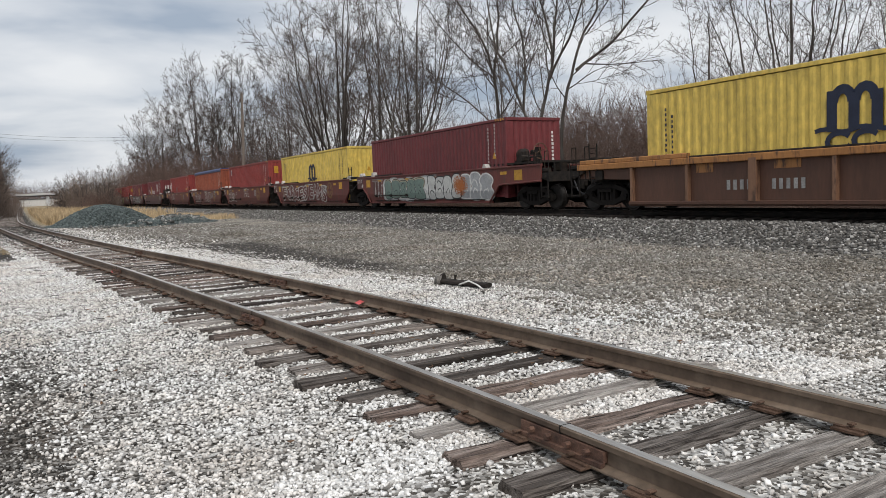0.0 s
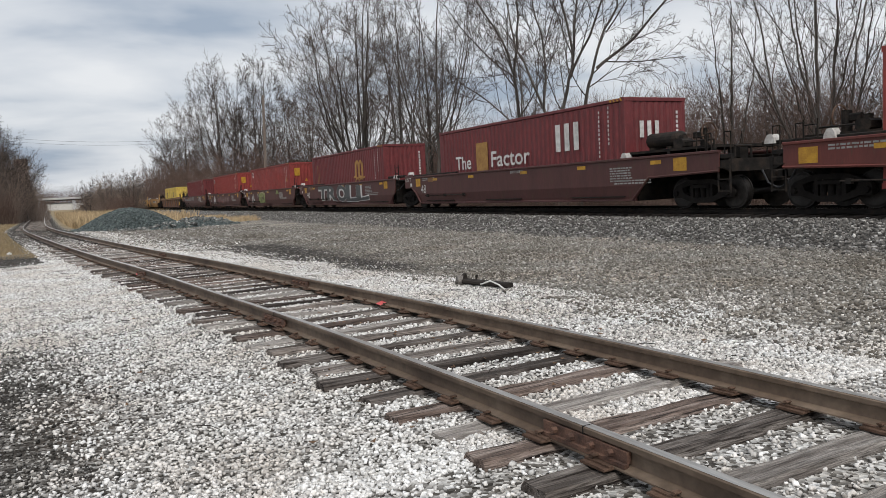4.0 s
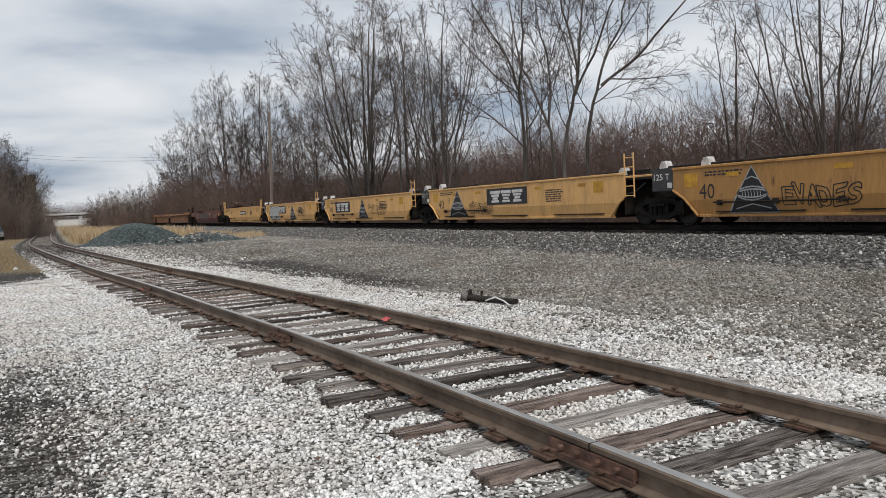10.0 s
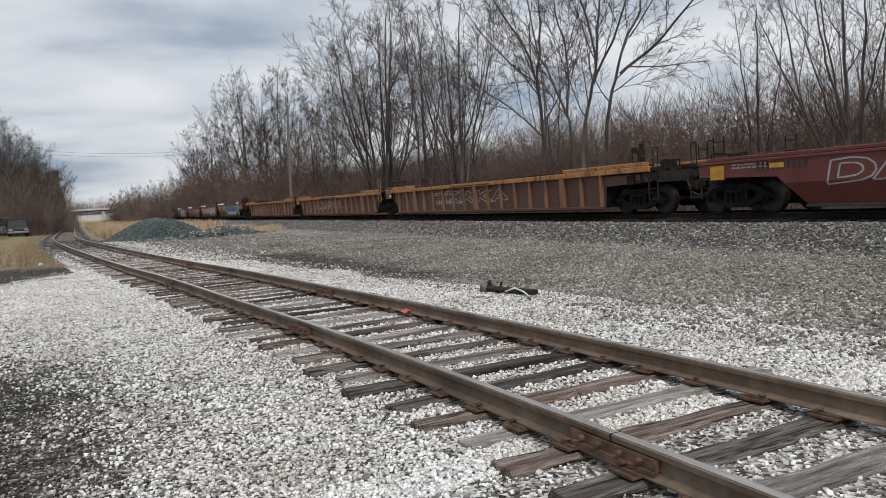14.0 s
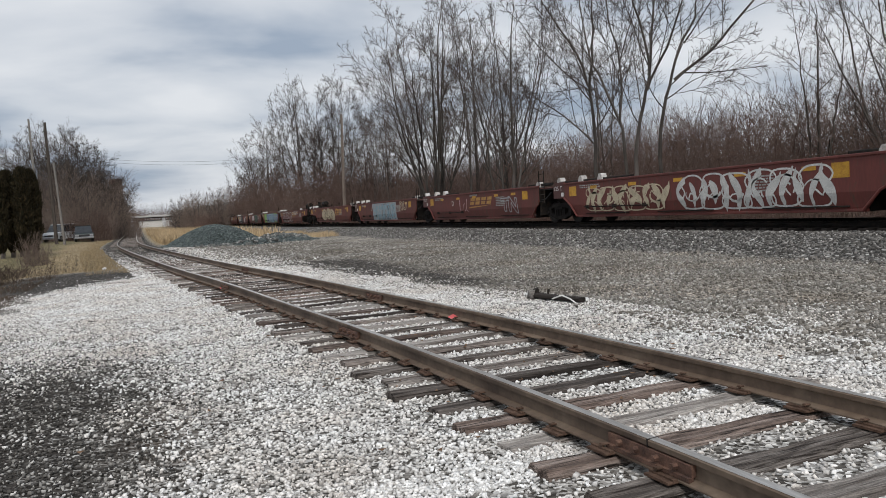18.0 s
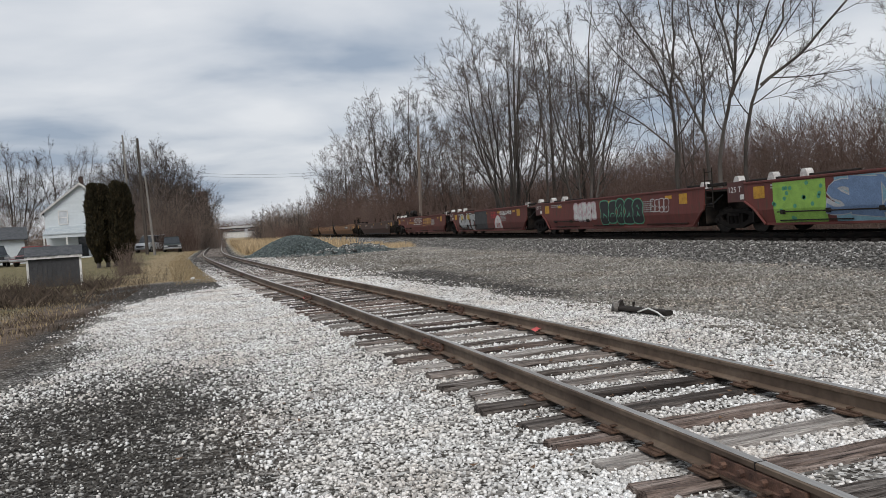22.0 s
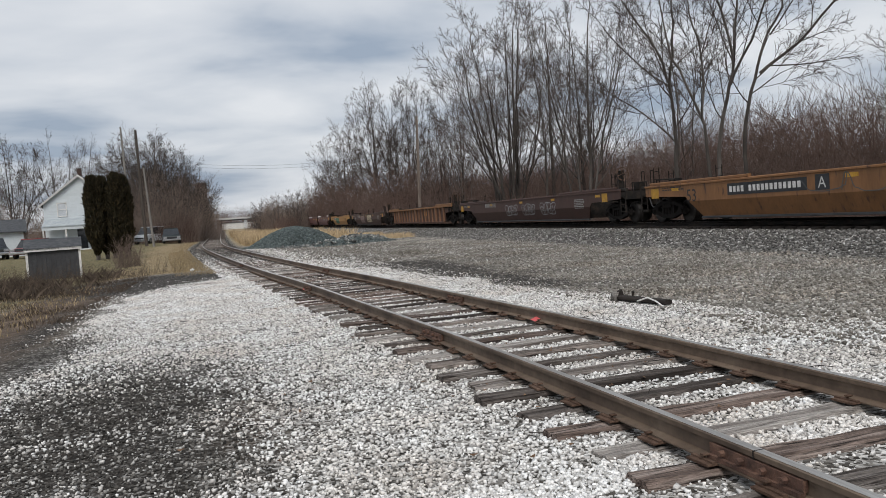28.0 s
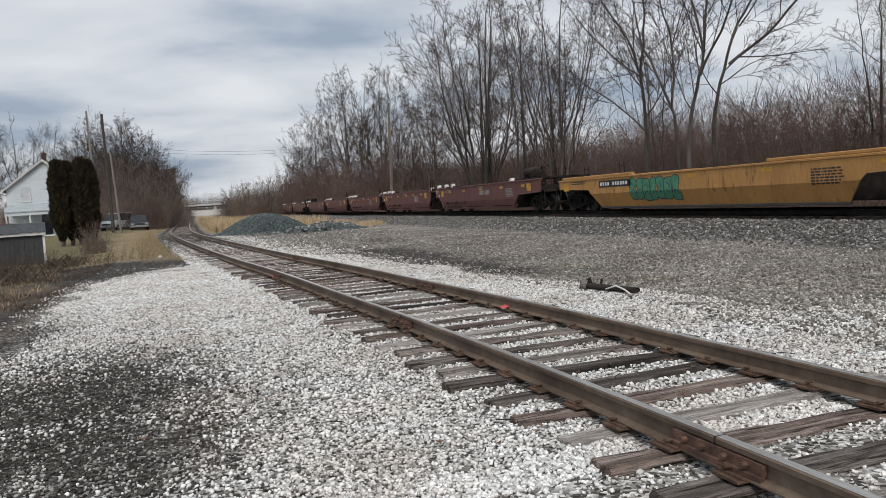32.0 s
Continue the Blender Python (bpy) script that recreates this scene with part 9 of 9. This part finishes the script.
def pole(x, y, high, lean_x, lean_y, material, label, r=0.15, arms=False):
    z = float(ground_z(x, y)) - 0.1
    p = thing("utility_pole", label, "utility pole", "utility poles", pose(x, y, z))
    top = Vector((lean_x, lean_y, high))
    part("shaft", Solid().rod((0, 0, 0), tuple(top), r, r * 0.68, 12), material, p)
    if arms:
        part("crossarm", Solid().box(top.x - 0.9, top.x + 0.9, top.y - 0.16, top.y - 0.06, high - 0.75, high - 0.63), material, p)
    for k in (0.9, 3.4):
        part("insulator", Solid().rod((top.x * (high - k) / high - 0.16, top.y, high - k), (top.x * (high - k) / high - 0.16, top.y, high - k + 0.16), 0.05, 0.04, 8), M_STEEL_DARK, p)
    return p


pole(-7.95, 78, 11.3, -0.15, 0, M_POLE, "dark leaning wooden utility pole", 0.165)
pole(-7.1, 76, 7.5, -0.35, 0, M_POLEPALE, "short pale wooden pole", 0.12)
pole(-10.4, 88, 12.9, -0.2, 0, M_POLEPALE, "tall pale wooden utility pole", 0.135)
pole(18.6, 75, 11.3, 0.35, 0, M_POLEBROWN, "weathered wooden utility pole beyond the train", 0.17)


def wire(a, b, sag, r=0.011):
    pts = [tuple(Vector(a).lerp(Vector(b), t) - Vector((0, 0, sag * 4 * t * (1 - t)))) for t in np.linspace(0, 1, 15)]
    s = Solid()
    s.bent(pts, r, 4)
    tagged(new("overhead_wire", s.mesh("overhead_wire", M_BLACK)), "thin black overhead wire between poles", "wire", "overhead wires")


wire((-8.05, 78, 8.55), (18.9, 75, 8.2), 1.1)
wire((-8.05, 78, 8.25), (18.9, 75, 7.9), 1.1)
wire((-10.5, 88, 8.9), (-8.05, 78, 8.5), 0.2)


def build_car(x, y, turn, paint, label, high=1.6, tall_back=True):
    c = thing("parked_car", label, "car", "parked cars", pose(x, y, float(ground_z(x, y)) - 0.01, 0, 0, turn))
    L, W = 4.5, 0.92
    hood = high * 0.58
    prof = [(-L / 2, 0.32), (L / 2, 0.32), (L / 2, hood * 0.95), (L / 2 - 0.15, hood), (-L / 2 + 1.15, hood), (-L / 2 + 0.1, hood * 0.86), (-L / 2, hood * 0.7)]
    part("body", Solid().prism(prof, -W, W), paint, c)
    cab = Solid()
    y0, y1, y2, y3 = -L / 2 + 1.1, -L / 2 + 1.75, (L / 2 - 0.35 if tall_back else L / 2 - 1.2), L / 2 - 0.12
    cab.add([(-W + 0.04, y0, hood), (W - 0.04, y0, hood), (W - 0.04, y3, hood), (-W + 0.04, y3, hood), (-W + 0.18, y1, high), (W - 0.18, y1, high), (W - 0.18, y2, high), (-W + 0.18, y2, high)], [(0, 1, 5, 4), (1, 2, 6, 5), (2, 3, 7, 6), (3, 0, 4, 7), (4, 5, 6, 7)])
    part("cabin_glass", cab, M_GLASS, c, "dark car windows")
    part("roof", Solid().box(-W + 0.17, W - 0.17, y1 - 0.02, y2 + 0.02, high - 0.02, high + 0.05, 0.02), paint, c)
    part("bumper", Solid().box(-W, W, -L / 2 - 0.1, -L / 2 + 0.02, 0.36, 0.56, 0.04), M_CHROME, c)
    part("grille", Solid().box(-0.5, 0.5, -L / 2 - 0.03, -L / 2 + 0.01, 0.6, 0.78), M_BLACK, c)
    for sd in (-1, 1):
        part("headlight", Solid().box(sd * 0.70 - 0.17, sd * 0.70 + 0.17, -L / 2 - 0.03, -L / 2 + 0.02, 0.60, 0.78, 0.02), M_CHROME, c, "clear headlight")
        for yy in (-L / 2 + 0.85, L / 2 - 0.9):
            wh = part("wheel", Solid().rod((sd * (W - 0.2), yy, 0.33), (sd * (W + 0.01), yy, 0.33), 0.33, 0.33, 18), M_BLACK, c)
            part("rim", Solid().rod((sd * (W + 0.005), yy, 0.33), (sd * (W + 0.02), yy, 0.33), 0.2, 0.18, 12), M_CHROME, wh)


build_car(-6.55, 90.2, 6, M_CARPAINT, "dark green sport utility vehicle parked on the grass", 1.68)
build_car(-9.2, 94.5, -25, M_CARWHITE, "white van parked behind the pole", 1.9)
build_car(-18.2, 67, 20, M_CARPAINT, "dark pickup parked before the garage", 1.6)
build_car(-15.0, 66, -10, M_CARRED, "dull red car parked beside the garage", 1.45, False)
_g = thing("wheeled_bin", "bright green plastic bin beside the house", "bin", at=pose(-11.1, 72, 0.2))
part("tub", Solid().prism([(-0.4, 0), (0.4, 0), (0.45, 0.8), (-0.45, 0.8)], -0.5, 0.5), M_GREENBIN, _g)
part("lid", Solid().box(-0.55, 0.55, -0.5, 0.5, 0.8, 0.87, 0.02), M_GREENBIN, _g)


def build_bridge():
    b = thing("road_bridge", "pale concrete road bridge far over the tracks", "bridge", at=pose(4, 560, 0))
    part("deck", Solid().box(-130, 130, -5, 5, 6.9, 7.6), M_CONCRETE, b, "pale concrete deck")
    part("parapet", Solid().box(-130, 130, -5.3, -5.0, 7.3, 8.2), M_WHITE, b, "white parapet")
    part("girder", Solid().box(-130, 130, -4.8, -4.3, 6.2, 6.9), M_STEEL_DARK, b, "dark steel girder")
    for x in (-14, 6.5, 22):
        part("pier", Solid().box(x - 0.9, x + 0.9, -4, 4, -1, 6.3), M_CONCRETE, b, "concrete pier")
    for x, w in ((-75, 50), (85, 52)):
        part("abutment", Solid().prism([(-9, -1), (9, -1), (5, 6.2), (-5, 6.2)], x - w, x + w), M_TIE_DARK, b, "earth abutment")


build_bridge()
_t = thing("brick_tower", "dark round masonry chimney above the trees", "tower", at=pose(-4.3, 132, 0))
part("shaft", Solid().rod((0, 0, -0.2), (0, 0, 9.1), 1.0, 0.95, 20), M_BRICK, _t)
_d = thing("distant_building", "low white building far beyond the bridge", "building", at=pose(8, 600, 0))
part("wall", Solid().box(-14, 22, -6, 6, -0.5, 4.6), M_WHITE, _d)
part("roof", Solid().box(-14.4, 22.4, -6.4, 6.4, 4.6, 5.0), M_ROOF, _d)

# ---- litter by the track ----
_l = thing("old_timber", "black broken tie lying in the gravel", "timber", at=pose(5.56, 9.5, 0.02, 0, 0, -78) @ Matrix.Diagonal((1.0, 0.85, 0.85, 1)))
part("beam", Solid().box(-0.62, 0.40, -0.08, 0.08, -0.02, 0.06, 0.02), M_TIE_DARK, _l)
part("splinter", Solid().prism([(-0.06, 0.05), (0.06, 0.05), (0.03, 0.16), (-0.04, 0.13)], -0.62, -0.57), M_TIE_DARK, _l, "broken upright end")
part("spike", Solid().rod((-0.32, 0.0, 0.07), (-0.31, 0.01, 0.15), 0.015, 0.025, 6), M_STEEL_DARK, _l)
_p = thing("bent_pipe", "bent white plastic pipe beside the old timber", "pipe", at=pose(5.47, 9.35, 0.03, 0, 0, -75))
part("tube", Solid().bent([(-0.05, -0.16, 0.03), (0.12, -0.13, 0.09), (0.3, -0.15, 0.05), (0.46, -0.2, 0.0)], 0.011, 7), M_WHITE, _p)
_k = thing("block_stone", "pale boulder beside the old timber", "rock", at=pose(5.40, 10.12, 0.05))
part("stone", big_mesh("stone", CUBE_V * (0.09, 0.08, 0.10) + np.random.default_rng(8).normal(0, 0.012, (8, 3)), CUBE_F, M_TIE_PALE), M_TIE_PALE, _k)
for _x, _y, _s in ((3.15, 27.5, 0.09), (0.2, 29.5, 0.10), (-1.5, 28.6, 0.07)):
    _k = thing("white_stone", "single large white stone in the gravel", "rock", "white stones", pose(_x, _y, 0.03))
    part("stone", big_mesh("stone", ICO_V * (_s * 1.3, _s, _s * 0.8), OCT_F, M_WHITE), M_WHITE, _k)
_r = thing("red_scrap", "crumpled red plastic scrap on a tie", "litter", at=pose(3.55, 8.63, 0.062, 0, 0, 20) @ Matrix.Diagonal((0.95, 0.8, 1.0, 1)))
part("sheet", Solid().add([(-0.14, -0.07, 0), (0.0, -0.08, 0.05), (0.15, -0.06, 0.01), (0.15, 0.06, 0.0), (0.02, 0.07, 0.06), (-0.13, 0.08, 0.02)], [(0, 1, 4, 5), (1, 2, 3, 4)]), M_REDTRASH, _r)
_r = thing("red_scrap", "small red rag beside the rail joint", "litter", at=pose(1.35, 15.9, 0.07) @ Matrix.Diagonal((0.6, 0.6, 0.6, 1)))
part("sheet", Solid().add([(-0.1, -0.1, 0), (0.1, -0.1, 0.02), (0.1, 0.1, 0.09), (-0.1, 0.1, 0.05)], [(0, 1, 2, 3)]), M_REDTRASH, _r)


def fallen_sticks():
    """Dead twigs and curled leaves blown over the gravel."""
    rng = np.random.default_rng(77)
    segs = []
    for _ in range(170):
        y = 4.0 + 18 * rng.random() ** 1.4
        x = rng.uniform(max(-3.0, -0.4 - 0.33 * y), siding_x(y) + 2.6)
        a, ln = rng.uniform(0, 6.28), rng.uniform(0.05, 0.22)
        z = float(ground_z(x, y)) + 0.032
        m = (x + ln * 0.5 * math.cos(a), y + ln * 0.5 * math.sin(a), z + rng.uniform(-0.004, 0.015))
        b = a + rng.uniform(-0.5, 0.5)
        segs.append((x, y, z, *m, 0.004, 0.0035))
        segs.append((*m, m[0] + ln * 0.5 * math.cos(b), m[1] + ln * 0.5 * math.sin(b), z, 0.0035, 0.002))
    v, f = tubes(segs, 4)
    tagged(new("fallen_twig", big_mesh("fallen_twig", v, f, M_TIE_DARK)), "dead twigs scattered over the gravel", "twigs", kind="stuff")
    n = 420
    y = 4.0 + 20 * rng.random(n) ** 1.3
    x = siding_x(y) + rng.normal(0, 1.3, n)
    z = ground_z(x, y) + 0.03 + 0.012 * rng.random(n)
    a, r = rng.uniform(0, 6.28, n), rng.uniform(0.014, 0.034, n)
    c, s = np.cos(a) * r, np.sin(a) * r
    up = rng.uniform(0.004, 0.02, n)
    v = np.stack([np.stack([x - c, y - s, z + up], -1), np.stack([x + 0.6 * s, y - 0.6 * c, z], -1), np.stack([x + c, y + s, z + up * 0.6], -1), np.stack([x - 0.6 * s, y + 0.6 * c, z + 0.002], -1)], 1).reshape(-1, 3)
    tagged(new("fallen_leaf", big_mesh("fallen_leaf", v, np.arange(4 * n).reshape(n, 4), M_LEAF)), "curled brown leaves blown between the ties", "leaves", kind="stuff")


fallen_sticks()


def motions():
    """The train runs by at a steady pace, every car and box with it."""
    for ob, s, height in ROLLING:
        walk(ob, [(t, pose(MAIN_X, s - SPEED * t, MAIN_RAIL + height)) for t in (0, 16, 32)])


motions()
